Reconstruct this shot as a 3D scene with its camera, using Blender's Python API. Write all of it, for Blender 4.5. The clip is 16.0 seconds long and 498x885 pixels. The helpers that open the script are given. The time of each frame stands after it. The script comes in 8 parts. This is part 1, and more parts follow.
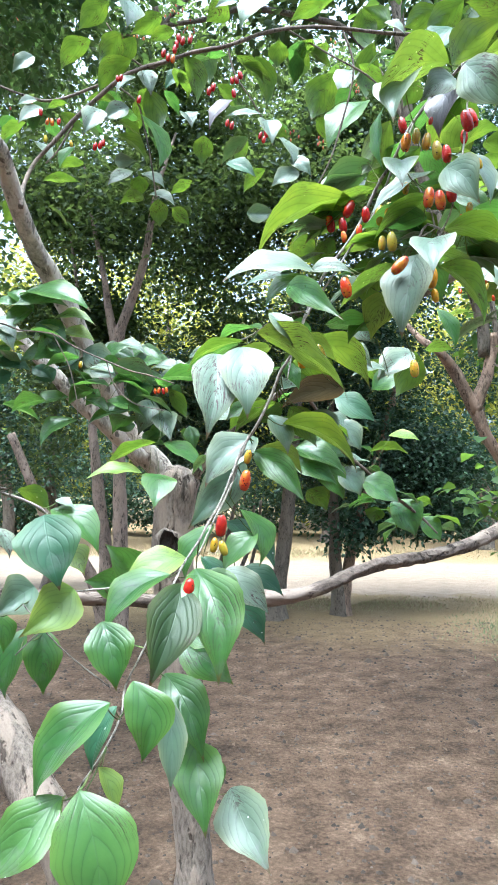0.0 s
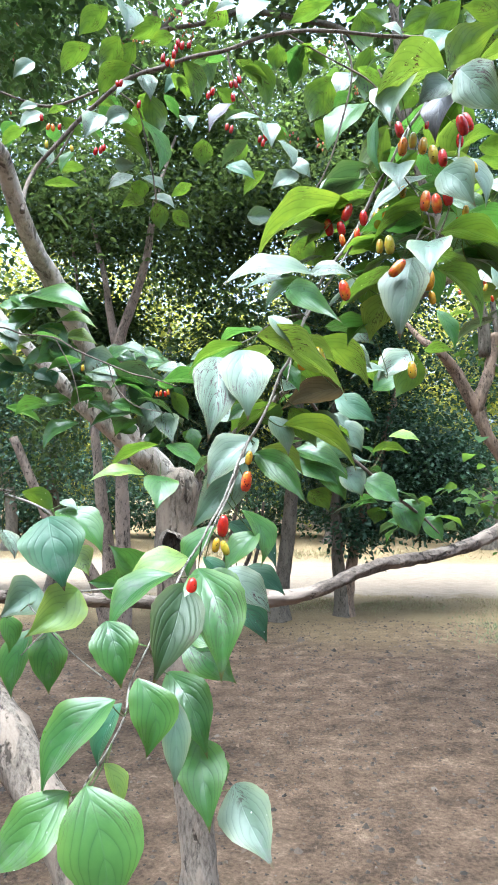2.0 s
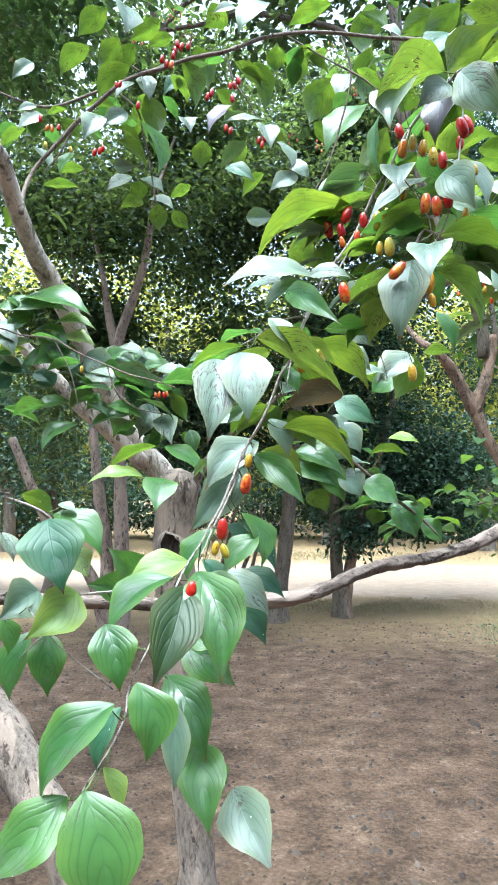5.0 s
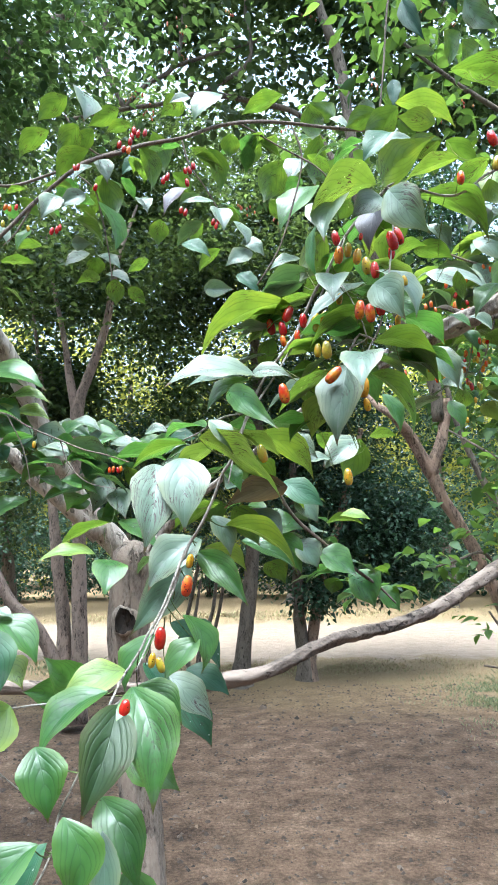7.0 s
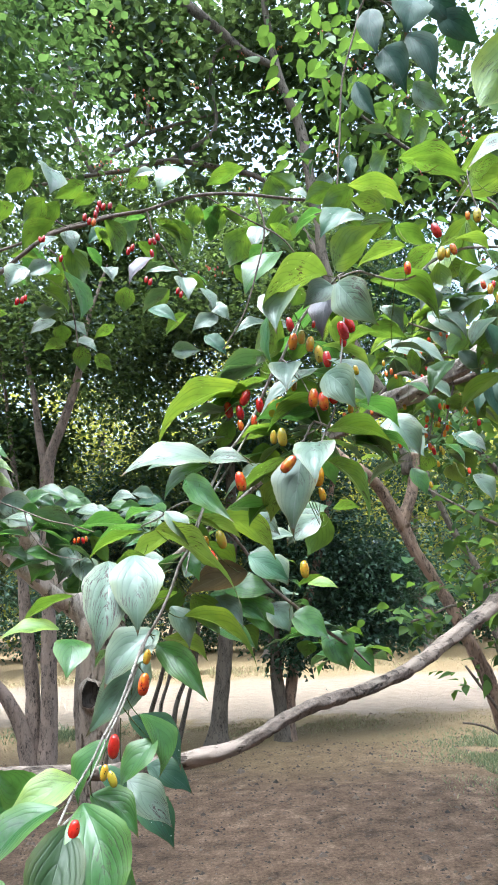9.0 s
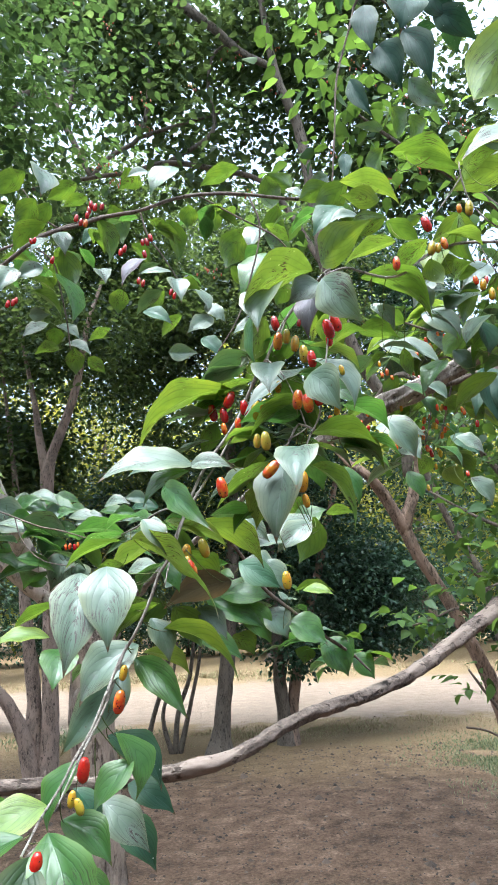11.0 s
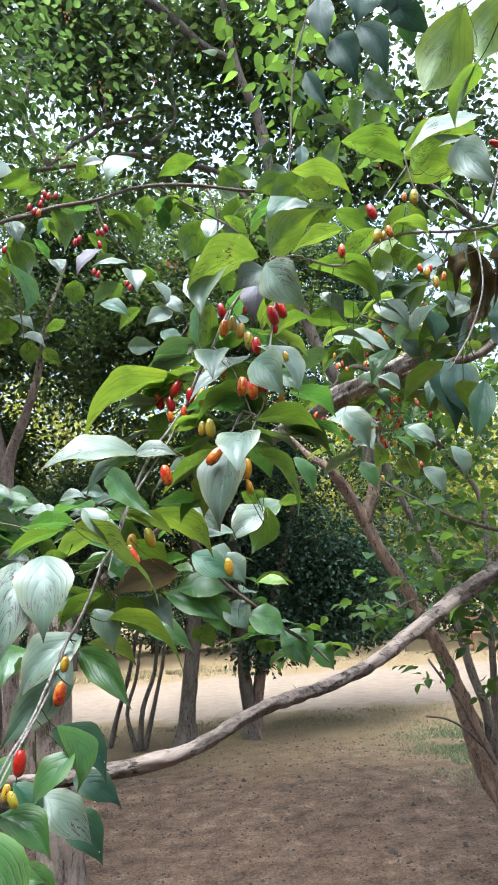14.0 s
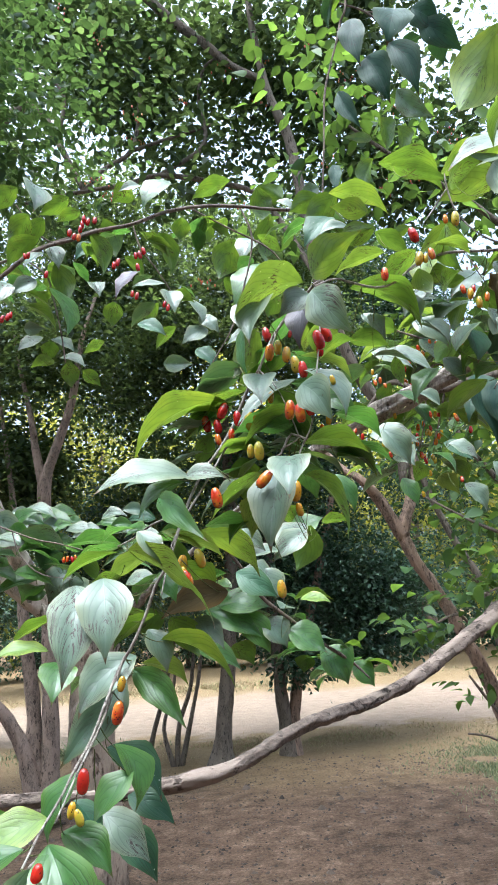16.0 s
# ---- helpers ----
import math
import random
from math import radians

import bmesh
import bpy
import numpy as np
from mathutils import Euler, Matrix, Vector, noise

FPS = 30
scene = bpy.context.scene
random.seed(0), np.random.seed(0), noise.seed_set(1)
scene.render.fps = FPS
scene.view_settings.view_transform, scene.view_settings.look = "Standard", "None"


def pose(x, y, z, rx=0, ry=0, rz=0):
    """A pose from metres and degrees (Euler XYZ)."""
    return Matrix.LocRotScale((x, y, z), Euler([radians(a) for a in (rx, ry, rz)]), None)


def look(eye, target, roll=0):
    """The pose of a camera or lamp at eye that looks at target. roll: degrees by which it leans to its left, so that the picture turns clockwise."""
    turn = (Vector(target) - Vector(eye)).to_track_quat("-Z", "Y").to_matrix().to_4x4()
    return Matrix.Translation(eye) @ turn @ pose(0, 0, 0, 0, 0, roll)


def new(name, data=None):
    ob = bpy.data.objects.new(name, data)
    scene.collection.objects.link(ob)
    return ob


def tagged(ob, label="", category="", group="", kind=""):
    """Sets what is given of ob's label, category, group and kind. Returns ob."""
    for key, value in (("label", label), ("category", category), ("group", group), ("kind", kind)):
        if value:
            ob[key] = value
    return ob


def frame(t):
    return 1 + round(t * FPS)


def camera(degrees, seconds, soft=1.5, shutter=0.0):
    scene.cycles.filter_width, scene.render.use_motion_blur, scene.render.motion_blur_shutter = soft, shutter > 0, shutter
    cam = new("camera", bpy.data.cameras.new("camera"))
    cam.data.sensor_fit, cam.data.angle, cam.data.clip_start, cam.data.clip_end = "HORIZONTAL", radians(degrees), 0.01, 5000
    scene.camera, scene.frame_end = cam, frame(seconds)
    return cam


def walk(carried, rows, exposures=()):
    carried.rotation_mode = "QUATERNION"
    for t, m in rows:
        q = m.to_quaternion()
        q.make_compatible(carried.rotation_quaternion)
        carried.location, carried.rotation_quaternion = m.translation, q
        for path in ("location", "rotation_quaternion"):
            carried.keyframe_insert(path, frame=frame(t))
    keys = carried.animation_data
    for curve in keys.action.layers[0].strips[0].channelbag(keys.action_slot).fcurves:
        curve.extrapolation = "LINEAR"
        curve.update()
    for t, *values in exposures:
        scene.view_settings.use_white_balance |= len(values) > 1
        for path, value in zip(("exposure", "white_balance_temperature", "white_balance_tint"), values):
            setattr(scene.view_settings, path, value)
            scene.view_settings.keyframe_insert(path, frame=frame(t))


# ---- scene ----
cam = camera(40.8, 16.0)
PATH = [
    (0, (-0.026, -0.132, 1.474), (-0.002, 1.861, 1.634), 0.4),
    (0.5, (-0.026, -0.139, 1.473), (-0.005, 1.854, 1.635), 0.3),
    (1, (-0.027, -0.144, 1.473), (-0.007, 1.849, 1.635), 0.1),
    (1.5, (-0.026, -0.144, 1.473), (-0.004, 1.849, 1.639), 0.0),
    (2, (-0.025, -0.141, 1.473), (-0.007, 1.852, 1.638), 0.0),
    (2.5, (-0.027, -0.14, 1.474), (-0.011, 1.853, 1.635), 0.0),
    (3, (-0.026, -0.139, 1.472), (-0.006, 1.855, 1.63), 0.0),
    (3.5, (-0.027, -0.137, 1.473), (-0.008, 1.857, 1.631), -0.0),
    (6, (-0.023, -0.143, 1.478), (0.005, 1.847, 1.675), 0.0),
    (6.5, (-0.008, -0.145, 1.495), (0.049, 1.84, 1.731), -0.7),
    (7, (-0.004, -0.15, 1.517), (0.127, 1.817, 1.851), -0.7),
    (7.5, (-0.005, -0.162, 1.531), (0.144, 1.785, 1.964), -1.4),
    (8, (0.0, -0.166, 1.547), (0.15, 1.769, 2.031), -1.6),
    (8.5, (0.007, -0.161, 1.553), (0.195, 1.773, 2.029), -2.0),
    (9, (0.014, -0.159, 1.555), (0.224, 1.772, 2.034), -2.3),
    (9.2, (0.017, -0.161, 1.56), (0.228, 1.766, 2.053), -2.2),
    (11.3, (0.044, -0.13, 1.563), (0.244, 1.8, 2.046), -2.7),
    (11.5, (0.047, -0.131, 1.56), (0.256, 1.8, 2.037), -3.0),
    (12, (0.043, -0.137, 1.56), (0.264, 1.796, 2.022), -2.8),
    (12.5, (0.042, -0.138, 1.559), (0.275, 1.793, 2.024), -2.6),
    (13, (0.055, -0.129, 1.558), (0.344, 1.794, 2.024), -2.5),
    (13.5, (0.063, -0.126, 1.553), (0.391, 1.793, 2.012), -2.9),
    (14, (0.059, -0.127, 1.555), (0.362, 1.793, 2.024), -3.6),
    (14.5, (0.054, -0.131, 1.559), (0.324, 1.792, 2.04), -3.6),
    (15, (0.056, -0.139, 1.564), (0.307, 1.781, 2.062), -3.8),
    (15.5, (0.048, -0.146, 1.564), (0.281, 1.773, 2.074), -3.7),
    (16, (0.041, -0.14, 1.562), (0.252, 1.782, 2.075), -3.7),
]
walk(cam, [(t, look(eye, target, roll)) for t, eye, target, roll in PATH],
     exposures=[(0.0, 2.48, 5130, -2), (5.0, 2.48, 5130, -2), (8.0, 2.29, 5200, -1), (9.2, 2.27, 5250, 0), (12.0, 2.03, 5350, 3), (16.0, 2.03, 5350, 3)])

# ---- light ----
world = bpy.data.worlds.new("daylight")
scene.world = world
world.use_nodes = True
wn = world.node_tree.nodes
sky = wn.new("ShaderNodeTexSky")
sky.sky_type = "NISHITA"
sky.sun_disc = False
sky.sun_elevation, sky.sun_rotation = radians(76), radians(215)
sky.air_density, sky.dust_density, sky.ozone_density = 1.0, 9.0, 0.3
haze = wn.new("ShaderNodeHueSaturation")
haze.inputs["Saturation"].default_value = 0.62
world.node_tree.links.new(sky.outputs[0], haze.inputs["Color"])
world.node_tree.links.new(haze.outputs[0], wn["Background"].inputs[0])
wn["Background"].inputs[1].default_value = 0.15
sun = new("sun", bpy.data.lights.new("sun", "SUN"))
sun.data.energy, sun.data.angle, sun.data.color = 0.8, radians(30), (1.0, 0.97, 0.92)
SUN_DIR = Vector((math.sin(radians(215)) * math.cos(radians(76)), math.cos(radians(215)) * math.cos(radians(76)), math.sin(radians(76))))
sun.matrix_world = look(SUN_DIR * 50, (0, 0, 0))


# ---- materials ----
def material(name):
    m = bpy.data.materials.new(name)
    m.use_nodes = True
    nt = m.node_tree
    return m, nt, nt.nodes["Principled BSDF"]


def node(nt, kind, **values):
    n = nt.nodes.new(kind)
    for key, value in values.items():
        n.inputs[key.replace("_", " ")].default_value = value
    return n


def ramp(nt, fac, stops):
    r = nt.nodes.new("ShaderNodeValToRGB")
    el = r.color_ramp.elements
    while len(el) < len(stops):
        el.new(0.5)
    for e, (p, c) in zip(el, stops):
        e.position, e.color = p, (*c, 1)
    nt.links.new(fac, r.inputs[0])
    return r.outputs[0]


def mix(nt, fac, a, b, blend="MIX"):
    n = nt.nodes.new("ShaderNodeMix")
    n.data_type, n.blend_type = "RGBA", blend
    for value, socket in ((fac, n.inputs[0]), (a, n.inputs[6]), (b, n.inputs[7])):
        if isinstance(value, bpy.types.NodeSocket):
            nt.links.new(value, socket)
        else:
            socket.default_value = value if isinstance(value, (int, float)) else (*value, 1)
    return n.outputs[2]


def arith(nt, op, a, b=0.0):
    n = nt.nodes.new("ShaderNodeMath")
    n.operation = op
    for value, socket in ((a, n.inputs[0]), (b, n.inputs[1])):
        if isinstance(value, bpy.types.NodeSocket):
            nt.links.new(value, socket)
        else:
            socket.default_value = value
    return n.outputs[0]


def bump(nt, height, strength, distance, bsdf):
    b = node(nt, "ShaderNodeBump", Strength=strength, Distance=distance)
    nt.links.new(height, b.inputs["Height"])
    nt.links.new(b.outputs[0], bsdf.inputs["Normal"])
    return b


def place(nt, scale, what="Object", stretch=(1, 1, 1)):
    tc = nt.nodes.new("ShaderNodeTexCoord")
    mp = node(nt, "ShaderNodeMapping", Scale=tuple(scale * a for a in stretch))
    nt.links.new(tc.outputs[what], mp.inputs[0])
    return mp.outputs[0]


def noise_tex(nt, vec, scale, detail=4.0, rough=0.55):
    n = node(nt, "ShaderNodeTexNoise", Scale=scale, Detail=detail, Roughness=rough)
    nt.links.new(vec, n.inputs["Vector"])
    return n.outputs["Fac"]


def bark_material(name, dark, light, patch, scale=1.0, grain=(1, 1, 0.4)):
    """Thin bark that peels in long flakes: pale new bark beside grey-brown old bark, with dark flecks."""
    m, nt, b = material(name)
    v = place(nt, scale, stretch=grain)
    fine = noise_tex(nt, v, 110, 6, 0.7)
    big = noise_tex(nt, v, 14, 4, 0.6)
    flecks = noise_tex(nt, v, 42, 3, 0.6)
    base = ramp(nt, fine, [(0.3, dark), (0.6, light)])
    peel = ramp(nt, big, [(0.47, (0, 0, 0)), (0.53, (1, 1, 1))])
    col = mix(nt, peel, base, mix(nt, 0.6, base, patch))
    spot = ramp(nt, flecks, [(0.34, (1, 1, 1)), (0.41, (0, 0, 0))])
    col = mix(nt, arith(nt, "MULTIPLY", spot, 0.75), col, tuple(c * 0.4 for c in dark))
    nt.links.new(col, b.inputs["Base Color"])
    b.inputs["Roughness"].default_value = 0.9
    b.inputs["Specular IOR Level"].default_value = 0.2
    h = arith(nt, "ADD", arith(nt, "MULTIPLY", fine, 0.5), arith(nt, "ADD", arith(nt, "MULTIPLY", peel, 0.35), arith(nt, "MULTIPLY", spot, -0.5)))
    bump(nt, h, 0.9, 0.01 / scale, b)
    return m


def crown_material(name, dark, light, glow, share=0.4):
    """Small leaves that let light through; each leaf has its own shade."""
    m, nt, b = material(name)
    geo = nt.nodes.new("ShaderNodeNewGeometry")
    v = place(nt, 1.0)
    rnd = arith(nt, "ADD", arith(nt, "MULTIPLY", geo.outputs["Random Per Island"], 0.26), arith(nt, "MULTIPLY", noise_tex(nt, v, 1.4, 3), 0.76))
    col = ramp(nt, rnd, [(0.3, dark), (0.55, tuple(0.6 * a + 0.4 * c for a, c in zip(dark, light))), (0.78, light)])
    col = mix(nt, arith(nt, "MULTIPLY", noise_tex(nt, v, 60, 2), 0.35), col, tuple(c * 0.6 for c in dark))
    nt.links.new(col, b.inputs["Base Color"])
    b.inputs["Roughness"].default_value = 0.5
    b.inputs["Specular IOR Level"].default_value = 0.28
    tr = nt.nodes.new("ShaderNodeBsdfTranslucent")
    nt.links.new(ramp(nt, rnd, [(0.3, tuple(c * 0.35 for c in glow)), (0.6, glow), (0.8, tuple(min(1, c * 1.9) for c in glow))]), tr.inputs[0])
    ms = nt.nodes.new("ShaderNodeMixShader")
    ms.inputs[0].default_value = share
    nt.links.new(b.outputs[0], ms.inputs[1])
    nt.links.new(tr.outputs[0], ms.inputs[2])
    nt.links.new(ms.outputs[0], nt.nodes["Material Output"].inputs[0])
    return m


def leaf_material(name, base, light, glow, share=0.4, spots=0.5, rough=0.38, gloss=0.6, scar=0.5, relief=0.2):
    """Glossy blade with a midrib paled for its highlight, arching side veins in relief, blemishes drawn out along the
    veins, and pale scars.
    """
    m, nt, b = material(name)
    uv = nt.nodes.new("ShaderNodeTexCoord")
    sep = nt.nodes.new("ShaderNodeSeparateXYZ")
    nt.links.new(uv.outputs["UV"], sep.inputs[0])
    inf = nt.nodes.new("ShaderNodeObjectInfo")
    rand = inf.outputs["Random"]
    across = arith(nt, "ABSOLUTE", arith(nt, "SUBTRACT", sep.outputs[0], 0.5))
    # side veins leave the midrib and run on towards the tip
    rim = nt.nodes.new("ShaderNodeAttribute")
    rim.attribute_name = "margin"
    out = rim.outputs["Fac"]
    bend = arith(nt, "SUBTRACT", sep.outputs[1], arith(nt, "ADD", arith(nt, "MULTIPLY", out, 0.24), arith(nt, "MULTIPLY", arith(nt, "POWER", out, 2.0), 0.7)))
    v = place(nt, 1.0)
    shift = nt.nodes.new("ShaderNodeVectorMath")
    shift.operation = "ADD"
    nt.links.new(v, shift.inputs[0])
    nt.links.new(arith(nt, "MULTIPLY", rand, 20.0), shift.inputs[1])
    vv = shift.outputs[0]
    wob = arith(nt, "MULTIPLY", arith(nt, "SUBTRACT", noise_tex(nt, vv, 40, 2), 0.5), 0.35)
    saw = arith(nt, "FRACT", arith(nt, "ADD", arith(nt, "MULTIPLY", bend, 4.6), wob))
    off = arith(nt, "ABSOLUTE", arith(nt, "SUBTRACT", saw, 0.5))
    groove = ramp(nt, off, [(0.0, (1, 1, 1)), (0.05, (0.65, 0.65, 0.65)), (0.14, (0.2, 0.2, 0.2)), (0.34, (0, 0, 0))])
    vein = ramp(nt, off, [(0.0, (1, 1, 1)), (0.035, (0, 0, 0))])
    reach = ramp(nt, arith(nt, "MULTIPLY", arith(nt, "ADD", bend, 1.0), 0.5), [(0.3, (0, 0, 0)), (0.42, (1, 1, 1)), (0.76, (1, 1, 1)), (0.84, (0, 0, 0))])
    groove, vein = arith(nt, "MULTIPLY", groove, reach), arith(nt, "MULTIPLY", vein, reach)
    rib = ramp(nt, across, [(0.0, (1, 1, 1)), (0.016, (0, 0, 0))])
    along = nt.nodes.new("ShaderNodeCombineXYZ")
    nt.links.new(arith(nt, "MULTIPLY", bend, 15.0), along.inputs[0])
    nt.links.new(arith(nt, "MULTIPLY", sep.outputs[0], 8.0), along.inputs[1])
    nt.links.new(arith(nt, "MULTIPLY", rand, 60.0), along.inputs[2])
    run = along.outputs[0]
    tone = arith(nt, "ADD", arith(nt, "MULTIPLY", rand, 0.45), arith(nt, "MULTIPLY", noise_tex(nt, vv, 28, 4, 0.6), 0.7))
    col = ramp(nt, tone, [(0.25, base), (0.85, light)])
    pale = arith(nt, "MULTIPLY", arith(nt, "POWER", rim.outputs["Fac"], 3.0), noise_tex(nt, vv, 45, 2))
    col = mix(nt, arith(nt, "MULTIPLY", pale, 0.8), col, (light[0] * 1.8 + 0.02, light[1] * 1.45, light[2] * 0.9))
    col = mix(nt, arith(nt, "MULTIPLY", groove, 0.22), col, tuple(c * 0.55 for c in base))
    col = mix(nt, arith(nt, "MULTIPLY", vein, 0.4), col, tuple(c * 0.5 for c in base))
    # Midrib glint mixed into the colour as a thin pale line.
    col = mix(nt, arith(nt, "MULTIPLY", rib, 0.16), col, tuple(min(1, c * 1.7 + 0.07) for c in light))
    streak = ramp(nt, arith(nt, "ADD", arith(nt, "MULTIPLY", noise_tex(nt, run, 1.7, 4, 0.65), 0.9), arith(nt, "MULTIPLY", noise_tex(nt, vv, 260, 2), 0.15)), [(0.55, (0, 0, 0)), (0.6, (1, 1, 1))])
    start = 0.53 if spots < 0.85 else 0.5
    patch = ramp(nt, noise_tex(nt, vv, 20, 2), [(start, (0, 0, 0)), (start + 0.1, (1, 1, 1))])
    mark = arith(nt, "MULTIPLY", arith(nt, "MULTIPLY", streak, patch), spots)
    brown = (0.04, 0.025, 0.018)
    grey = ramp(nt, arith(nt, "ADD", noise_tex(nt, vv, 24, 5, 0.7), arith(nt, "MULTIPLY", arith(nt, "SUBTRACT", sep.outputs[1], 0.5), 0.25)), [(0.6, (0, 0, 0)), (0.68, (1, 1, 1))])
    grey = arith(nt, "MULTIPLY", arith(nt, "MULTIPLY", grey, scar), noise_tex(nt, run, 6, 3))
    col = mix(nt, grey, col, (0.17, 0.15, 0.17))
    col = mix(nt, mark, col, brown)
    vor = node(nt, "ShaderNodeTexVoronoi", Scale=150.0)
    nt.links.new(vv, vor.inputs["Vector"])
    fly = ramp(nt, vor.outputs["Distance"], [(0.09, (1, 1, 1)), (0.15, (0, 0, 0))])
    fly = arith(nt, "MULTIPLY", fly, ramp(nt, noise_tex(nt, vv, 33, 2), [(0.6, (0, 0, 0)), (0.64, (1, 1, 1))]))
    col = mix(nt, arith(nt, "MULTIPLY", fly, 0.9), col, mix(nt, ramp(nt, rand, [(0.45, (0, 0, 0)), (0.5, (1, 1, 1))]), brown, (0.5, 0.5, 0.45)))
    edge = ramp(nt, arith(nt, "ADD", sep.outputs[1], arith(nt, "MULTIPLY", noise_tex(nt, vv, 60, 3), 0.1)), [(0.985, (0, 0, 0)), (1.03, (1, 1, 1))])
    col = mix(nt, arith(nt, "MULTIPLY", edge, 0.8), col, (0.1, 0.045, 0.02))
    nt.links.new(col, b.inputs["Base Color"])
    rg = arith(nt, "ADD", arith(nt, "MULTIPLY", noise_tex(nt, vv, 60, 4), 0.3), rough - 0.12)
    rg = arith(nt, "ADD", rg, arith(nt, "MULTIPLY", arith(nt, "ADD", mark, grey), 0.3))
    nt.links.new(rg, b.inputs["Roughness"])
    b.inputs["Specular IOR Level"].default_value = gloss
    h = arith(nt, "ADD", arith(nt, "MULTIPLY", groove, -1.0), arith(nt, "ADD", arith(nt, "MULTIPLY", rib, -1.2), arith(nt, "MULTIPLY", noise_tex(nt, vv, 55, 4, 0.6), 1.6)))
    bump(nt, h, relief, 0.0017, b)
    tr = nt.nodes.new("ShaderNodeBsdfTranslucent")
    lit = ramp(nt, noise_tex(nt, vv, 26, 4, 0.6), [(0.3, tuple(c * 0.5 for c in glow)), (0.5, glow), (0.72, (glow[0] * 1.6, glow[1] * 1.35, glow[2]))])
    lit = mix(nt, arith(nt, "MULTIPLY", groove, 0.55), lit, tuple(c * 0.45 for c in glow))
    lit = mix(nt, arith(nt, "MULTIPLY", rib, 0.6), lit, tuple(c * 0.4 for c in glow))
    nt.links.new(mix(nt, mark, lit, brown), tr.inputs[0])
    ms = nt.nodes.new("ShaderNodeMixShader")
    ms.inputs[0].default_value = share
    nt.links.new(b.outputs[0], ms.inputs[1])
    nt.links.new(tr.outputs[0], ms.inputs[2])
    nt.links.new(ms.outputs[0], nt.nodes["Material Output"].inputs[0])
    return m


def berry_material(name, ripe, green, amount):
    """Shiny skin; ripe colour runs into the unripe one, with small dark specks."""
    m, nt, b = material(name)
    inf = nt.nodes.new("ShaderNodeObjectInfo")
    v = place(nt, 1.0)
    shift = nt.nodes.new("ShaderNodeVectorMath")
    shift.operation = "ADD"
    nt.links.new(v, shift.inputs[0])
    nt.links.new(arith(nt, "MULTIPLY", inf.outputs["Random"], 40.0), shift.inputs[1])
    big = noise_tex(nt, shift.outputs[0], 2.2, 2)
    fac = ramp(nt, arith(nt, "ADD", big, arith(nt, "MULTIPLY", arith(nt, "SUBTRACT", inf.outputs["Random"], 0.5), 0.25)), [(amount - 0.12, (0, 0, 0)), (amount + 0.12, (1, 1, 1))])
    col = mix(nt, fac, ripe, green)
    vor = node(nt, "ShaderNodeTexVoronoi", Scale=6.5)
    nt.links.new(shift.outputs[0], vor.inputs["Vector"])
    dots = ramp(nt, vor.outputs["Distance"], [(0.2, (1, 1, 1)), (0.32, (0, 0, 0))])
    few = ramp(nt, noise_tex(nt, shift.outputs[0], 4, 2), [(0.53, (0, 0, 0)), (0.59, (1, 1, 1))])
    col = mix(nt, arith(nt, "MULTIPLY", dots, few), col, (0.03, 0.012, 0.01))
    nt.links.new(col, b.inputs["Base Color"])
    b.inputs["Roughness"].default_value = 0.1
    b.inputs["Specular IOR Level"].default_value = 0.45
    b.inputs["Coat Weight"].default_value = 0.25
    b.inputs["Coat Roughness"].default_value = 0.03
    b.inputs["Subsurface Weight"].default_value = 0.04
    b.inputs["Subsurface Radius"].default_value = (0.004, 0.002, 0.001)
    bump(nt, noise_tex(nt, v, 6, 3), 0.12, 0.05, b)
    return m


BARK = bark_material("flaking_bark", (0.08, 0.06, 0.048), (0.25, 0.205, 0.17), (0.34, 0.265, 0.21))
# Paler young bark, lightened further to offset the crown's shade on the limbs.
BARK_LIMB_LIT = bark_material("lit_young_limb_bark", (0.15, 0.125, 0.105), (0.43, 0.38, 0.33), (0.54, 0.46, 0.39))
BARK_LEVEL = bark_material("level_limb_bark", (0.038, 0.028, 0.023), (0.145, 0.112, 0.092), (0.25, 0.195, 0.16), 1.0, (0.45, 0.45, 0.9))
BARK_RED = bark_material("reddish_bark", (0.055, 0.036, 0.027), (0.225, 0.158, 0.118), (0.3, 0.2, 0.145))
BARK_DARK = bark_material("dark_bark", (0.045, 0.037, 0.03), (0.14, 0.115, 0.092), (0.17, 0.138, 0.108))
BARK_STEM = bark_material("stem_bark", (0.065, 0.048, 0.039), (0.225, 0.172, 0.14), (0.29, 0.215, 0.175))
BARK_ROUGH = bark_material("rough_bark", (0.035, 0.028, 0.024), (0.26, 0.22, 0.185), (0.34, 0.3, 0.26))
# Near-black wood colour stands for the shade inside the knot hole.
PAINTED_HOLLOW = bark_material("painted_hollow", (0.012, 0.009, 0.008), (0.03, 0.024, 0.02), (0.03, 0.02, 0.015))
TWIG = bark_material("twig_bark", (0.06, 0.045, 0.036), (0.25, 0.22, 0.19), (0.33, 0.3, 0.265), 3.0)
TWIG_DARK = bark_material("dark_twig_bark", (0.05, 0.04, 0.034), (0.15, 0.12, 0.1), (0.18, 0.14, 0.11), 3.0)
STALK = bark_material("green_stalk", (0.05, 0.075, 0.022), (0.11, 0.15, 0.05), (0.13, 0.11, 0.05), 6.0)
GLOSSY_LEAF = leaf_material("glossy_leaf", (0.017, 0.06, 0.013), (0.062, 0.136, 0.034), (0.15, 0.33, 0.045), 0.3, 0.6, 0.3, 0.4, 0.5, 0.18)
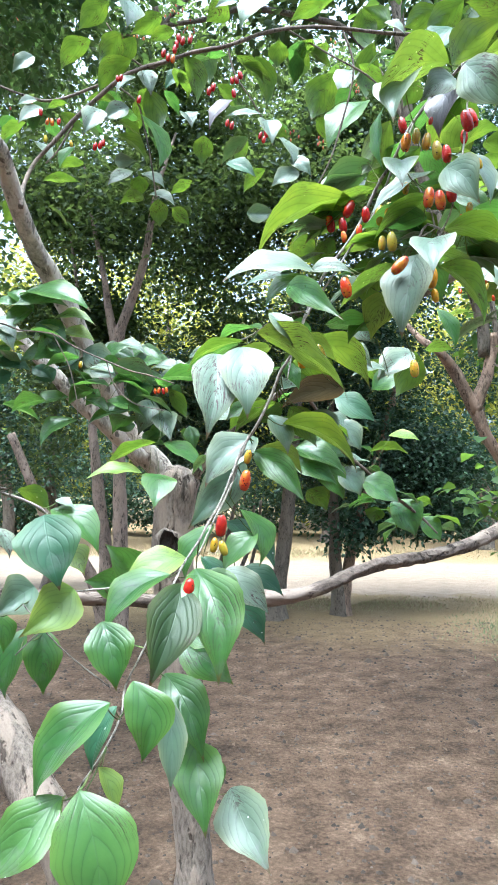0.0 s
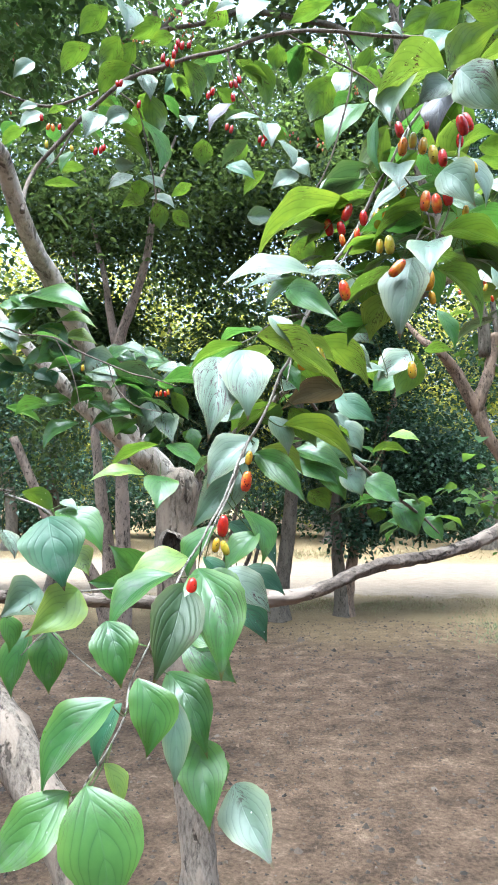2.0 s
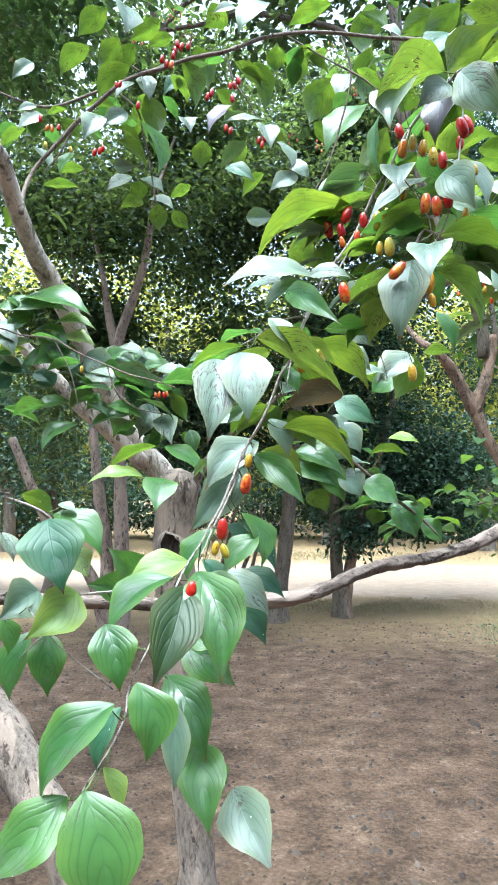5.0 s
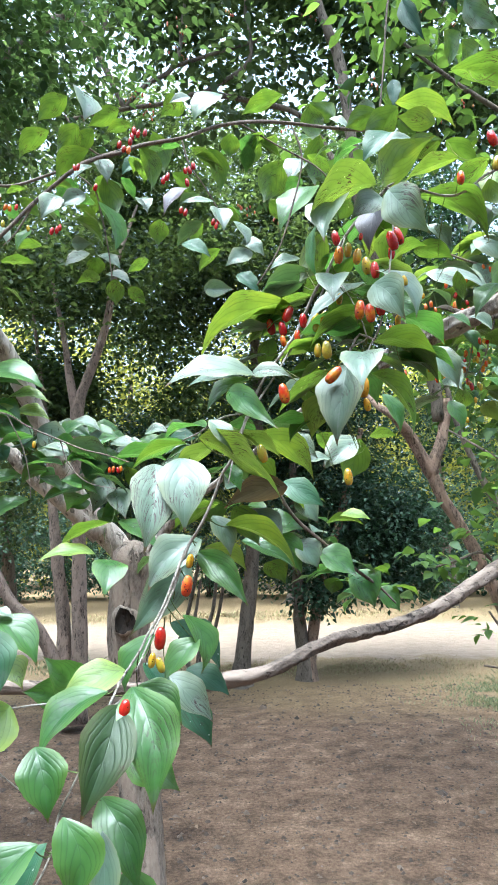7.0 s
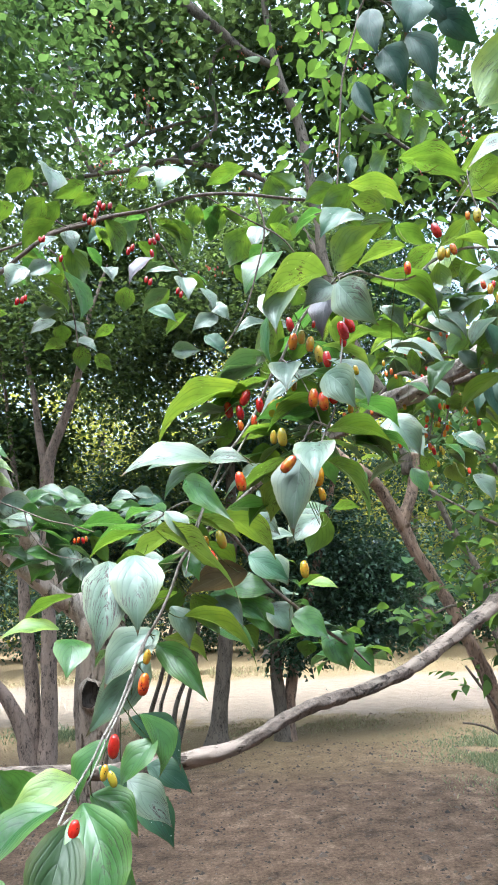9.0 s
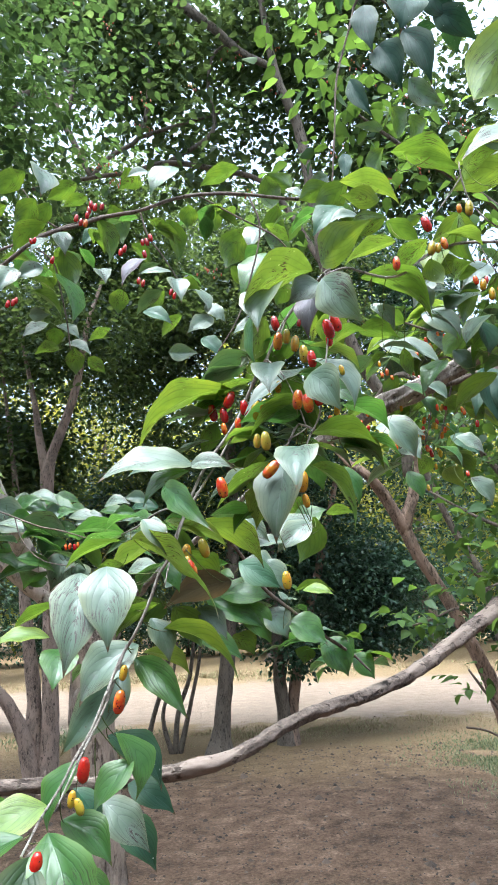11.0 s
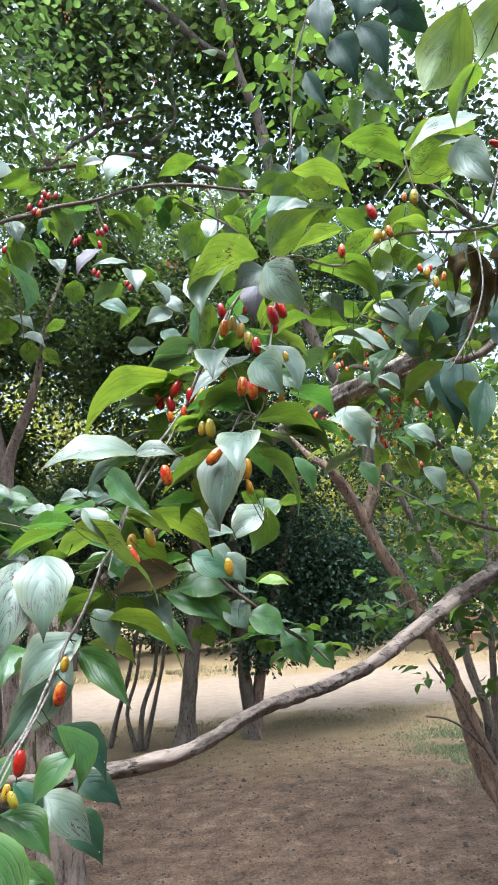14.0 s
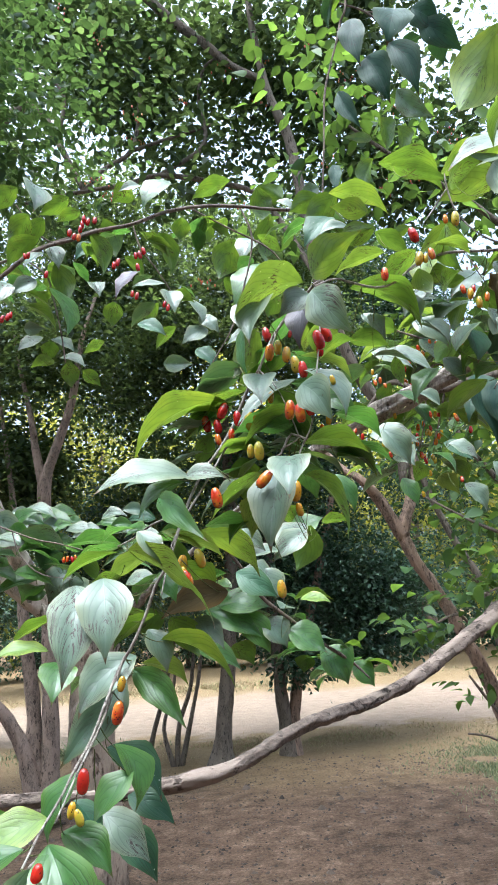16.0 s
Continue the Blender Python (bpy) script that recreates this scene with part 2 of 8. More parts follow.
# Waxy, but the paleness also carries the sky's sheen in the colour.
SKY_PALE_WAXY_LEAF = leaf_material("sky_pale_waxy_leaf", (0.048, 0.088, 0.057), (0.128, 0.168, 0.122), (0.14, 0.27, 0.05), 0.16, 1.0, 0.4, 0.5, 0.7, 0.12)
THIN_LEAF = leaf_material("thin_leaf", (0.03, 0.08, 0.014), (0.07, 0.13, 0.026), (0.155, 0.255, 0.018), 0.4, 0.9, 0.38, 0.5, 0.2)
SPOTTED_LEAF = leaf_material("spotted_leaf", (0.04, 0.085, 0.016), (0.09, 0.135, 0.032), (0.18, 0.265, 0.02), 0.4, 1.0, 0.42, 0.45, 0.5, 0.16)
BROWN_LEAF = leaf_material("brown_leaf", (0.021, 0.016, 0.007), (0.064, 0.05, 0.023), (0.07, 0.05, 0.016), 0.2, 1.0, 0.75, 0.04, 0.0)
# For yellowing blades, and for blades whose yellow stands in for backlight.
YELLOWING_BACKLIT_LEAF = leaf_material("yellowing_backlit_leaf", (0.1, 0.175, 0.034), (0.19, 0.265, 0.058), (0.28, 0.4, 0.04), 0.34, 0.7, 0.4, 0.45, 0.4, 0.16)
DARK_LEAF = leaf_material("dark_leaf", (0.015, 0.05, 0.026), (0.036, 0.092, 0.046), (0.06, 0.14, 0.03), 0.15, 0.5, 0.42, 0.25, 0.3)
PURPLE_LEAF = leaf_material("purple_leaf", (0.05, 0.042, 0.055), (0.1, 0.085, 0.11), (0.08, 0.06, 0.07), 0.12, 0.8, 0.5, 0.5, 0.6)
SOOTY_LEAF = leaf_material("sooty_leaf", (0.007, 0.019, 0.006), (0.024, 0.046, 0.014), (0.1, 0.18, 0.02), 0.14, 1.0, 0.42, 0.22, 0.1, 0.3)
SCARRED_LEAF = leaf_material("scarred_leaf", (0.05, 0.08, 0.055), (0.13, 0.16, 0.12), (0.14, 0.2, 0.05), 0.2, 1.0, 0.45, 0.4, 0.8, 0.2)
TEAL_LEAF = leaf_material("teal_leaf", (0.01, 0.03, 0.022), (0.028, 0.062, 0.044), (0.04, 0.1, 0.03), 0.15, 0.3, 0.5, 0.1, 0.2, 0.12)
LEAVES = [GLOSSY_LEAF, SKY_PALE_WAXY_LEAF, THIN_LEAF, SPOTTED_LEAF, BROWN_LEAF, YELLOWING_BACKLIT_LEAF, DARK_LEAF, PURPLE_LEAF, SOOTY_LEAF, SCARRED_LEAF, TEAL_LEAF]
RED = berry_material("red_skin", (0.27, 0.003, 0.004), (0.36, 0.014, 0.005), 0.58)
ORANGE = berry_material("orange_skin", (0.38, 0.026, 0.005), (0.43, 0.15, 0.01), 0.5)
YELLOW = berry_material("yellow_skin", (0.4, 0.185, 0.007), (0.3, 0.245, 0.016), 0.5)
DEEP = berry_material("dark_red_skin", (0.1, 0.01, 0.012), (0.3, 0.012, 0.012), 0.55)
CROWN_NEAR = crown_material("near_crown_leaf", (0.015, 0.044, 0.021), (0.062, 0.108, 0.05), (0.145, 0.23, 0.05), 0.44)
# Lighter copy of the near crown leaf, making up for light blocked above.
CROWN_LOW_LIT = crown_material("lit_low_bough_leaf", (0.03, 0.075, 0.025), (0.1, 0.165, 0.055), (0.2, 0.32, 0.04), 0.45)
CROWN_TOP = crown_material("overhead_crown_leaf", (0.015, 0.038, 0.022), (0.062, 0.094, 0.05), (0.16, 0.22, 0.055), 0.46)
CROWN_MID = crown_material("middle_crown_leaf", (0.012, 0.036, 0.018), (0.057, 0.09, 0.046), (0.18, 0.24, 0.054), 0.46)
# Dark leaves; the wide colour span paints in black gaps and lit patches.
CROWN_DARK = crown_material("dark_crown_leaf", (0.011, 0.03, 0.018), (0.09, 0.15, 0.088), (0.09, 0.18, 0.065), 0.24)
# Leaf colour raised to bright yellow in place of strong sunlight.
CROWN_FAR_SUNLIT = crown_material("far_sunlit_crown_leaf", (0.04, 0.07, 0.015), (0.24, 0.24, 0.045), (0.52, 0.5, 0.07), 0.55)


def ground_material():
    m, nt, b = material("bare_earth")
    v = place(nt, 1.0)
    xyz = nt.nodes.new("ShaderNodeSeparateXYZ")
    nt.links.new(v, xyz.inputs[0])
    fine = noise_tex(nt, v, 45, 6, 0.7)
    mid = noise_tex(nt, v, 5, 5, 0.6)
    big = noise_tex(nt, v, 0.8, 3)
    soil = ramp(nt, arith(nt, "ADD", arith(nt, "MULTIPLY", fine, 0.5), arith(nt, "MULTIPLY", mid, 0.5)), [(0.36, (0.036, 0.024, 0.017)), (0.47, (0.088, 0.059, 0.041)), (0.56, (0.138, 0.095, 0.067)), (0.66, (0.23, 0.166, 0.12))])
    mottle = ramp(nt, arith(nt, "ADD", arith(nt, "MULTIPLY", noise_tex(nt, v, 0.75, 8, 0.72), 0.7), arith(nt, "MULTIPLY", noise_tex(nt, v, 9, 4, 0.7), 0.3)), [(0.38, (0.72, 0.7, 0.68)), (0.48, (0.97, 0.96, 0.94)), (0.62, (1.15, 1.13, 1.1))])
    broad = ramp(nt, noise_tex(nt, v, 0.28, 4, 0.6), [(0.38, (0.84, 0.82, 0.79)), (0.6, (1.32, 1.28, 1.23))])
    soil = mix(nt, 1.0, mix(nt, 1.0, soil, mottle, "MULTIPLY"), broad, "MULTIPLY")
    dry = ramp(nt, fine, [(0.25, (0.12, 0.083, 0.042)), (0.7, (0.27, 0.192, 0.105))])
    sand = ramp(nt, mid, [(0.25, (0.2, 0.15, 0.11)), (0.75, (0.285, 0.216, 0.16))])
    edge = arith(nt, "ADD", xyz.outputs[1], arith(nt, "ADD", arith(nt, "MULTIPLY", arith(nt, "SUBTRACT", mid, 0.5), 1.2), arith(nt, "MULTIPLY", arith(nt, "SUBTRACT", big, 0.5), 2.5)))
    edge = arith(nt, "ADD", edge, arith(nt, "MULTIPLY", xyz.outputs[0], 0.1))
    s = arith(nt, "DIVIDE", edge, 40.0)
    near = ramp(nt, s, [(6.2 / 40, (0, 0, 0)), (8.6 / 40, (1, 1, 1))])
    lane = ramp(nt, s, [(10.0 / 40, (0, 0, 0)), (10.5 / 40, (1, 1, 1)), (15.0 / 40, (1, 1, 1)), (16.0 / 40, (0, 0, 0))])
    col = mix(nt, lane, mix(nt, near, soil, dry), sand)
    nt.links.new(col, b.inputs["Base Color"])
    b.inputs["Roughness"].default_value = 0.95
    b.inputs["Specular IOR Level"].default_value = 0.15
    bump(nt, arith(nt, "ADD", arith(nt, "MULTIPLY", fine, 0.5), mid), 1.0, 0.06, b)
    return m


EARTH = ground_material()


# ---- building ----
def mesh_of(name, verts, faces, mats, smooth=True, uvs=None):
    me = bpy.data.meshes.new(name)
    me.from_pydata([tuple(v) for v in verts], [], faces)
    for mm in mats:
        me.materials.append(mm)
    if smooth:
        me.polygons.foreach_set("use_smooth", [True] * len(me.polygons))
    if uvs is not None:
        layer = me.uv_layers.new(name="UVMap")
        idx = np.empty(len(me.loops), dtype=np.int32)
        me.loops.foreach_get("vertex_index", idx)
        layer.data.foreach_set("uv", np.asarray(uvs, dtype=np.float32)[idx].ravel())
    me.update()
    return me


def thing(name, label, category, group="", kind="", at=(0, 0, 0)):
    ob = new(name)
    ob.empty_display_size = 0.1
    ob.location = at
    return tagged(ob, label, category, group, kind)


def part(name, me, parent, label=""):
    ob = new(name, me)
    ob.parent = parent
    ob.matrix_parent_inverse = Matrix.Translation(parent.location).inverted() if parent.type == "EMPTY" else Matrix()
    return tagged(ob, label) if label else ob


def smooth_line(rows, step):
    """Points (x, y, z, radius) joined by a Catmull-Rom curve, about every step metres."""
    p = np.array(rows, float)
    ext = np.vstack([2 * p[0] - p[1], p, 2 * p[-1] - p[-2]])
    out = []
    for i in range(1, len(ext) - 2):
        a, b, c, d = ext[i - 1:i + 3]
        n = max(1, int(np.linalg.norm(c[:3] - b[:3]) / step))
        for k in range(n):
            t = k / n
            out.append(0.5 * (2 * b + (c - a) * t + (2 * a - 5 * b + 4 * c - d) * t * t + (3 * b - a - 3 * c + d) * t ** 3))
    out.append(p[-1])
    return np.array(out)


def tube(name, rows, mats, sides=12, step=0.06, rough=0.1, flare=0.0):
    """A tapering, lumpy stem along a curve, closed at both ends."""
    line = smooth_line(rows, step)
    n = len(line)
    tang = np.gradient(line[:, :3], axis=0)
    tang /= np.linalg.norm(tang, axis=1)[:, None] + 1e-9
    side = np.cross(tang[0], (0.3, 1, 0.2))
    side /= np.linalg.norm(side)
    verts, faces = [], []
    for i in range(n):
        side = side - tang[i] * (side @ tang[i])
        side /= np.linalg.norm(side)
        other = np.cross(tang[i], side)
        r0 = max(line[i, 3], 0.0004)
        for k in range(sides):
            a = 2 * math.pi * k / sides
            q = side * math.cos(a) + other * math.sin(a)
            c = line[i, :3]
            s = Vector(c * (0.5 / max(r0, 0.01)) ** 0.5 + q * 1.2)
            r = r0 * (1 + rough * (noise.noise(s * 2) + 0.6 * noise.noise(s * 5)))
            if flare and c[2] < 0.35:
                r *= 1 + flare * (1 - c[2] / 0.35) ** 2 * (1 + 0.5 * math.sin(a * 4))
            verts.append(c + q * r)
    for i in range(n - 1):
        for k in range(sides):
            k2 = (k + 1) % sides
            faces.append((i * sides + k, i * sides + k2, (i + 1) * sides + k2, (i + 1) * sides + k))
    faces.append(tuple(range(sides - 1, -1, -1)))
    faces.append(tuple((n - 1) * sides + k for k in range(sides)))
    return mesh_of(name, verts, faces, mats)


def many_leaves(name, centres, ways, normals, lengths, widths, mats, fine=False):
    """Many small folded leaves in one mesh."""
    c, w, nn = (np.asarray(a, float) for a in (centres, ways, normals))
    w /= np.linalg.norm(w, axis=1)[:, None]
    nn = nn - w * np.sum(nn * w, axis=1)[:, None]
    nn /= np.linalg.norm(nn, axis=1)[:, None] + 1e-9
    s = np.cross(w, nn)
    L, Wd = np.asarray(lengths)[:, None], np.asarray(widths)[:, None]
    base = c
    left = c + w * L * 0.42 + s * Wd * 0.5 + nn * Wd * 0.16
    right = c + w * L * 0.42 - s * Wd * 0.5 + nn * Wd * 0.16
    mid = c + w * L * 0.48
    tip = c + w * L - nn * L * 0.14
    if fine:
        ring = [base, mid, tip]
        for side in (1, -1):
            for along, half, lift in ((0.14, 0.33, 0.1), (0.36, 0.5, 0.16), (0.62, 0.36, 0.06), (0.82, 0.13, -0.05)):
                ring.append(c + w * L * along + s * Wd * half * side + nn * (Wd * lift - L * 0.1 * along ** 2))
        v = np.stack(ring, axis=1).reshape(-1, 3)
        f = np.array([[0, 1, 3], [3, 1, 4], [4, 1, 5], [5, 1, 6], [6, 1, 2], [0, 7, 1], [7, 8, 1], [8, 9, 1], [9, 10, 1], [10, 2, 1]])
        tris = (f[None] + 11 * np.arange(len(c))[:, None, None]).reshape(-1, 3)
    else:
        v = np.stack([base, left, mid, right, tip], axis=1).reshape(-1, 3)
        f = np.array([[0, 2, 1], [0, 3, 2], [1, 2, 4], [2, 3, 4]])
        tris = (f[None] + 5 * np.arange(len(c))[:, None, None]).reshape(-1, 3)
    me = bpy.data.meshes.new(name)
    me.vertices.add(len(v))
    me.vertices.foreach_set("co", v.astype(np.float32).ravel())
    me.loops.add(tris.size)
    me.loops.foreach_set("vertex_index", tris.astype(np.int32).ravel())
    me.polygons.add(len(tris))
    me.polygons.foreach_set("loop_start", np.arange(0, tris.size, 3, dtype=np.int32))
    for mm in mats:
        me.materials.append(mm)
    me.update(calc_edges=True)
    return me


def crown_mesh(name, balls, count, size, mats, seed, gaps=0.0, clump=0.28, per=26, flat=0.5, low=0.35, fine=False, mass=1.5, holes=()):
    """Leaves in clumps inside ellipsoids (x, y, z, rx, ry, rz), denser towards the outside, with holes."""
    rng = np.random.default_rng(seed)
    vol = np.array([b[3] * b[4] * b[5] for b in balls])
    n = max(1, count // per)
    pick = rng.choice(len(balls), size=3 * n, p=vol / vol.sum())
    d = rng.normal(size=(3 * n, 3))
    d /= np.linalg.norm(d, axis=1)[:, None]
    r = rng.uniform(0.12, 1.0, size=3 * n) ** 0.5
    b = np.array(balls)[pick]
    cen = b[:, :3] + d * r[:, None] * b[:, 3:]
    keep = np.array([noise.noise(Vector(p * mass + seed)) > gaps - 0.35 for p in cen])
    keep &= cen[:, 2] > low
    for hx, hy, hz, hr in holes:
        keep &= np.linalg.norm(cen - np.array([hx, hy, hz]), axis=1) > hr
    cen = cen[keep][:n]
    n = len(cen)
    per_clump = rng.integers(int(per * 0.5), int(per * 1.5), size=n)
    idx = np.repeat(np.arange(n), per_clump)
    m = len(idx)
    off = rng.normal(size=(m, 3)) * clump * np.array([1, 1, 0.45])
    pos = cen[idx] + off
    way = rng.normal(size=(m, 3)) * np.array([1, 1, 0.35]) + off * 2.0 + np.array([0, 0, -0.45])
    nor = rng.normal(size=(m, 3)) * flat + np.array([0, 0, 1.0])
    L = size * rng.uniform(0.65, 1.25, size=m)
    return many_leaves(name, pos, way, nor, L, L * rng.uniform(0.48, 0.66, size=m), mats, fine)


def crown(parent, balls, count, size, mat, seed, **more):
    ob = part("crown", crown_mesh("crown", balls, count, size, [mat], seed, **more), parent)
    return tagged(ob, kind="stuff")


# ---- ground ----
def height(x, y):
    h = 0.035 * noise.noise(Vector((x * 0.6, y * 0.6, 0))) + 0.02 * noise.noise(Vector((x * 2.3, y * 2.3, 4)))
    return h + max(0.0, y - 15.5) * 0.02


def make_ground():
    xs = np.concatenate([-np.geomspace(400, 12, 14), np.linspace(-10, 12, 130), np.geomspace(14, 400, 14)])
    ys = np.concatenate([-np.geomspace(300, 6, 10), np.linspace(-4, 18, 160), np.geomspace(19, 900, 26)])
    verts = [(x, y, height(x, y) if y < 60 else height(0, 60)) for y in ys for x in xs]
    nx = len(xs)
    faces = [(j * nx + i, j * nx + i + 1, (j + 1) * nx + i + 1, (j + 1) * nx + i) for j in range(len(ys) - 1) for i in range(nx - 1)]
    ob = new("ground", mesh_of("ground", verts, faces, [EARTH]))
    return tagged(ob, "bare brown earth with a pale sandy lane beyond", "ground", kind="structure")


ground = make_ground()

# ---- trees ----
left_tree = thing("dogwood_tree", "forked dogwood with pale flaking bark on bare earth", "tree", at=(-0.137, 1.95, 0.086))
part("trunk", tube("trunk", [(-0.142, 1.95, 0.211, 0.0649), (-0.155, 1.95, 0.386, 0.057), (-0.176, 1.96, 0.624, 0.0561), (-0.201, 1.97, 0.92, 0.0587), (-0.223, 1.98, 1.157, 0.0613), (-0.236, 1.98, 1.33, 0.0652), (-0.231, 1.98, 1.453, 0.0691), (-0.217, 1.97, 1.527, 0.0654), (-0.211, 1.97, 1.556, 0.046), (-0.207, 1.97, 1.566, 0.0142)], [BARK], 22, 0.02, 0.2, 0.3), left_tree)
part("limb", tube("limb", [(-0.222, 1.99, 1.471, 0.036), (-0.269, 1.98, 1.545, 0.0372), (-0.328, 1.96, 1.611, 0.035), (-0.39, 1.93, 1.699, 0.0309), (-0.432, 1.88, 1.779, 0.0283), (-0.492, 1.8, 1.925, 0.0272), (-0.519, 1.74, 2.001, 0.0297), (-0.55, 1.69, 2.067, 0.0273), (-0.576, 1.62, 2.121, 0.0247), (-0.595, 1.54, 2.188, 0.0236), (-0.607, 1.46, 2.262, 0.021), (-0.607, 1.41, 2.293, 0.019), (-0.625, 1.32, 2.318, 0.0191), (-0.603, 1.2, 2.358, 0.0141), (-0.566, 1.1, 2.429, 0.0099)], [BARK_LIMB_LIT], 18, 0.025, 0.2), left_tree)
part("limb", tube("limb", [(-0.327, 1.95, 1.584, 0.0316), (-0.386, 1.93, 1.643, 0.0279), (-0.44, 1.9, 1.692, 0.0249), (-0.495, 1.88, 1.738, 0.0239), (-0.546, 1.86, 1.789, 0.0228), (-0.584, 1.84, 1.836, 0.021), (-0.638, 1.82, 1.891, 0.0191), (-0.734, 1.8, 1.994, 0.0173), (-0.838, 1.8, 2.129, 0.0149)], [BARK_LIMB_LIT], 14, 0.025, 0.2), left_tree)
part("limb", tube("limb", [(-0.2373, 1.98, 1.3829, 0.0177), (-0.205, 1.98, 1.489, 0.021), (-0.0721, 1.9, 1.6521, 0.0103), (0.1063, 1.75, 1.7853, 0.0072), (0.2592, 1.6, 1.9047, 0.0067), (0.3124, 1.53, 1.9316, 0.0086), (0.3512, 1.48, 1.9467, 0.0125), (0.4021, 1.41, 1.965, 0.0187), (0.4473, 1.34, 1.9825, 0.0191), (0.507, 1.22, 1.998, 0.02), (0.6135, 1.15, 2.0367, 0.0191), (0.7906, 1.1, 2.1634, 0.0174), (1.05, 1.12, 2.44, 0.014), (1.3, 1.1, 2.9, 0.01), (1.5, 1.2, 3.5, 0.005)], [BARK_ROUGH], 28, 0.01, 0.42), left_tree)


def knot_hole(at, r, parent):
    """A healed branch scar: a swollen ring round a shallow dish, painted dark as a hollow."""
    verts, faces = [], []
    rings = ((1.5, -0.9), (1.3, -0.15), (1.08, 0.12), (0.95, 0.05), (0.85, -0.12))
    for k, (q, d) in enumerate(rings):
        for s in range(16):
            a = 2 * math.pi * s / 16
            w = q * (1 + 0.12 * math.sin(3 * a + k) + 0.06 * math.sin(7 * a))
            verts.append((at[0] + r * w * math.cos(a), at[1] - r * d, at[2] + 1.2 * r * w * math.sin(a)))
    for k in range(len(rings) - 1):
        for s in range(16):
            s2 = (s + 1) % 16
            faces.append((k * 16 + s, k * 16 + s2, (k + 1) * 16 + s2, (k + 1) * 16 + s))
    n = len(faces)
    faces.append(tuple(4 * 16 + s for s in range(16)))
    me = mesh_of("knot_hole", verts, faces, [BARK, PAINTED_HOLLOW])
    me.polygons.foreach_set("material_index", [0] * (n - 32) + [1] * (len(faces) - n + 32))
    return part("knot_hole", me, parent, "knot in the trunk, its hollow painted dark")


knot_hole((-0.241, 1.9, 1.332), 0.028, left_tree)

leaning = thing("leaning_trunk", "leaning pale trunk with flaking bark on bare earth", "tree", at=(-0.384, 1.7, 0.363))
part("trunk", tube("trunk", [(-0.345, 1.7, 0.253, 0.073), (-0.453, 1.7, 0.503, 0.065), (-0.516, 1.7, 0.622, 0.064), (-0.584, 1.72, 0.714, 0.063), (-0.654, 1.74, 0.808, 0.064), (-0.749, 1.78, 0.915, 0.062), (-0.946, 1.85, 1.092, 0.062), (-1.216, 1.95, 1.43, 0.059), (-1.464, 2.1, 1.992, 0.053), (-1.678, 2.2, 2.84, 0.041)], [BARK], 18, 0.03, 0.2, 0.3), leaning)

level_tree = thing("dogwood_tree", "dogwood with one long level limb of pale bark", "tree", at=(3.35, 3.75, 0))
part("trunk", tube("trunk", [(3.35, 3.75, -0.05, 0.14), (3.33, 3.75, 0.6, 0.11), (3.3, 3.72, 1.4, 0.1), (3.25, 3.7, 2.3, 0.09), (3.4, 3.6, 3.6, 0.05)], [BARK], 16, 0.05, 0.16, 0.4), level_tree)
part("limb", tube("limb", [(-0.6621, 1.1, 1.2992, 0.0052), (-0.5953, 1.18, 1.285, 0.0098), (-0.4757, 1.24, 1.2733, 0.0118), (-0.3394, 1.3, 1.2576, 0.0133), (-0.239, 1.34, 1.2469, 0.0137), (-0.131, 1.38, 1.2361, 0.0146), (-0.0029, 1.43, 1.2358, 0.0152), (0.1125, 1.5, 1.2387, 0.0161), (0.1865, 1.58, 1.2474, 0.017), (0.2716, 1.68, 1.2676, 0.0159), (0.39, 1.82, 1.283, 0.0176), (0.589, 2.08, 1.284, 0.0193), (0.779, 2.32, 1.295, 0.0235), (0.971, 2.55, 1.329, 0.0269), (1.176, 2.75, 1.395, 0.0311), (1.39, 2.92, 1.472, 0.0344), (1.618, 3.08, 1.564, 0.0386), (1.95, 3.26, 1.69, 0.042), (2.5, 3.48, 1.88, 0.048), (3.28, 3.72, 2.12, 0.055)], [BARK_LEVEL], 22, 0.018, 0.36), level_tree)

right_tree = thing("forked_tree", "leaning reddish-barked tree with a forked trunk", "tree", at=(2.2, 3.9, 0))
part("trunk", tube("trunk", [(2.468, 3.9, -0.342, 0.0940), (2.331, 3.9, -0.098, 0.0861), (2.175, 3.9, 0.152, 0.0774), (2.078, 3.9, 0.341, 0.0713), (1.994, 3.9, 0.5, 0.0670), (1.94, 3.9, 0.69, 0.0626), (1.91, 3.9, 0.817, 0.0566), (1.866, 3.9, 0.98, 0.0470), (1.799, 3.9, 1.179, 0.0409), (1.72, 3.9, 1.349, 0.0357), (1.648, 3.9, 1.52, 0.0348), (1.556, 3.9, 1.695, 0.0339), (1.462, 3.9, 1.854, 0.0365), (1.414, 3.9, 1.979, 0.0391), (1.385, 3.9, 2.057, 0.0348)], [BARK_RED], 26, 0.025, 0.3, 0.4), right_tree)
part("limb", tube("limb", [(1.409, 3.9, 1.996, 0.0426), (1.332, 3.88, 2.12, 0.0365), (1.244, 3.85, 2.259, 0.0339), (1.147, 3.8, 2.351, 0.0244), (1.07, 3.9, 2.446, 0.0183), (0.9765, 4.1, 2.6544, 0.0098)], [BARK_RED], 22, 0.025, 0.28), right_tree)
part("limb", tube("limb", [(1.402, 3.9, 2.007, 0.0426), (1.435, 3.9, 2.12, 0.0374), (1.485, 3.92, 2.231, 0.0348), (1.528, 3.95, 2.383, 0.0322), (1.531, 3.95, 2.496, 0.0287)], [BARK_RED], 22, 0.025, 0.28), right_tree)
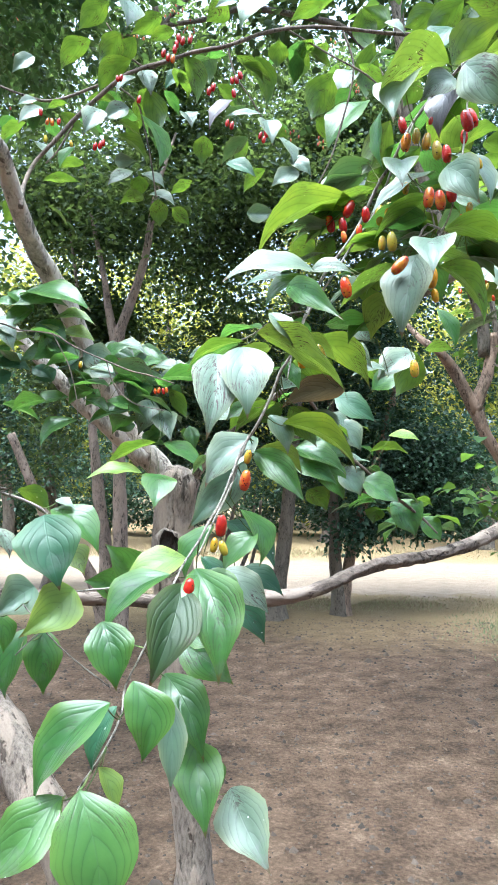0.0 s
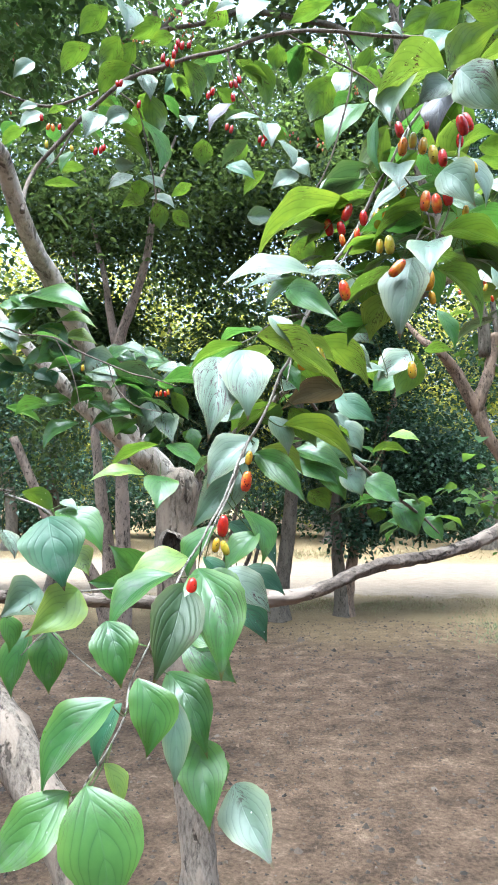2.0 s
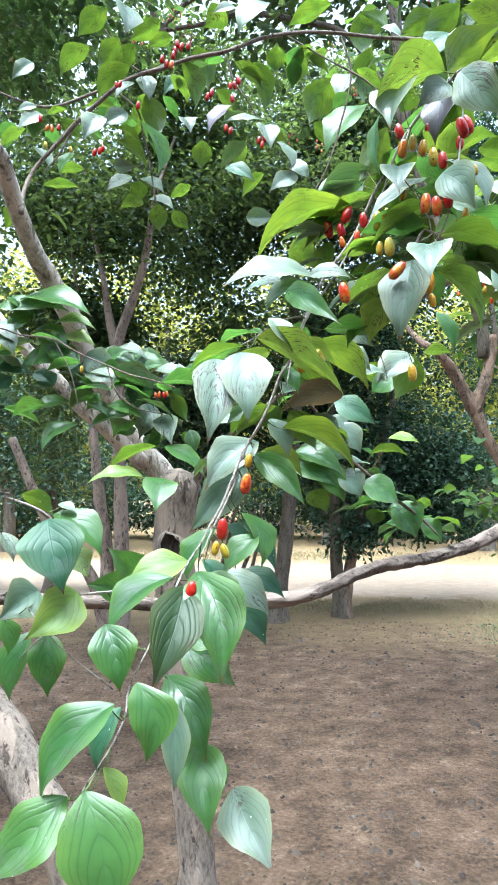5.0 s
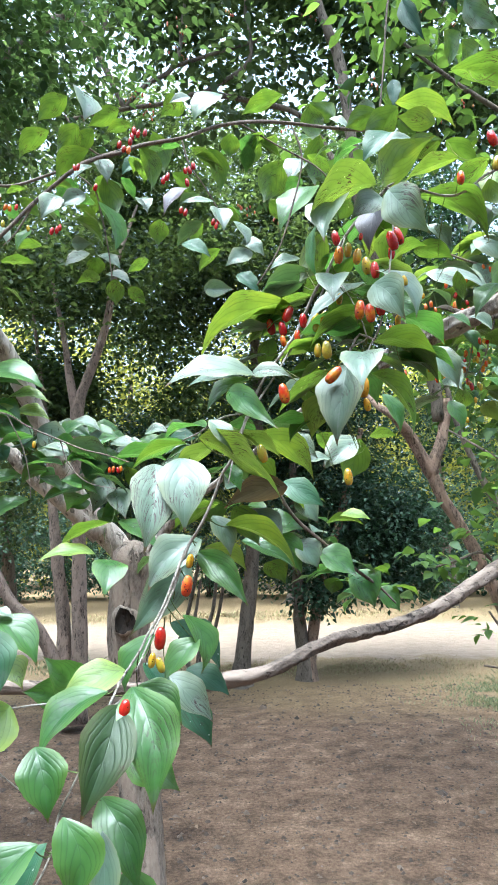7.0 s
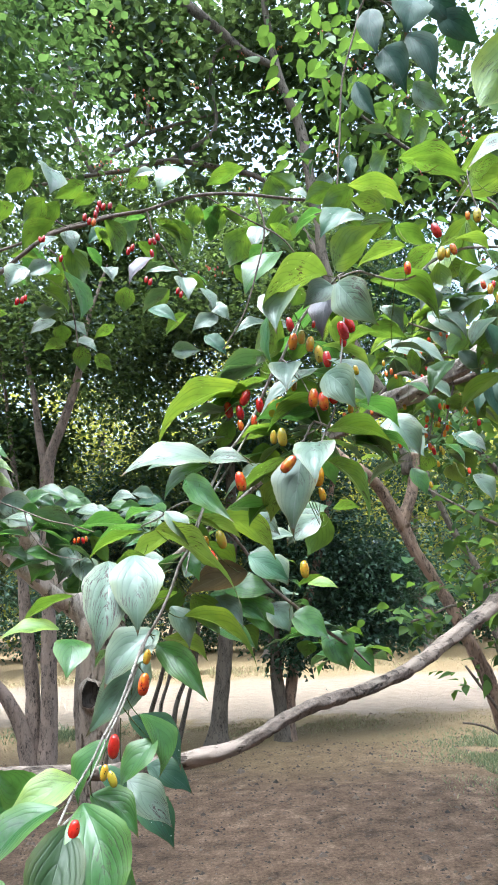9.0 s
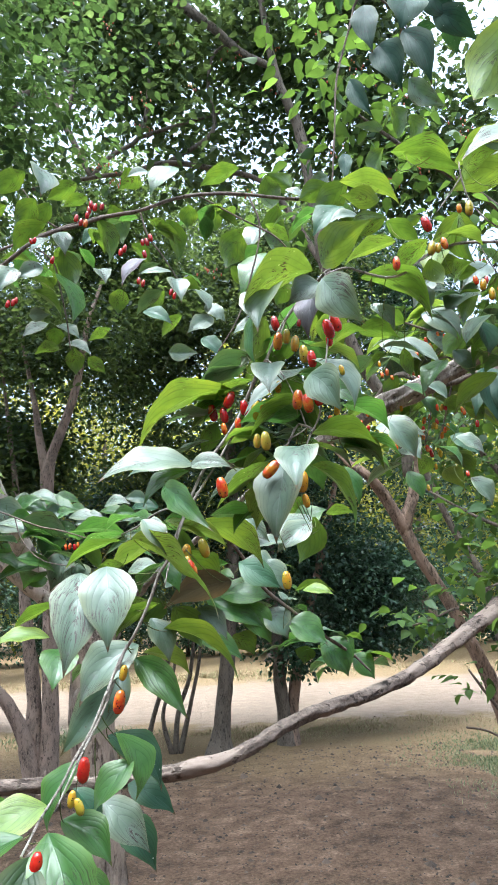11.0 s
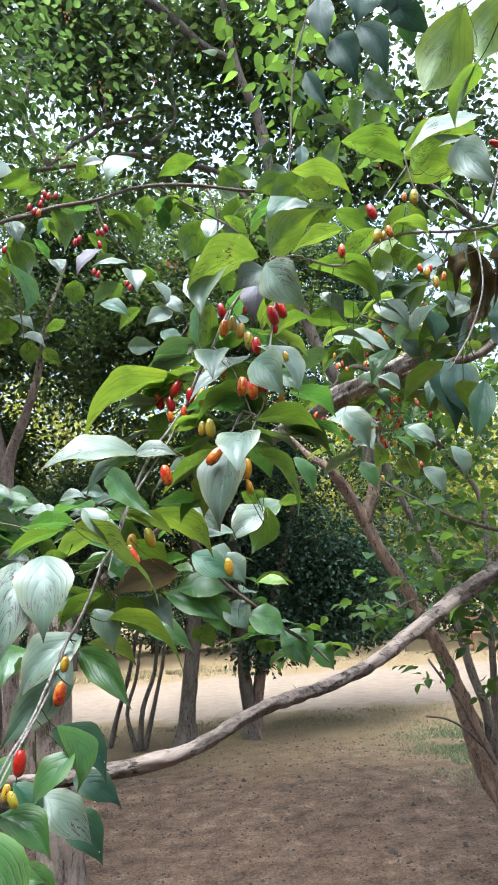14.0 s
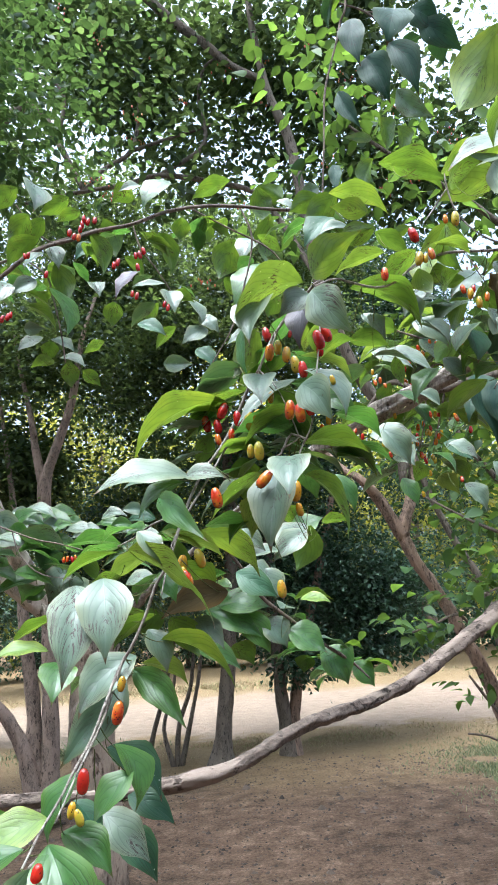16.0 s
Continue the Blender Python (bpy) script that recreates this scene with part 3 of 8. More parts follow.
part("limb", tube("limb", [(2.034, 3.92, 0.585, 0.0383), (2.057, 3.95, 0.831, 0.0305), (2.022, 4, 1.025, 0.0287), (1.997, 4.02, 1.193, 0.0270), (1.976, 4.05, 1.435, 0.0270), (1.944, 4.1, 1.725, 0.0252), (1.868, 4.15, 1.918, 0.0235), (1.791, 4.2, 2.136, 0.0218), (1.685, 4.25, 2.525, 0.0200), (1.6582, 4.3, 2.9539, 0.0152)], [BARK_DARK], 12, 0.06, 0.15), right_tree)
part("limb", tube("limb", [(2.075, 3.95, 0.482, 0.0348), (2.12, 4, 0.722, 0.0270), (2.153, 4, 1.016, 0.0226), (2.181, 4, 1.356, 0.0209), (2.296, 4.1, 2.089, 0.0200), (2.147, 4.1, 2.405, 0.0200), (1.97, 4.1, 2.646, 0.0174), (1.8116, 4.1, 3.0978, 0.0155)], [BARK_DARK], 12, 0.06, 0.15), right_tree)

stem_tree = thing("multi_stem_tree", "tall tree with several grey-brown stems from one base", "tree", at=(-1.197, 6.2, 0.147))
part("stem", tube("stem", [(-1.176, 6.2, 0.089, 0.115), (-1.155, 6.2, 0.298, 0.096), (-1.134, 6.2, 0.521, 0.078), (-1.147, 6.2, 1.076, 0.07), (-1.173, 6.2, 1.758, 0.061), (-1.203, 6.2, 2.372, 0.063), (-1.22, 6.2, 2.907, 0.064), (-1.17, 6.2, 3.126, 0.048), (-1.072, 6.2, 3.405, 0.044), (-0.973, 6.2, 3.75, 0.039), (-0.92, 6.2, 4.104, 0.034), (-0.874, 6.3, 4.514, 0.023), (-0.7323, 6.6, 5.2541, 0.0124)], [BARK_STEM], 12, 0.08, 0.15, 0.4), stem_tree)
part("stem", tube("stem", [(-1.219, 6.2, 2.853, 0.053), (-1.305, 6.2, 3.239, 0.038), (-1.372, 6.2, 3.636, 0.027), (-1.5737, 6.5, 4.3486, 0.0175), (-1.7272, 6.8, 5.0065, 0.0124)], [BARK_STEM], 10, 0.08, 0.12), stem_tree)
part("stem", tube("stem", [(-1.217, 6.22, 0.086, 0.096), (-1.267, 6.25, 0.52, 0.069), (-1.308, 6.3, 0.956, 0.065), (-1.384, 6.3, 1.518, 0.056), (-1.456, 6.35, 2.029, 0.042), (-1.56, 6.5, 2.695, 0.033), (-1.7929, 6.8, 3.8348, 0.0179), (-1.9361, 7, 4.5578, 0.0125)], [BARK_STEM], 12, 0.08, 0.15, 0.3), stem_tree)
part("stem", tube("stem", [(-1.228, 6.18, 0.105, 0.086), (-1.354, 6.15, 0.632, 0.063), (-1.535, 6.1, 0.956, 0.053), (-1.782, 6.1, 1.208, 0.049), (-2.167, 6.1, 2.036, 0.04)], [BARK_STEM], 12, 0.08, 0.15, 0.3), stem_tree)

slim_tree = thing("slim_tree", "slim dark-trunked tree before the sandy lane", "tree", at=(0.407, 8.1, -0.05))
part("trunk", tube("trunk", [(0.399, 8.1, -0.103, 0.128), (0.436, 8.1, 0.286, 0.098), (0.496, 8.1, 0.776, 0.093), (0.538, 8.1, 1.091, 0.087), (0.586, 8.1, 1.741, 0.082), (0.66, 8.1, 2.767, 0.07), (0.635, 8.1, 4.242, 0.059)], [BARK_DARK], 12, 0.1, 0.15, 0.4), slim_tree)

low_tree = thing("evergreen_tree", "dense dark-leaved tree with low hanging crown", "tree", at=(1.214, 8.3, -0.123))
part("stem", tube("stem", [(1.218, 8.3, -0.172, 0.106), (1.201, 8.3, 0.277, 0.088), (1.155, 8.3, 0.726, 0.075), (1.157, 8.3, 1.053, 0.069), (1.12, 8.3, 1.726, 0.063), (1.111, 8.3, 2.786, 0.043)], [BARK_DARK], 12, 0.1, 0.15, 0.3), low_tree)
part("stem", tube("stem", [(1.248, 8.32, -0.178, 0.093), (1.289, 8.32, 0.333, 0.074), (1.356, 8.35, 0.712, 0.069), (1.475, 8.4, 1.168, 0.063), (1.746, 8.4, 2.059, 0.051), (2.043, 8.4, 3.154, 0.037)], [BARK_RED], 12, 0.1, 0.15, 0.3), low_tree)

clump_tree = thing("stem_clump", "clump of thin dark stems beside the lane", "shrub", at=(-0.107, 8.3, -0.022))
for rows in ([(-0.127, 8.3, -0.045, 0.0366), (-0.24, 8.3, 0.403, 0.0248), (-0.131, 8.3, 0.788, 0.0211), (-0.059, 8.3, 1.237, 0.0167)], [(-0.101, 8.3, -0.046, 0.0366), (-0.062, 8.3, 0.438, 0.0291), (0.084, 8.3, 0.842, 0.0248), (0.148, 8.3, 1.36, 0.0167)], [(-0.061, 8.3, -0.049, 0.0366), (0.093, 8.3, 0.555, 0.0248), (0.195, 8.3, 0.998, 0.0211), (0.231, 8.3, 1.423, 0.0174)], [(-0.48, 8.6, -0.081, 0.0378), (-0.358, 8.6, 0.381, 0.0298), (-0.218, 8.6, 0.831, 0.0260), (-0.057, 8.6, 1.568, 0.0223)]):
    part("stem", tube("stem", rows, [BARK_DARK], 8, 0.1, 0.1), clump_tree)

canopy_tree = right_tree
part("limb", tube("limb", [(1.479, 3.95, 2.35, 0.04), (1.475, 3.95, 2.537, 0.037), (1.401, 3.95, 2.806, 0.037), (1.204, 3.95, 3.203, 0.038), (1.035, 3.95, 3.826, 0.035), (1.015, 3.95, 4.131, 0.036), (0.989, 3.95, 4.354, 0.036), (0.955, 3.95, 4.675, 0.037), (0.922, 3.95, 4.958, 0.037), (0.84, 3.9, 5.129, 0.033), (0.771, 3.9, 5.395, 0.029), (0.71, 3.9, 5.899, 0.025), (0.662, 3.9, 6.818, 0.022)], [BARK_DARK], 12, 0.06, 0.2), canopy_tree)
for rows in ([(1.035, 3.95, 3.826, 0.023), (0.731, 4.2, 4.612, 0.021), (0.396, 4.2, 4.746, 0.021), (-0.023, 4.2, 4.805, 0.021), (-0.2716, 4.2, 4.7241, 0.0167), (-0.5771, 4.2, 4.6667, 0.0165), (-0.9943, 4.2, 4.5604, 0.0122)], [(-0.5771, 4.2, 4.6667, 0.0165), (-0.4367, 4.2, 4.8526, 0.0167), (-0.2303, 4.2, 5.016, 0.0169), (-0.1621, 4.2, 5.3688, 0.0172), (-0.1782, 4.2, 5.7036, 0.0131), (-0.3171, 4.2, 5.9606, 0.0088)], [(-0.0227, 4.2, 4.8045, 0.0168), (0.321, 4.2, 5.0877, 0.0172), (0.2969, 4.2, 5.4939, 0.0131), (0.3626, 4.2, 5.8135, 0.0133), (0.5677, 4.2, 5.9332, 0.009)], [(-0.2303, 4.2, 5.016, 0.0169), (0.1086, 4.2, 5.1539, 0.0128), (0.4125, 4.2, 5.2682, 0.013)], [(0.771, 3.9, 5.395, 0.025), (0.526, 3.9, 5.531, 0.029), (0.344, 3.9, 5.722, 0.033), (0.078, 3.9, 5.961, 0.038), (-0.171, 3.9, 6.257, 0.038)], [(-0.5771, 4.2, 4.6667, 0.0165), (-0.769, 4.2, 5.092, 0.025), (-0.964, 4.2, 5.406, 0.038), (-1.261, 4.2, 5.193, 0.046), (-1.567, 4.2, 4.963, 0.049)], [(-0.769, 4.2, 5.092, 0.021), (-0.7388, 4.2, 5.544, 0.0129), (-1.0377, 4.2, 5.7335, 0.0129), (-1.2878, 4.2, 5.745, 0.0086)]):
    part("limb", tube("limb", rows, [BARK_DARK], 8, 0.06, 0.15), canopy_tree)

# ---- crowns ----
# openings between the boughs where the sky shows
OPENINGS = [(-0.72, 4.3, 4.92, 0.33), (-0.33, 4.3, 4.89, 0.38), (0.03, 4.3, 4.92, 0.26), (1.1, 4.3, 5.56, 0.21), (1.09, 4.3, 5.09, 0.21), (1.79, 4.3, 5.77, 0.22), (-1.18, 7.0, 6.97, 0.54), (-0.55, 7.0, 6.92, 0.61), (0.02, 7.0, 6.97, 0.41), (1.75, 7.0, 7.99, 0.34), (1.73, 7.0, 7.23, 0.33), (2.85, 7.0, 8.33, 0.35), (-1.39, 8.2, 7.88, 0.63), (-0.65, 8.2, 7.82, 0.71), (0.02, 8.2, 7.88, 0.49), (2.03, 8.2, 9.07, 0.40), (2.01, 8.2, 8.19, 0.38), (3.33, 8.2, 9.46, 0.41)]
crown(right_tree, [(0.1, 4.4, 5.85, 0.8, 0.6, 0.55)], 2600, 0.082, CROWN_TOP, 31, gaps=0.2, fine=True, holes=OPENINGS, clump=0.2)
crown(right_tree, [(-0.3, 4.3, 5.0, 1.1, 0.5, 0.5)], 1300, 0.082, CROWN_TOP, 34, gaps=0.3, fine=True, holes=OPENINGS, clump=0.2)
crown(stem_tree, [(-1.4, 6.9, 6.2, 2.0, 0.7, 0.7), (-3.0, 7.0, 7.2, 1.0, 0.6, 0.5)], 12900, 0.066, CROWN_MID, 32, gaps=0.42, mass=0.9, fine=True, holes=OPENINGS, clump=0.2)
crown(slim_tree, [(0.9, 7.5, 5.3, 1.5, 0.7, 1.2), (0.2, 7.8, 4.0, 1.0, 0.6, 0.8)], 21400, 0.069, CROWN_MID, 33, gaps=0.35, mass=0.9, fine=True, holes=OPENINGS, clump=0.2)
crown(left_tree, [(-1.9, 3.0, 4.6, 1.2, 1.0, 1.2), (-2.3, 3.2, 3.0, 0.8, 0.7, 0.8), (-1.2, 2.9, 4.4, 0.8, 0.7, 0.6)], 22000, 0.056, CROWN_NEAR, 3, fine=True)
crown(canopy_tree, [(0.62, 4.4, 5.85, 0.45, 0.6, 0.55)], 1700, 0.077, CROWN_TOP, 35, gaps=0.2, fine=True, holes=OPENINGS, clump=0.2)
crown(stem_tree, [(-1.1, 6.9, 4.1, 0.8, 0.5, 0.65)], 2200, 0.066, CROWN_MID, 36, gaps=0.2, fine=True, holes=OPENINGS)
crown(canopy_tree, [(1.75, 4.3, 5.4, 0.9, 0.9, 0.8), (-2.1, 4.8, 5.4, 0.8, 0.8, 0.7), (0.2, 4.4, 6.8, 2.8, 1.2, 0.75)], 19500, 0.077, CROWN_TOP, 130, gaps=0.42, mass=0.95, fine=True, holes=OPENINGS, clump=0.2)
crown(canopy_tree, [(1.8, 4.3, 4.5, 1.0, 0.9, 1.1), (2.5, 4.4, 3.3, 0.8, 0.6, 0.9), (2.9, 4.5, 2.3, 0.5, 0.4, 0.6)], 3800, 0.08, CROWN_NEAR, 130, gaps=0.5, mass=0.95, fine=True)
crown(canopy_tree, [(2.7, 4.7, 5.6, 0.9, 0.8, 1.0), (3.0, 4.8, 4.3, 0.8, 0.7, 0.9)], 3900, 0.077, CROWN_TOP, 131, gaps=0.5, mass=0.95, fine=True, clump=0.2)
crown(stem_tree, [(-1.2, 7.0, 4.5, 2.0, 1.0, 1.5), (-2.6, 6.9, 3.2, 1.4, 1.0, 1.6), (-0.7, 7.2, 3.2, 0.9, 0.7, 0.9), (-1.7, 7.3, 3.9, 1.1, 0.7, 1.1), (-3.0, 7.0, 6.6, 0.9, 0.9, 0.8)], 35800, 0.069, CROWN_MID, 6, gaps=0.42, mass=0.9, fine=True, holes=OPENINGS, clump=0.2)
crown(slim_tree, [(0.2, 8.9, 4.6, 1.9, 1.0, 2.2), (1.2, 9.2, 7.4, 1.6, 1.0, 1.0)], 17600, 0.073, CROWN_MID, 7, gaps=0.42, mass=0.9, holes=OPENINGS)
crown(slim_tree, [(0.6, 8.2, 6.3, 2.4, 0.8, 1.1), (-1.6, 7.8, 5.9, 1.4, 0.7, 0.9)], 20000, 0.073, CROWN_MID, 37, gaps=0.1, mass=0.9, fine=True, clump=0.2)
crown(low_tree, [(1.7, 8.8, 2.1, 1.3, 0.9, 0.95), (1.3, 8.8, 3.4, 1.2, 0.9, 0.9), (2.5, 9.2, 2.0, 0.9, 0.7, 0.7), (1.75, 8.6, 1.5, 0.9, 0.4, 0.55), (2.7, 8.8, 1.65, 0.8, 0.4, 0.5), (2.9, 9.2, 6.3, 1.4, 1.0, 1.3)], 64000, 0.072, CROWN_DARK, 8, gaps=0.2)
crown(low_tree, [(2.7, 9.2, 3.8, 1.5, 0.9, 1.3), (3.6, 9.4, 2.6, 1.0, 0.8, 0.9)], 9000, 0.072, CROWN_DARK, 144, gaps=0.5, mass=1.1, clump=0.2)
crown(low_tree, [(1.38, 8.2, 1.06, 0.3, 0.21, 0.21), (1.79, 8.3, 1.2, 0.36, 0.25, 0.25), (1.24, 8.15, 0.81, 0.18, 0.13, 0.13), (2.41, 8.5, 1.13, 0.36, 0.25, 0.25), (2.9, 8.6, 1.18, 0.3, 0.21, 0.21), (1.56, 8.15, 0.89, 0.16, 0.11, 0.11)], 2600, 0.08, CROWN_DARK, 145, gaps=-1, clump=0.12, per=16, low=0.3)
crown(clump_tree, [(-0.6, 8.6, 2.5, 1.1, 0.7, 0.9)], 16200, 0.072, CROWN_DARK, 9)

crown(right_tree, [(2.0, 4.6, 2.6, 0.5, 0.4, 0.6), (2.35, 4.6, 1.9, 0.4, 0.3, 0.5), (1.75, 4.5, 3.3, 0.45, 0.4, 0.45)], 1400, 0.081, CROWN_LOW_LIT, 132, gaps=0.0, clump=0.16, per=12, fine=True)
for rows in ([(3.3, 3.72, 1.5, 0.03), (2.6, 3.5, 1.75, 0.02), (2.0, 3.3, 1.85, 0.013), (1.62, 3.2, 1.95, 0.009), (1.35, 3.45, 2.2, 0.005)], [(3.27, 3.7, 2.0, 0.03), (2.7, 3.4, 2.35, 0.02), (2.15, 3.25, 2.6, 0.013), (1.75, 3.3, 2.75, 0.007)], [(3.26, 3.7, 2.3, 0.04), (2.6, 3.3, 3.1, 0.026), (1.9, 3.1, 3.7, 0.018), (1.3, 3.0, 4.05, 0.012), (0.95, 3.0, 4.35, 0.006)], [(2.0, 3.3, 1.85, 0.01), (1.75, 3.15, 1.7, 0.007), (1.5, 3.2, 1.6, 0.005)]):
    part("limb", tube("limb", rows, [BARK_DARK], 8, 0.05, 0.15), level_tree)
crown(level_tree, [(0.99, 3.0, 4.4, 0.3, 0.21, 0.21), (1.16, 3.0, 4.0, 0.32, 0.22, 0.22), (0.95, 3.1, 4.84, 0.35, 0.24, 0.24), (1.48, 3.2, 4.28, 0.25, 0.17, 0.17), (1.89, 3.0, 3.77, 0.35, 0.24, 0.24), (0.73, 3.0, 3.73, 0.22, 0.15, 0.15)], 480, 0.1, CROWN_LOW_LIT, 141, gaps=-1, clump=0.16, per=9, fine=True)
crown(level_tree, [(1.62, 3.2, 1.99, 0.22, 0.15, 0.15), (1.59, 3.1, 1.67, 0.2, 0.14, 0.14), (1.58, 3.4, 2.27, 0.22, 0.15, 0.15), (1.69, 3.0, 2.54, 0.3, 0.21, 0.21), (1.92, 3.2, 2.13, 0.3, 0.21, 0.21), (1.61, 3.6, 2.74, 0.25, 0.17, 0.17), (1.89, 3.3, 1.55, 0.25, 0.17, 0.17), (2.08, 3.3, 2.94, 0.3, 0.21, 0.21), (2.08, 3.4, 3.24, 0.25, 0.17, 0.17)], 760, 0.095, CROWN_LOW_LIT, 142, gaps=-1, clump=0.14, per=9, fine=True)
shoots = thing("leafy_shoots", "thin green shoots with small leaves climbing the forked trunk", "climbing plant", at=(1.972, 3.75, 0.654))
for rows in ([(1.9638, 3.75, 0.5947, 0.0096), (1.8445, 3.7, 0.7921, 0.0096), (1.7563, 3.65, 0.9553, 0.0095), (1.6489, 3.6, 1.0878, 0.0079), (1.578, 3.6, 1.1973, 0.0063)], [(1.9074, 3.75, 0.6888, 0.0097), (1.7486, 3.6, 0.8158, 0.0078), (1.6199, 3.55, 0.891, 0.0061), (1.4895, 3.5, 0.9221, 0.006)], [(1.9719, 3.75, 0.6537, 0.0097), (1.9911, 3.7, 0.9325, 0.0097), (2.0182, 3.7, 1.1791, 0.0082), (2.0176, 3.7, 1.4351, 0.0067)], [(1.7397, 3.8, 1.4159, 0.0101), (1.5634, 3.6, 1.5211, 0.008), (1.3879, 3.5, 1.4831, 0.0062), (1.255, 3.5, 1.4449, 0.0062)], [(1.7715, 3.8, 1.3814, 0.0101), (1.7447, 3.6, 1.6077, 0.0081), (1.6135, 3.5, 1.7349, 0.0064)], [(2.0089, 3.7, 1.3709, 0.01), (1.953, 3.6, 1.5984, 0.0082), (1.8124, 3.5, 1.6954, 0.0064)]):
    part("shoot", tube("shoot", rows, [TWIG_DARK], 6, 0.05, 0.1), shoots)
crown(shoots, [(*c, r, r * 0.8, r * 0.7) for c, r in (((1.59, 3.6, 1.151), 0.1), ((1.505, 3.5, 0.921), 0.12), ((1.963, 3.65, 0.971), 0.16), ((1.897, 3.6, 0.804), 0.14), ((1.291, 3.5, 1.488), 0.14), ((1.47, 3.55, 1.464), 0.12), ((1.673, 3.5, 1.67), 0.22), ((1.876, 3.5, 1.661), 0.22), ((1.954, 3.6, 1.345), 0.2), ((1.902, 3.6, 2.029), 0.25))], 360, 0.085, CROWN_LOW_LIT, 21, clump=0.07, per=7, fine=True, gaps=-1)

holly = thing("evergreen_tree", "dark dense-leaved tree behind the grey stems", "tree", at=(-3.0, 10.5, 0))
part("trunk", tube("trunk", [(-3.0, 10.5, -0.1, 0.12), (-2.95, 10.5, 0.8, 0.1), (-3.05, 10.5, 1.8, 0.08), (-3.0, 10.5, 2.8, 0.04)], [BARK_DARK], 10, 0.2, 0.15, 0.3), holly)
crown(holly, [(-3.71, 10.5, 2.89, 0.8, 0.56, 0.56), (-2.8, 10.5, 2.54, 0.8, 0.56, 0.56), (-3.26, 10.3, 1.9, 0.75, 0.52, 0.52), (-2.08, 10.5, 2.18, 0.7, 0.49, 0.49), (-4.58, 10.5, 2.17, 0.9, 0.63, 0.63), (-4.48, 10.6, 3.27, 0.9, 0.63, 0.63)], 15000, 0.08, CROWN_DARK, 143, gaps=0.1)


def lane_tree(x, y, tall, wide, seed):
    t = thing("lane_tree", "broad leafy tree standing beyond the sandy lane", "tree", group="trees beyond the lane", at=(x, y, height(x, y)))
    z = height(x, y) - 0.1
    part("trunk", tube("trunk", [(x, y, z, 0.2), (x + 0.1, y, z + 1, 0.16), (x - 0.1, y, z + 2.5, 0.14), (x, y, tall * 0.7, 0.06)], [BARK_DARK], 12, 0.2, 0.15, 0.4), t)
    crown(t, [(x, y, tall * 0.62, wide, wide * 0.7, tall * 0.34), (x - wide * 0.5, y, tall * 0.4, wide * 0.7, wide * 0.6, tall * 0.2), (x + wide * 0.5, y, tall * 0.42, wide * 0.7, wide * 0.6, tall * 0.22)], 10000, 0.17, CROWN_FAR_SUNLIT, seed, clump=0.4, gaps=0.35)


for k, (x, y, tall, wide) in enumerate(((-6.5, 18.5, 9, 2.6), (-2.2, 19.5, 10, 2.6), (2.6, 20.5, 8.5, 2.4), (6.8, 18.5, 9.5, 2.7), (11, 20, 9, 2.6))):
    lane_tree(x, y, tall, wide, 40 + k)


def screening_tree(x, y, tall, wide, seed):
    """An added, unseen tree that blocks low sky light, with a dense crown that starts low."""
    t = thing("screening_tree", "added unseen leafy tree that screens the sky", "tree", group="trees of the grove", at=(x, y, 0))
    part("trunk", tube("trunk", [(x, y, -0.1, 0.18), (x + 0.1, y, 1, 0.14), (x - 0.1, y, 2.5, 0.12), (x, y, tall * 0.7, 0.06)], [BARK_DARK], 12, 0.2, 0.15, 0.4), t)
    crown(t, [(x, y, tall * 0.6, wide, wide, tall * 0.36), (x - wide * 0.7, y, tall * 0.4, wide * 0.8, wide * 0.8, tall * 0.25), (x + wide * 0.7, y, tall * 0.42, wide * 0.8, wide * 0.8, tall * 0.25)], 7000, 0.26, CROWN_DARK, seed, clump=0.5, gaps=0.15)


# Ring of trees out of view, added to shape reflections and sky light.
for k, (x, y, tall, wide) in enumerate(((-5.2, -4.5, 7.5, 2.4), (-0.6, -6.5, 8.5, 2.6), (4.4, -5.5, 8, 2.5), (-7.0, 0.6, 8, 2.2), (8.0, -0.5, 8, 2.4))):
    screening_tree(x, y, tall, wide, 80 + k)


def shrub(x, y, tall, wide, seed):
    t = thing("shrub", "dense dark green shrub beyond the sandy lane", "shrub", group="shrubs beyond the lane", at=(x, y, height(x, y)))
    z = height(x, y)
    for k in range(4):
        a = seed + k * 1.6
        part("stem", tube("stem", [(x + 0.1 * math.cos(a), y + 0.1 * math.sin(a), z - 0.05, 0.04), (x + 0.3 * math.cos(a), y + 0.3 * math.sin(a), z + tall * 0.4, 0.03), (x + 0.6 * math.cos(a), y + 0.6 * math.sin(a), z + tall * 0.8, 0.01)], [BARK_DARK], 6, 0.3, 0.1), t)
    crown(t, [(x, y, z + tall * 0.5, wide, wide * 0.6, tall * 0.5), (x + wide * 0.4, y - 0.3, z + tall * 0.3, wide * 0.7, wide * 0.5, tall * 0.3)], 4500, 0.15, CROWN_DARK, seed, clump=0.3, low=0.1)


for k, (x, y, tall, wide) in enumerate(((-10, 23, 3.2, 1.8), (-7.4, 22.4, 2.6, 1.6), (-4.9, 23.2, 3.4, 1.7), (-2.3, 22.6, 2.8, 1.6), (0.2, 23.4, 3.4, 1.8), (2.9, 22.8, 2.6, 1.5), (5.4, 23.3, 3.3, 1.8), (8.1, 22.5, 2.9, 1.6), (10.8, 23.2, 3.5, 1.8), (13.6, 22.8, 3.0, 1.8))):
    shrub(x, y, tall, wide, 60 + k)
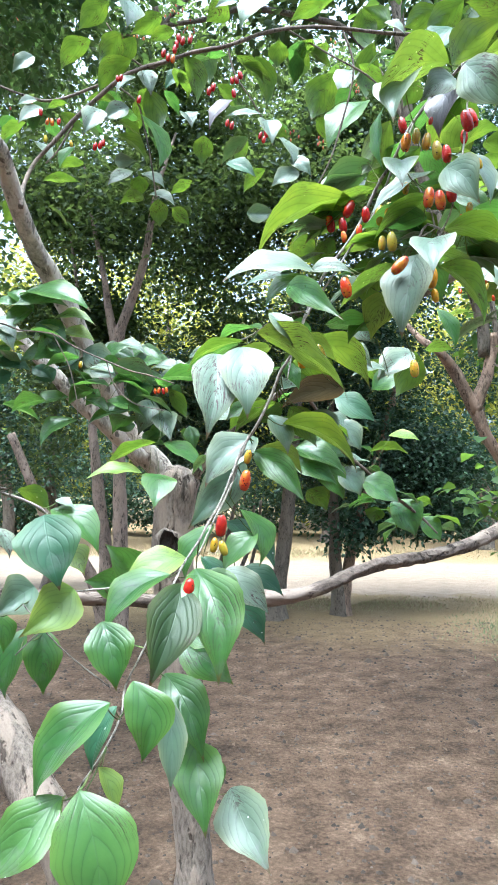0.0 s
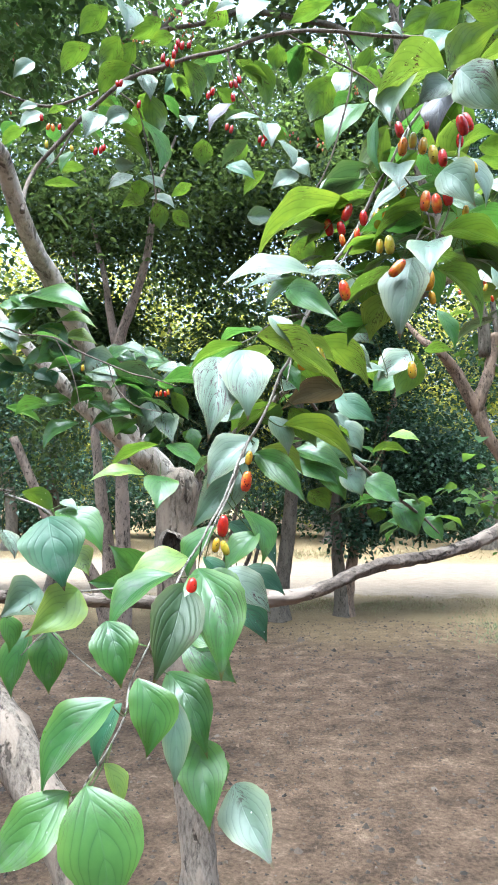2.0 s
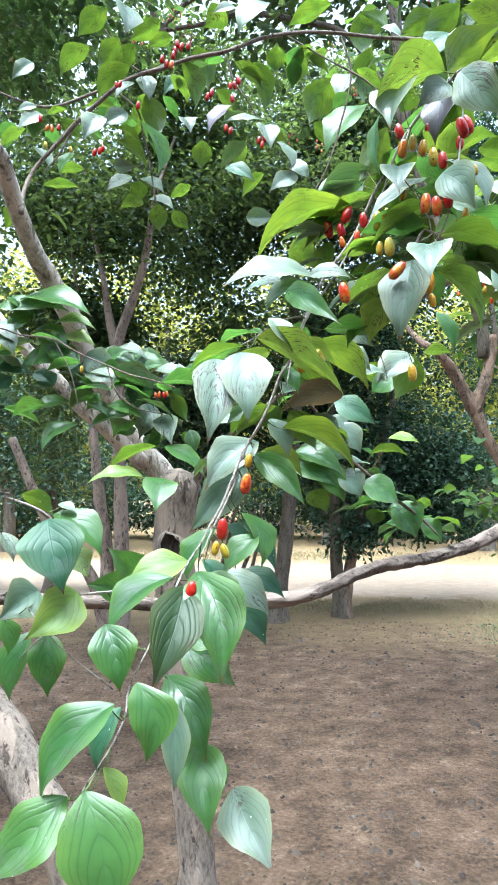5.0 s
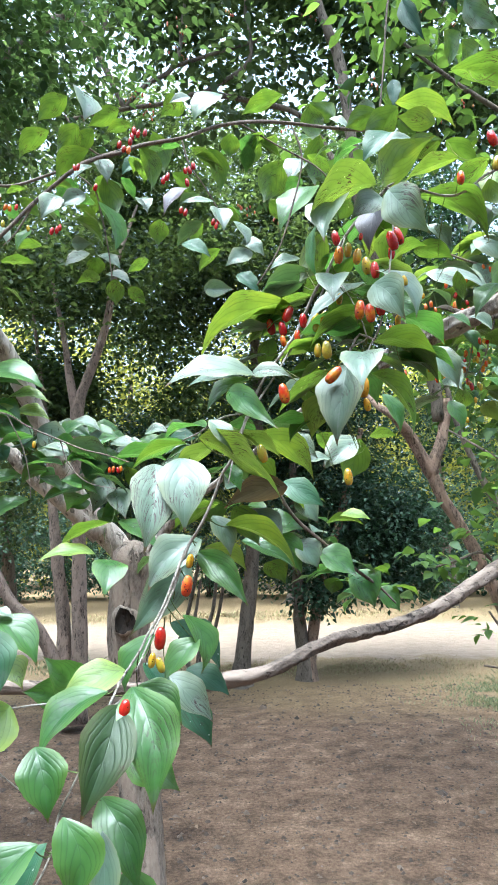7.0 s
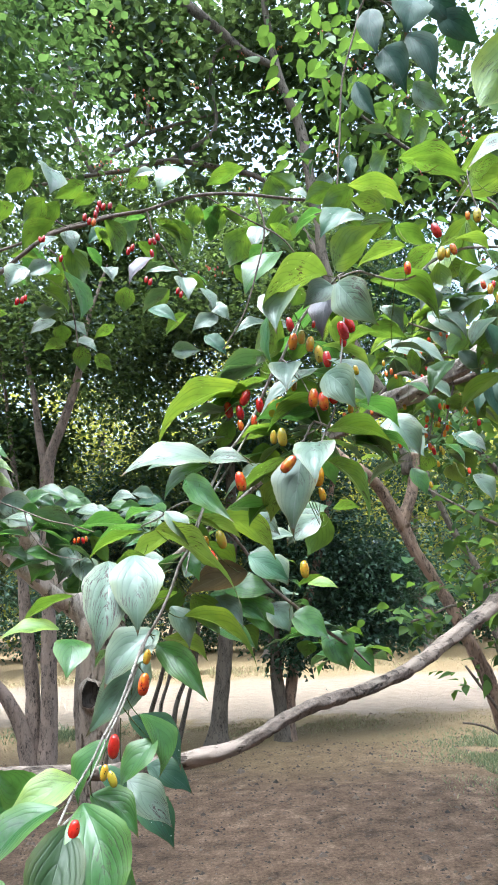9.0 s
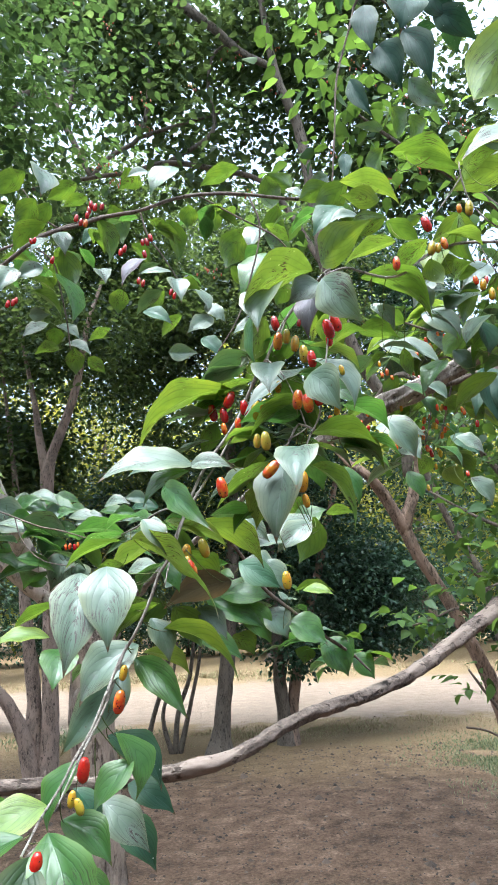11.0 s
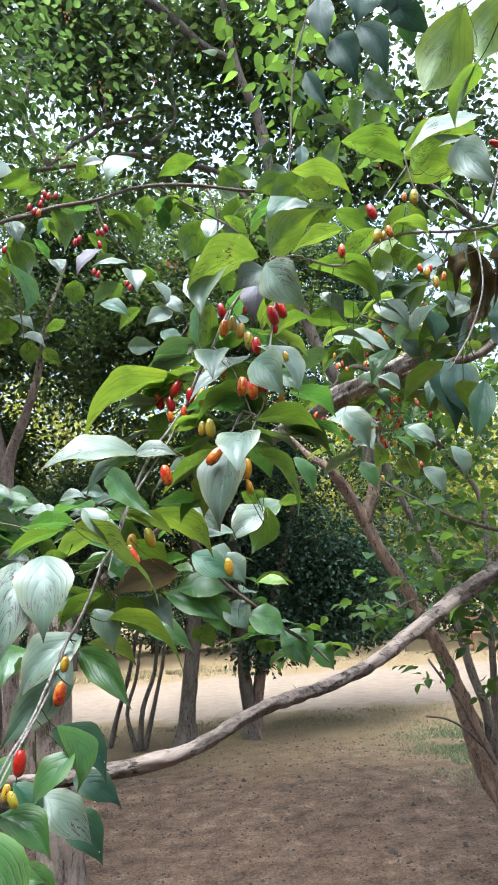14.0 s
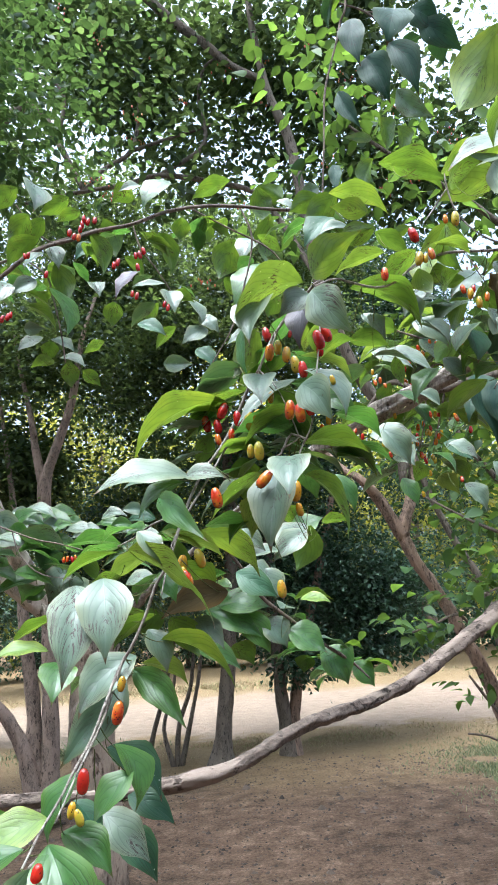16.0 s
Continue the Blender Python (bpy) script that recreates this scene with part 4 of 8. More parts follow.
far = tagged(new("far_woods", crown_mesh("far_woods", [(x, 29 + 2.5 * math.sin(x * 1.7), 5.0, 3.2, 2.2, 5.2) for x in range(-21, 25, 3)] + [(x, 32, 11 + 2.5 * math.sin(x), 2.5, 2.0, 3.0) for x in range(-22, 26, 4)], 60000, 0.34, [CROWN_FAR_SUNLIT], 11, clump=0.6, gaps=0.05)), "woods beyond the sandy lane, sunlight put in leaf colour", "woods", kind="stuff")


# ---- fruiting branches ----
ALONG = np.concatenate([[0, 0.01, 0.025, 0.05], np.linspace(0.085, 0.93, 20), [0.96, 0.985, 1.0]])
# half-width along a blade: rounded foot, widest below the middle, drawn-out tip
WIDE = np.interp(ALONG, [0, 0.02, 0.06, 0.12, 0.2, 0.3, 0.4, 0.5, 0.6, 0.7, 0.78, 0.85, 0.91, 0.96, 1.0], [0, 0.13, 0.32, 0.54, 0.77, 0.94, 1.0, 0.95, 0.82, 0.62, 0.42, 0.24, 0.12, 0.05, 0.0])
ACROSS = np.array([-1, -0.82, -0.55, -0.26, 0, 0.26, 0.55, 0.82, 1])
rng = random.Random(7)


def branch(label, bark=None):
    """A branch: its stems, leaves and berries hang on one empty."""
    br = {"ob": thing("fruiting_branch", label, "branch"), "points": [], "bark": bark or TWIG}
    return br


def stem(br, rows, mat=None, name="twig", label=""):
    rows = [(x, y, z, r * 0.82) for x, y, z, r in rows]
    line = smooth_line(rows, 0.012)
    if not br["points"]:
        br["ob"].location = line[0][:3]
    br["points"].extend(line.tolist())
    return part(name, tube(name, rows, [mat or br["bark"]], 8, 0.008, 0.32), br["ob"], label)


def nearest(br, p):
    pts = np.array(br["points"])
    d = np.linalg.norm(pts[:, :3] - np.array(p), axis=1)
    return pts[d.argmin()][:3], d.min()


def thin_tube(a, b, bend, r0, r1, n=5, sides=5):
    """Vertices and faces of a short bent stalk from a to b."""
    a, b, bend = (np.array(v, float) for v in (a, b, bend))
    verts, faces = [], []
    ax = b - a
    ax /= np.linalg.norm(ax) + 1e-9
    s = np.cross(ax, (0.31, 0.9, 0.3))
    s /= np.linalg.norm(s) + 1e-9
    o = np.cross(ax, s)
    for i in range(n):
        t = i / (n - 1)
        c = a + (b - a) * t + bend * 4 * t * (1 - t)
        r = r0 + (r1 - r0) * t
        for k in range(sides):
            g = 2 * math.pi * k / sides
            verts.append(c + (s * math.cos(g) + o * math.sin(g)) * r)
    for i in range(n - 1):
        for k in range(sides):
            k2 = (k + 1) % sides
            faces.append((i * sides + k, i * sides + k2, (i + 1) * sides + k2, (i + 1) * sides + k))
    return verts, faces


LEAF_LABELS = ("", "pale waxy leaf with the sky's sheen in its colour", "", "spotted yellow-green leaf", "dry brown leaf", "yellow-green leaf, yellowed or coloured as backlit", "dark green leaf", "purple-grey withered leaf", "leaf with a sooty grey bloom", "pale leaf with grey scars", "dark teal drooping leaf")


def leaf(br, base, tip, width, up, curl, tone, bow=None):
    """A pointed, arched and slightly folded blade from base to tip, with its stalk back to the nearest stem."""
    b, t, n = (np.array(v, float) for v in (base, tip, up))
    ax = t - b
    length = np.linalg.norm(ax)
    ax /= length
    n -= ax * (n @ ax)
    n /= np.linalg.norm(n)
    s = np.cross(ax, n)
    fold = rng.uniform(0.22, 0.65)
    sway = rng.uniform(-0.05, 0.05) if bow is None else bow
    twist = rng.uniform(-0.35, 0.35)
    ph = rng.uniform(0, 6)
    wave = rng.uniform(0.006, 0.02)
    if tone == 4 and bow is None:
        fold, twist, wave, sway = 1.6, rng.uniform(1.5, 3.0), 0.11, 0.16
    verts, uvs, faces = [], [], []
    for v, w in zip(ALONG, WIDE):
        mid = b + ax * length * v + n * length * curl * (4 * v * (1 - v)) ** 0.8 + s * length * sway * math.sin(math.pi * v)
        if v > 0.8:
            mid = mid - n * length * 0.25 * (v - 0.8) ** 1.3
        ang = twist * (v - 0.5)
        sv = s * math.cos(ang) + n * math.sin(ang)
        nv = n * math.cos(ang) - s * math.sin(ang)
        for u in ACROSS:
            half = width * 0.5 * w * (1 + 0.025 * math.sin(v * 19 + ph + u) + 0.012 * math.sin(v * 61 + ph * 3))
            lift = fold * abs(u) * half * 0.9 - 0.35 * half * u * u * fold
            ripple = wave * length * w * abs(u) ** 1.5 * math.sin(v * 15 + ph + (2 if u > 0 else 0))
            verts.append(mid + sv * half * u + nv * (lift + ripple))
            uvs.append((0.5 + 0.5 * u * max(w, 0.02), v))
    m = len(ACROSS)
    for i in range(len(ALONG) - 1):
        for k in range(m - 1):
            faces.append((i * m + k, i * m + k + 1, (i + 1) * m + k + 1, (i + 1) * m + k))
    foot, gap = nearest(br, base)
    blade = len(faces)
    bend = np.array([0, 0, -0.12 * gap]) - ax * 0.05 * gap
    if gap > 0.07:
        foot = b + (np.array(foot) - b) * (0.07 / gap)
    pv, pf = thin_tube(foot, b + ax * 0.004, bend, 0.00065, 0.0004)
    o = len(verts)
    verts += pv
    uvs += [(0.5, 0.0)] * len(pv)
    faces += [tuple(o + q for q in f) for f in pf]
    me = mesh_of("leaf", verts, faces, [LEAVES[tone], STALK], True, uvs)
    me.polygons.foreach_set("material_index", [0] * blade + [1] * (len(faces) - blade))
    rim = me.attributes.new("margin", "FLOAT", "POINT")
    rim.data.foreach_set("value", [abs(u) for _ in ALONG for u in ACROSS] + [0.0] * len(pv))
    return part("leaf", me, br["ob"], LEAF_LABELS[tone])


def berry_shape(mat):
    """An oblong fruit of unit length, a little waisted, with a dark eye at its lower end."""
    verts, faces = [], []
    rings, sides = 11, 14
    for i in range(rings):
        a = math.pi * i / (rings - 1)
        r = 0.262 * math.sin(a) ** 0.72 * (1 + 0.05 * math.cos(a))
        z = -0.5 * math.cos(a)
        if i == 0:
            z += 0.02
        for k in range(sides):
            g = 2 * math.pi * k / sides
            verts.append((r * math.cos(g), r * math.sin(g), z))
    for i in range(rings - 1):
        for k in range(sides):
            k2 = (k + 1) % sides
            faces.append((i * sides + k, i * sides + k2, (i + 1) * sides + k2, (i + 1) * sides + k))
    o = len(verts)
    n_skin = len(faces)
    for z, r in ((-0.53, 0.02), (-0.485, 0.05)):
        for k in range(6):
            verts.append((r * math.cos(k * 1.047), r * math.sin(k * 1.047), z))
    faces += [(o + k, o + (k + 1) % 6, o + 6 + (k + 1) % 6, o + 6 + k) for k in range(6)] + [tuple(o + k for k in range(5, -1, -1))]
    me = mesh_of("berry", verts, faces, [mat, TWIG_DARK])
    me.polygons.foreach_set("material_index", [0] * n_skin + [1] * (len(faces) - n_skin))
    return me


BERRIES = {id(m): berry_shape(m) for m in (RED, ORANGE, YELLOW, DEEP)}
BERRY_LABELS = {id(RED): "shiny ripe red berry", id(ORANGE): "orange half-ripe berry", id(YELLOW): "yellow unripe berry", id(DEEP): "dark overripe red berry"}


def berry(br, at, length, up, mat):
    """An oblong berry hanging by a thin stalk from the nearest stem."""
    up = Vector(up).normalized()
    ob = part("berry", BERRIES[id(mat)], br["ob"], BERRY_LABELS[id(mat)])
    turn = up.to_track_quat("Z", "Y").to_matrix().to_4x4()
    ob.matrix_basis = Matrix.Translation(at) @ turn @ Matrix.Rotation(rng.uniform(0, 6), 4, "Z") @ Matrix.Scale(length * 0.95, 4)
    top = Vector(at) + up * length * 0.46
    foot, gap = nearest(br, top + Vector((0, 0, 0.01)))
    f = Vector(foot)
    if gap > 0.075:
        f = top + (f - top) * (0.075 / gap)
    bend = Vector((0, 0, 0.22 * min(gap, 0.06)))
    pv, pf = thin_tube(f, top, bend, 0.0005, 0.0004, 6, 5)
    st = new("stalk", mesh_of("stalk", pv, pf, [STALK]))
    st.parent = ob
    st.matrix_parent_inverse = ob.matrix_basis.inverted() @ ob.matrix_parent_inverse.inverted()
    return ob


def fill(br, n, seed, size, spread, tones=(0, 0, 2, 2, 1), low=0.0):
    """More leaves in opposite pairs along the stems, set back a little."""
    r = random.Random(seed)
    pts = [p for p in br["points"] if p[2] > low]
    for _ in range(n):
        p = Vector(r.choice(pts)[:3])
        a = r.uniform(0, 2 * math.pi)
        for turn in (0, math.pi):
            way = Vector((math.cos(a + turn), abs(math.sin(a + turn)) * 0.6 + 0.2, r.uniform(-0.7, 0.1))).normalized()
            b = p + way * r.uniform(0.2, 1.0) * spread + Vector((0, 0.03, 0))
            s = size * r.uniform(0.7, 1.15)
            leaf(br, b, b + way * s, s * r.uniform(0.5, 0.62), (r.gauss(0, 0.35), r.gauss(0, 0.35), 1), 0.1, r.choice(tones))


main = branch("dogwood branch with glossy leaves and red and yellow berries")
stem(main, [(0.2019, 0.5111, 1.9167, 0.001), (0.1978, 0.5197, 1.9168, 0.0018), (0.1875, 0.5375, 1.9093, 0.0022), (0.1706, 0.5498, 1.894, 0.0022), (0.1565, 0.5558, 1.8761, 0.002), (0.1444, 0.5576, 1.8556, 0.002), (0.1345, 0.564, 1.8342, 0.0021), (0.1241, 0.5739, 1.8197, 0.0023), (0.114, 0.5806, 1.7981, 0.0021), (0.1033, 0.5876, 1.7758, 0.0021), (0.0852, 0.5809, 1.7462, 0.0021), (0.0702, 0.5783, 1.7259, 0.0021), (0.0555, 0.5698, 1.6997, 0.002), (0.0425, 0.562, 1.6691, 0.002), (0.0252, 0.5453, 1.6197, 0.002), (0.0148, 0.5462, 1.604, 0.002), (0.003, 0.5418, 1.5726, 0.0019), (-0.0103, 0.5428, 1.5454, 0.0019), (-0.0255, 0.5477, 1.5205, 0.0017), (-0.0434, 0.5137, 1.4723, 0.0015), (-0.0543, 0.4788, 1.451, 0.0014), (-0.0615, 0.4593, 1.4358, 0.0013), (-0.0731, 0.4422, 1.4177, 0.0013), (-0.0787, 0.4043, 1.4036, 0.0012)])
stem(main, [(-0.0708, 0.4352, 1.4029, 0.0012), (-0.0848, 0.4206, 1.3909, 0.001), (-0.0995, 0.3994, 1.3562, 0.001), (-0.1115, 0.3863, 1.3311, 0.0011), (-0.1106, 0.3642, 1.3159, 0.001), (-0.1193, 0.3578, 1.297, 0.001), (-0.13, 0.3594, 1.2795, 0.0011), (-0.14, 0.364, 1.2646, 0.001), (-0.1418, 0.3563, 1.2513, 0.0007)])
stem(main, [(0.1565, 0.5558, 1.8761, 0.0012), (0.1496, 0.5523, 1.8579, 0.0012), (0.1394, 0.5612, 1.8456, 0.0012), (0.1328, 0.5622, 1.8226, 0.0014), (0.1168, 0.5702, 1.7815, 0.0014), (0.0886, 0.5706, 1.739, 0.0014), (0.072, 0.5619, 1.7106, 0.0012), (0.0494, 0.5591, 1.6766, 0.0016), (0.0373, 0.5582, 1.6558, 0.0016), (0.0289, 0.5519, 1.634, 0.0012), (0.0196, 0.5303, 1.5902, 0.0008)])
stem(main, [(0.2022, 0.4975, 1.7501, 0.0011), (0.1928, 0.5032, 1.7417, 0.0015), (0.1733, 0.5011, 1.7329, 0.0015), (0.1554, 0.5032, 1.7412, 0.0015), (0.1419, 0.4956, 1.719, 0.0013), (0.134, 0.4937, 1.7144, 0.0007)])
stem(main, [(0.1345, 0.564, 1.8342, 0.0012), (0.1478, 0.5289, 1.8001, 0.001), (0.1575, 0.4971, 1.7502, 0.0009), (0.1627, 0.5029, 1.7374, 0.0011), (0.1424, 0.4974, 1.7235, 0.0011)])
stem(main, [(0.1978, 0.5197, 1.9168, 0.0012), (0.196, 0.4996, 1.8723, 0.0011), (0.1786, 0.4688, 1.7895, 0.0011), (0.1761, 0.4971, 1.7504, 0.0011), (0.1652, 0.4992, 1.7283, 0.0011), (0.1501, 0.4864, 1.697, 0.0007)])
stem(main, [(-0.0179, 0.5473, 1.5363, 0.0012), (-0.0292, 0.5431, 1.505, 0.0015), (-0.0381, 0.5191, 1.478, 0.0013), (-0.0506, 0.4713, 1.4505, 0.001), (-0.0614, 0.4333, 1.4235, 0.001)])
stem(main, [(0.0419, 0.5638, 1.6704, 0.0012), (0.0195, 0.592, 1.673, 0.0013), (0.0012, 0.6077, 1.6663, 0.0013), (-0.0093, 0.6143, 1.6591, 0.0013), (-0.0308, 0.6327, 1.6522, 0.0009)])
leaf(main, (-0.122, 0.29, 1.296), (-0.103, 0.27, 1.227), 0.051, (0.22, -0.92, 0.33), 0.12, 0, -0.05)
leaf(main, (-0.135, 0.3, 1.288), (-0.178, 0.282, 1.245), 0.037, (-0.16, -0.85, 0.51), 0.12, 0, -0.05)
leaf(main, (-0.135, 0.31, 1.285), (-0.143, 0.316, 1.243), 0.022, (-0.91, 0.34, 0.22), 0.12, 2)
leaf(main, (-0.109, 0.315, 1.34), (-0.152, 0.295, 1.285), 0.042, (-0.47, -0.65, 0.60), 0.12, 0, 0.06)
leaf(main, (-0.11, 0.345, 1.329), (-0.124, 0.333, 1.288), 0.026, (-0.61, -0.68, 0.41), 0.12, 6)
leaf(main, (-0.119, 0.33, 1.294), (-0.105, 0.322, 1.268), 0.018, (0.67, -0.52, 0.52), 0.12, 5)
leaf(main, (-0.097, 0.33, 1.35), (-0.089, 0.317, 1.301), 0.033, (0.14, -0.95, 0.28), 0.12, 0, -0.18)
leaf(main, (-0.077, 0.37, 1.326), (-0.073, 0.35, 1.269), 0.022, (0.09, -0.94, 0.34), 0.07, 1, -0.03)
leaf(main, (-0.087, 0.43, 1.329), (-0.052, 0.39, 1.274), 0.038, (-0.07, -0.83, 0.56), 0.12, 0, -0.07)
leaf(main, (-0.062, 0.42, 1.28), (-0.049, 0.37, 1.229), 0.040, (-0.02, -0.72, 0.70), 0.12, 0)
leaf(main, (-0.046, 0.43, 1.261), (-0.038, 0.425, 1.243), 0.014, (0.06, -0.95, 0.29), 0.12, 0)
leaf(main, (-0.032, 0.43, 1.239), (-0.002, 0.38, 1.199), 0.043, (-0.20, -0.68, 0.71), 0.12, 1, 0.03)
leaf(main, (-0.133, 0.4, 1.376), (-0.117, 0.379, 1.329), 0.037, (0.12, -0.89, 0.44), 0.12, 0)
leaf(main, (-0.071, 0.395, 1.406), (-0.089, 0.345, 1.34), 0.041, (0.21, -0.81, 0.55), 0.12, 8, -0.03)
leaf(main, (-0.083, 0.43, 1.409), (-0.134, 0.411, 1.361), 0.042, (-0.44, -0.57, 0.69), 0.12, 0, 0.12)
leaf(main, (-0.062, 0.41, 1.416), (-0.041, 0.36, 1.339), 0.046, (-0.04, -0.84, 0.54), 0.12, 0, -0.10)
leaf(main, (-0.043, 0.56, 1.4), (0.004, 0.544, 1.357), 0.038, (0.21, -0.82, 0.53), 0.12, 1)
leaf(main, (-0.026, 0.66, 1.389), (0.025, 0.645, 1.36), 0.035, (0.17, -0.72, 0.67), 0.12, 6)
leaf(main, (-0.097, 0.68, 1.301), (-0.032, 0.66, 1.257), 0.051, (-0.07, -0.94, 0.32), 0.12, 0)
leaf(main, (-0.061, 0.43, 1.399), (-0.066, 0.437, 1.354), 0.024, (-0.56, 0.81, 0.19), 0.12, 2)
leaf(main, (-0.084, 0.6, 1.324), (-0.043, 0.59, 1.318), 0.025, (-0.10, -0.79, 0.60), 0.12, 0)
leaf(main, (-0.05, 0.49, 1.447), (-0.075, 0.476, 1.397), 0.033, (-0.59, -0.65, 0.48), 0.12, 0, 0.10)
leaf(main, (-0.026, 0.53, 1.461), (-0.007, 0.516, 1.407), 0.034, (0.60, -0.69, 0.39), 0.12, 0, -0.20)
leaf(main, (-0.009, 0.52, 1.439), (-0.043, 0.507, 1.401), 0.031, (-0.36, -0.74, 0.57), 0.12, 0)
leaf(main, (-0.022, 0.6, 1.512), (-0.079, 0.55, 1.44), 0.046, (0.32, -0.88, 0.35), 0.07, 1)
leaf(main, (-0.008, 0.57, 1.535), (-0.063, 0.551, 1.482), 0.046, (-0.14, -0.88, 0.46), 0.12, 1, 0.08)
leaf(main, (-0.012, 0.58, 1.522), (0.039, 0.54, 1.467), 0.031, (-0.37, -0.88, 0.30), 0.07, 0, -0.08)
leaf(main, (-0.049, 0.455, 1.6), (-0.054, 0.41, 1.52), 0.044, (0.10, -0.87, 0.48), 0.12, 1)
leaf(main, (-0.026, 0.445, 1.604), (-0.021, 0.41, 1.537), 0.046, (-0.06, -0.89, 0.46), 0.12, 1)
leaf(main, (-0.041, 0.56, 1.615), (-0.045, 0.567, 1.569), 0.024, (-0.74, 0.65, 0.16), 0.12, 2)
leaf(main, (-0.024, 0.57, 1.638), (-0.084, 0.58, 1.613), 0.028, (-0.34, 0.26, 0.91), 0.07, 2, -0.10)
leaf(main, (-0.011, 0.52, 1.635), (0.069, 0.44, 1.559), 0.055, (0.76, 0.17, 0.63), 0.07, 3, 0.03)
leaf(main, (0, 0.5, 1.65), (0.023, 0.49, 1.615), 0.025, (0.30, -0.85, 0.44), 0.12, 1)
leaf(main, (0.017, 0.56, 1.615), (0.034, 0.551, 1.583), 0.022, (0.35, -0.84, 0.42), 0.12, 0)
leaf(main, (0.089, 0.6, 1.594), (0.016, 0.581, 1.569), 0.040, (0.02, -0.82, 0.57), 0.12, 4, 0.00)
leaf(main, (0.026, 0.58, 1.57), (0.056, 0.588, 1.527), 0.031, (0.03, 0.98, 0.20), 0.12, 2)
leaf(main, (0.004, 0.57, 1.56), (0.023, 0.558, 1.516), 0.029, (0.35, -0.85, 0.38), 0.12, 1)
leaf(main, (0.052, 0.6, 1.568), (0.082, 0.589, 1.534), 0.027, (0.22, -0.85, 0.47), 0.12, 1)
leaf(main, (0.017, 0.56, 1.549), (0.089, 0.52, 1.498), 0.048, (0.66, 0.31, 0.69), 0.12, 3, 0.08)
leaf(main, (0.013, 0.58, 1.574), (-0.034, 0.589, 1.541), 0.030, (-0.42, 0.53, 0.74), 0.12, 2)
leaf(main, (-0.018, 0.6, 1.492), (-0.059, 0.608, 1.458), 0.028, (-0.44, 0.60, 0.67), 0.12, 2)
leaf(main, (0.044, 0.75, 1.537), (0.111, 0.731, 1.503), 0.045, (0.20, -0.63, 0.75), 0.12, 0)
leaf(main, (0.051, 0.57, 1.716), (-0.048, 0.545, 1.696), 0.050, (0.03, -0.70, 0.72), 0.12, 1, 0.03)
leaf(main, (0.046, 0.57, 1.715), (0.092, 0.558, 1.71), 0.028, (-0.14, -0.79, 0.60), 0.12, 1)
leaf(main, (0.02, 0.53, 1.687), (0.063, 0.45, 1.631), 0.027, (-0.76, -0.59, 0.26), 0.07, 0, -0.04)
leaf(main, (0.046, 0.57, 1.71), (-0.003, 0.555, 1.67), 0.035, (-0.38, -0.62, 0.69), 0.12, 0, 0.03)
leaf(main, (0.097, 0.6, 1.811), (-0.014, 0.62, 1.739), 0.064, (-0.51, 0.19, 0.84), 0.12, 3, -0.13)
leaf(main, (0.13, 0.5, 1.804), (0.122, 0.466, 1.762), 0.034, (-0.20, -0.74, 0.64), 0.12, 1)
leaf(main, (0.175, 0.54, 1.813), (0.101, 0.519, 1.757), 0.030, (-0.33, -0.65, 0.68), 0.07, 1, 0.01)
leaf(main, (0.126, 0.56, 1.895), (0.119, 0.542, 1.815), 0.029, (-0.95, -0.27, 0.14), 0.07, 0, -0.03)
leaf(main, (0.185, 0.52, 1.919), (0.097, 0.46, 1.843), 0.065, (-0.71, 0.18, 0.68), 0.12, 3, -0.03)
leaf(main, (0.214, 0.6, 1.971), (0.29, 0.614, 2.046), 0.054, (-0.49, 0.79, 0.35), 0.12, 3, 0.01)
leaf(main, (0.136, 0.51, 1.891), (0.113, 0.463, 1.823), 0.050, (-0.47, -0.64, 0.60), 0.12, 1)
leaf(main, (0.162, 0.55, 1.918), (0.148, 0.566, 1.899), 0.025, (0.22, 0.82, 0.53), 0.12, 2)
leaf(main, (0.193, 0.55, 1.915), (0.177, 0.535, 1.846), 0.040, (-0.67, -0.68, 0.30), 0.12, 7, -0.05)
leaf(main, (0.193, 0.53, 1.91), (0.153, 0.516, 1.874), 0.032, (0.18, -0.97, 0.17), 0.12, 1)
leaf(main, (0.18, 0.46, 1.878), (0.211, 0.434, 1.818), 0.043, (-0.69, -0.73, -0.04), 0.12, 1)
leaf(main, (0.163, 0.47, 1.782), (0.184, 0.44, 1.734), 0.039, (-0.69, -0.71, 0.14), 0.12, 1, -0.10)
leaf(main, (0.167, 0.48, 1.801), (0.203, 0.464, 1.744), 0.037, (0.34, -0.83, 0.45), 0.12, 1, -0.20)
leaf(main, (0.193, 0.52, 1.825), (0.241, 0.527, 1.852), 0.029, (-0.50, 0.27, 0.82), 0.12, 2, 0.11)
leaf(main, (0.204, 0.58, 1.807), (0.246, 0.567, 1.777), 0.031, (-0.05, -0.94, 0.33), 0.12, 0)
leaf(main, (0.161, 0.47, 1.722), (0.227, 0.479, 1.713), 0.035, (0.07, 0.40, 0.92), 0.12, 2, 0.07)
leaf(main, (0.144, 0.45, 1.705), (0.132, 0.407, 1.659), 0.040, (-0.22, -0.68, 0.70), 0.12, 1)
leaf(main, (0.142, 0.5, 1.709), (0.122, 0.479, 1.621), 0.052, (-0.54, -0.78, 0.31), 0.12, 9, -0.04)
leaf(main, (0.165, 0.5, 1.698), (0.191, 0.455, 1.622), 0.044, (0.94, -0.01, 0.33), 0.12, 2, 0.08)
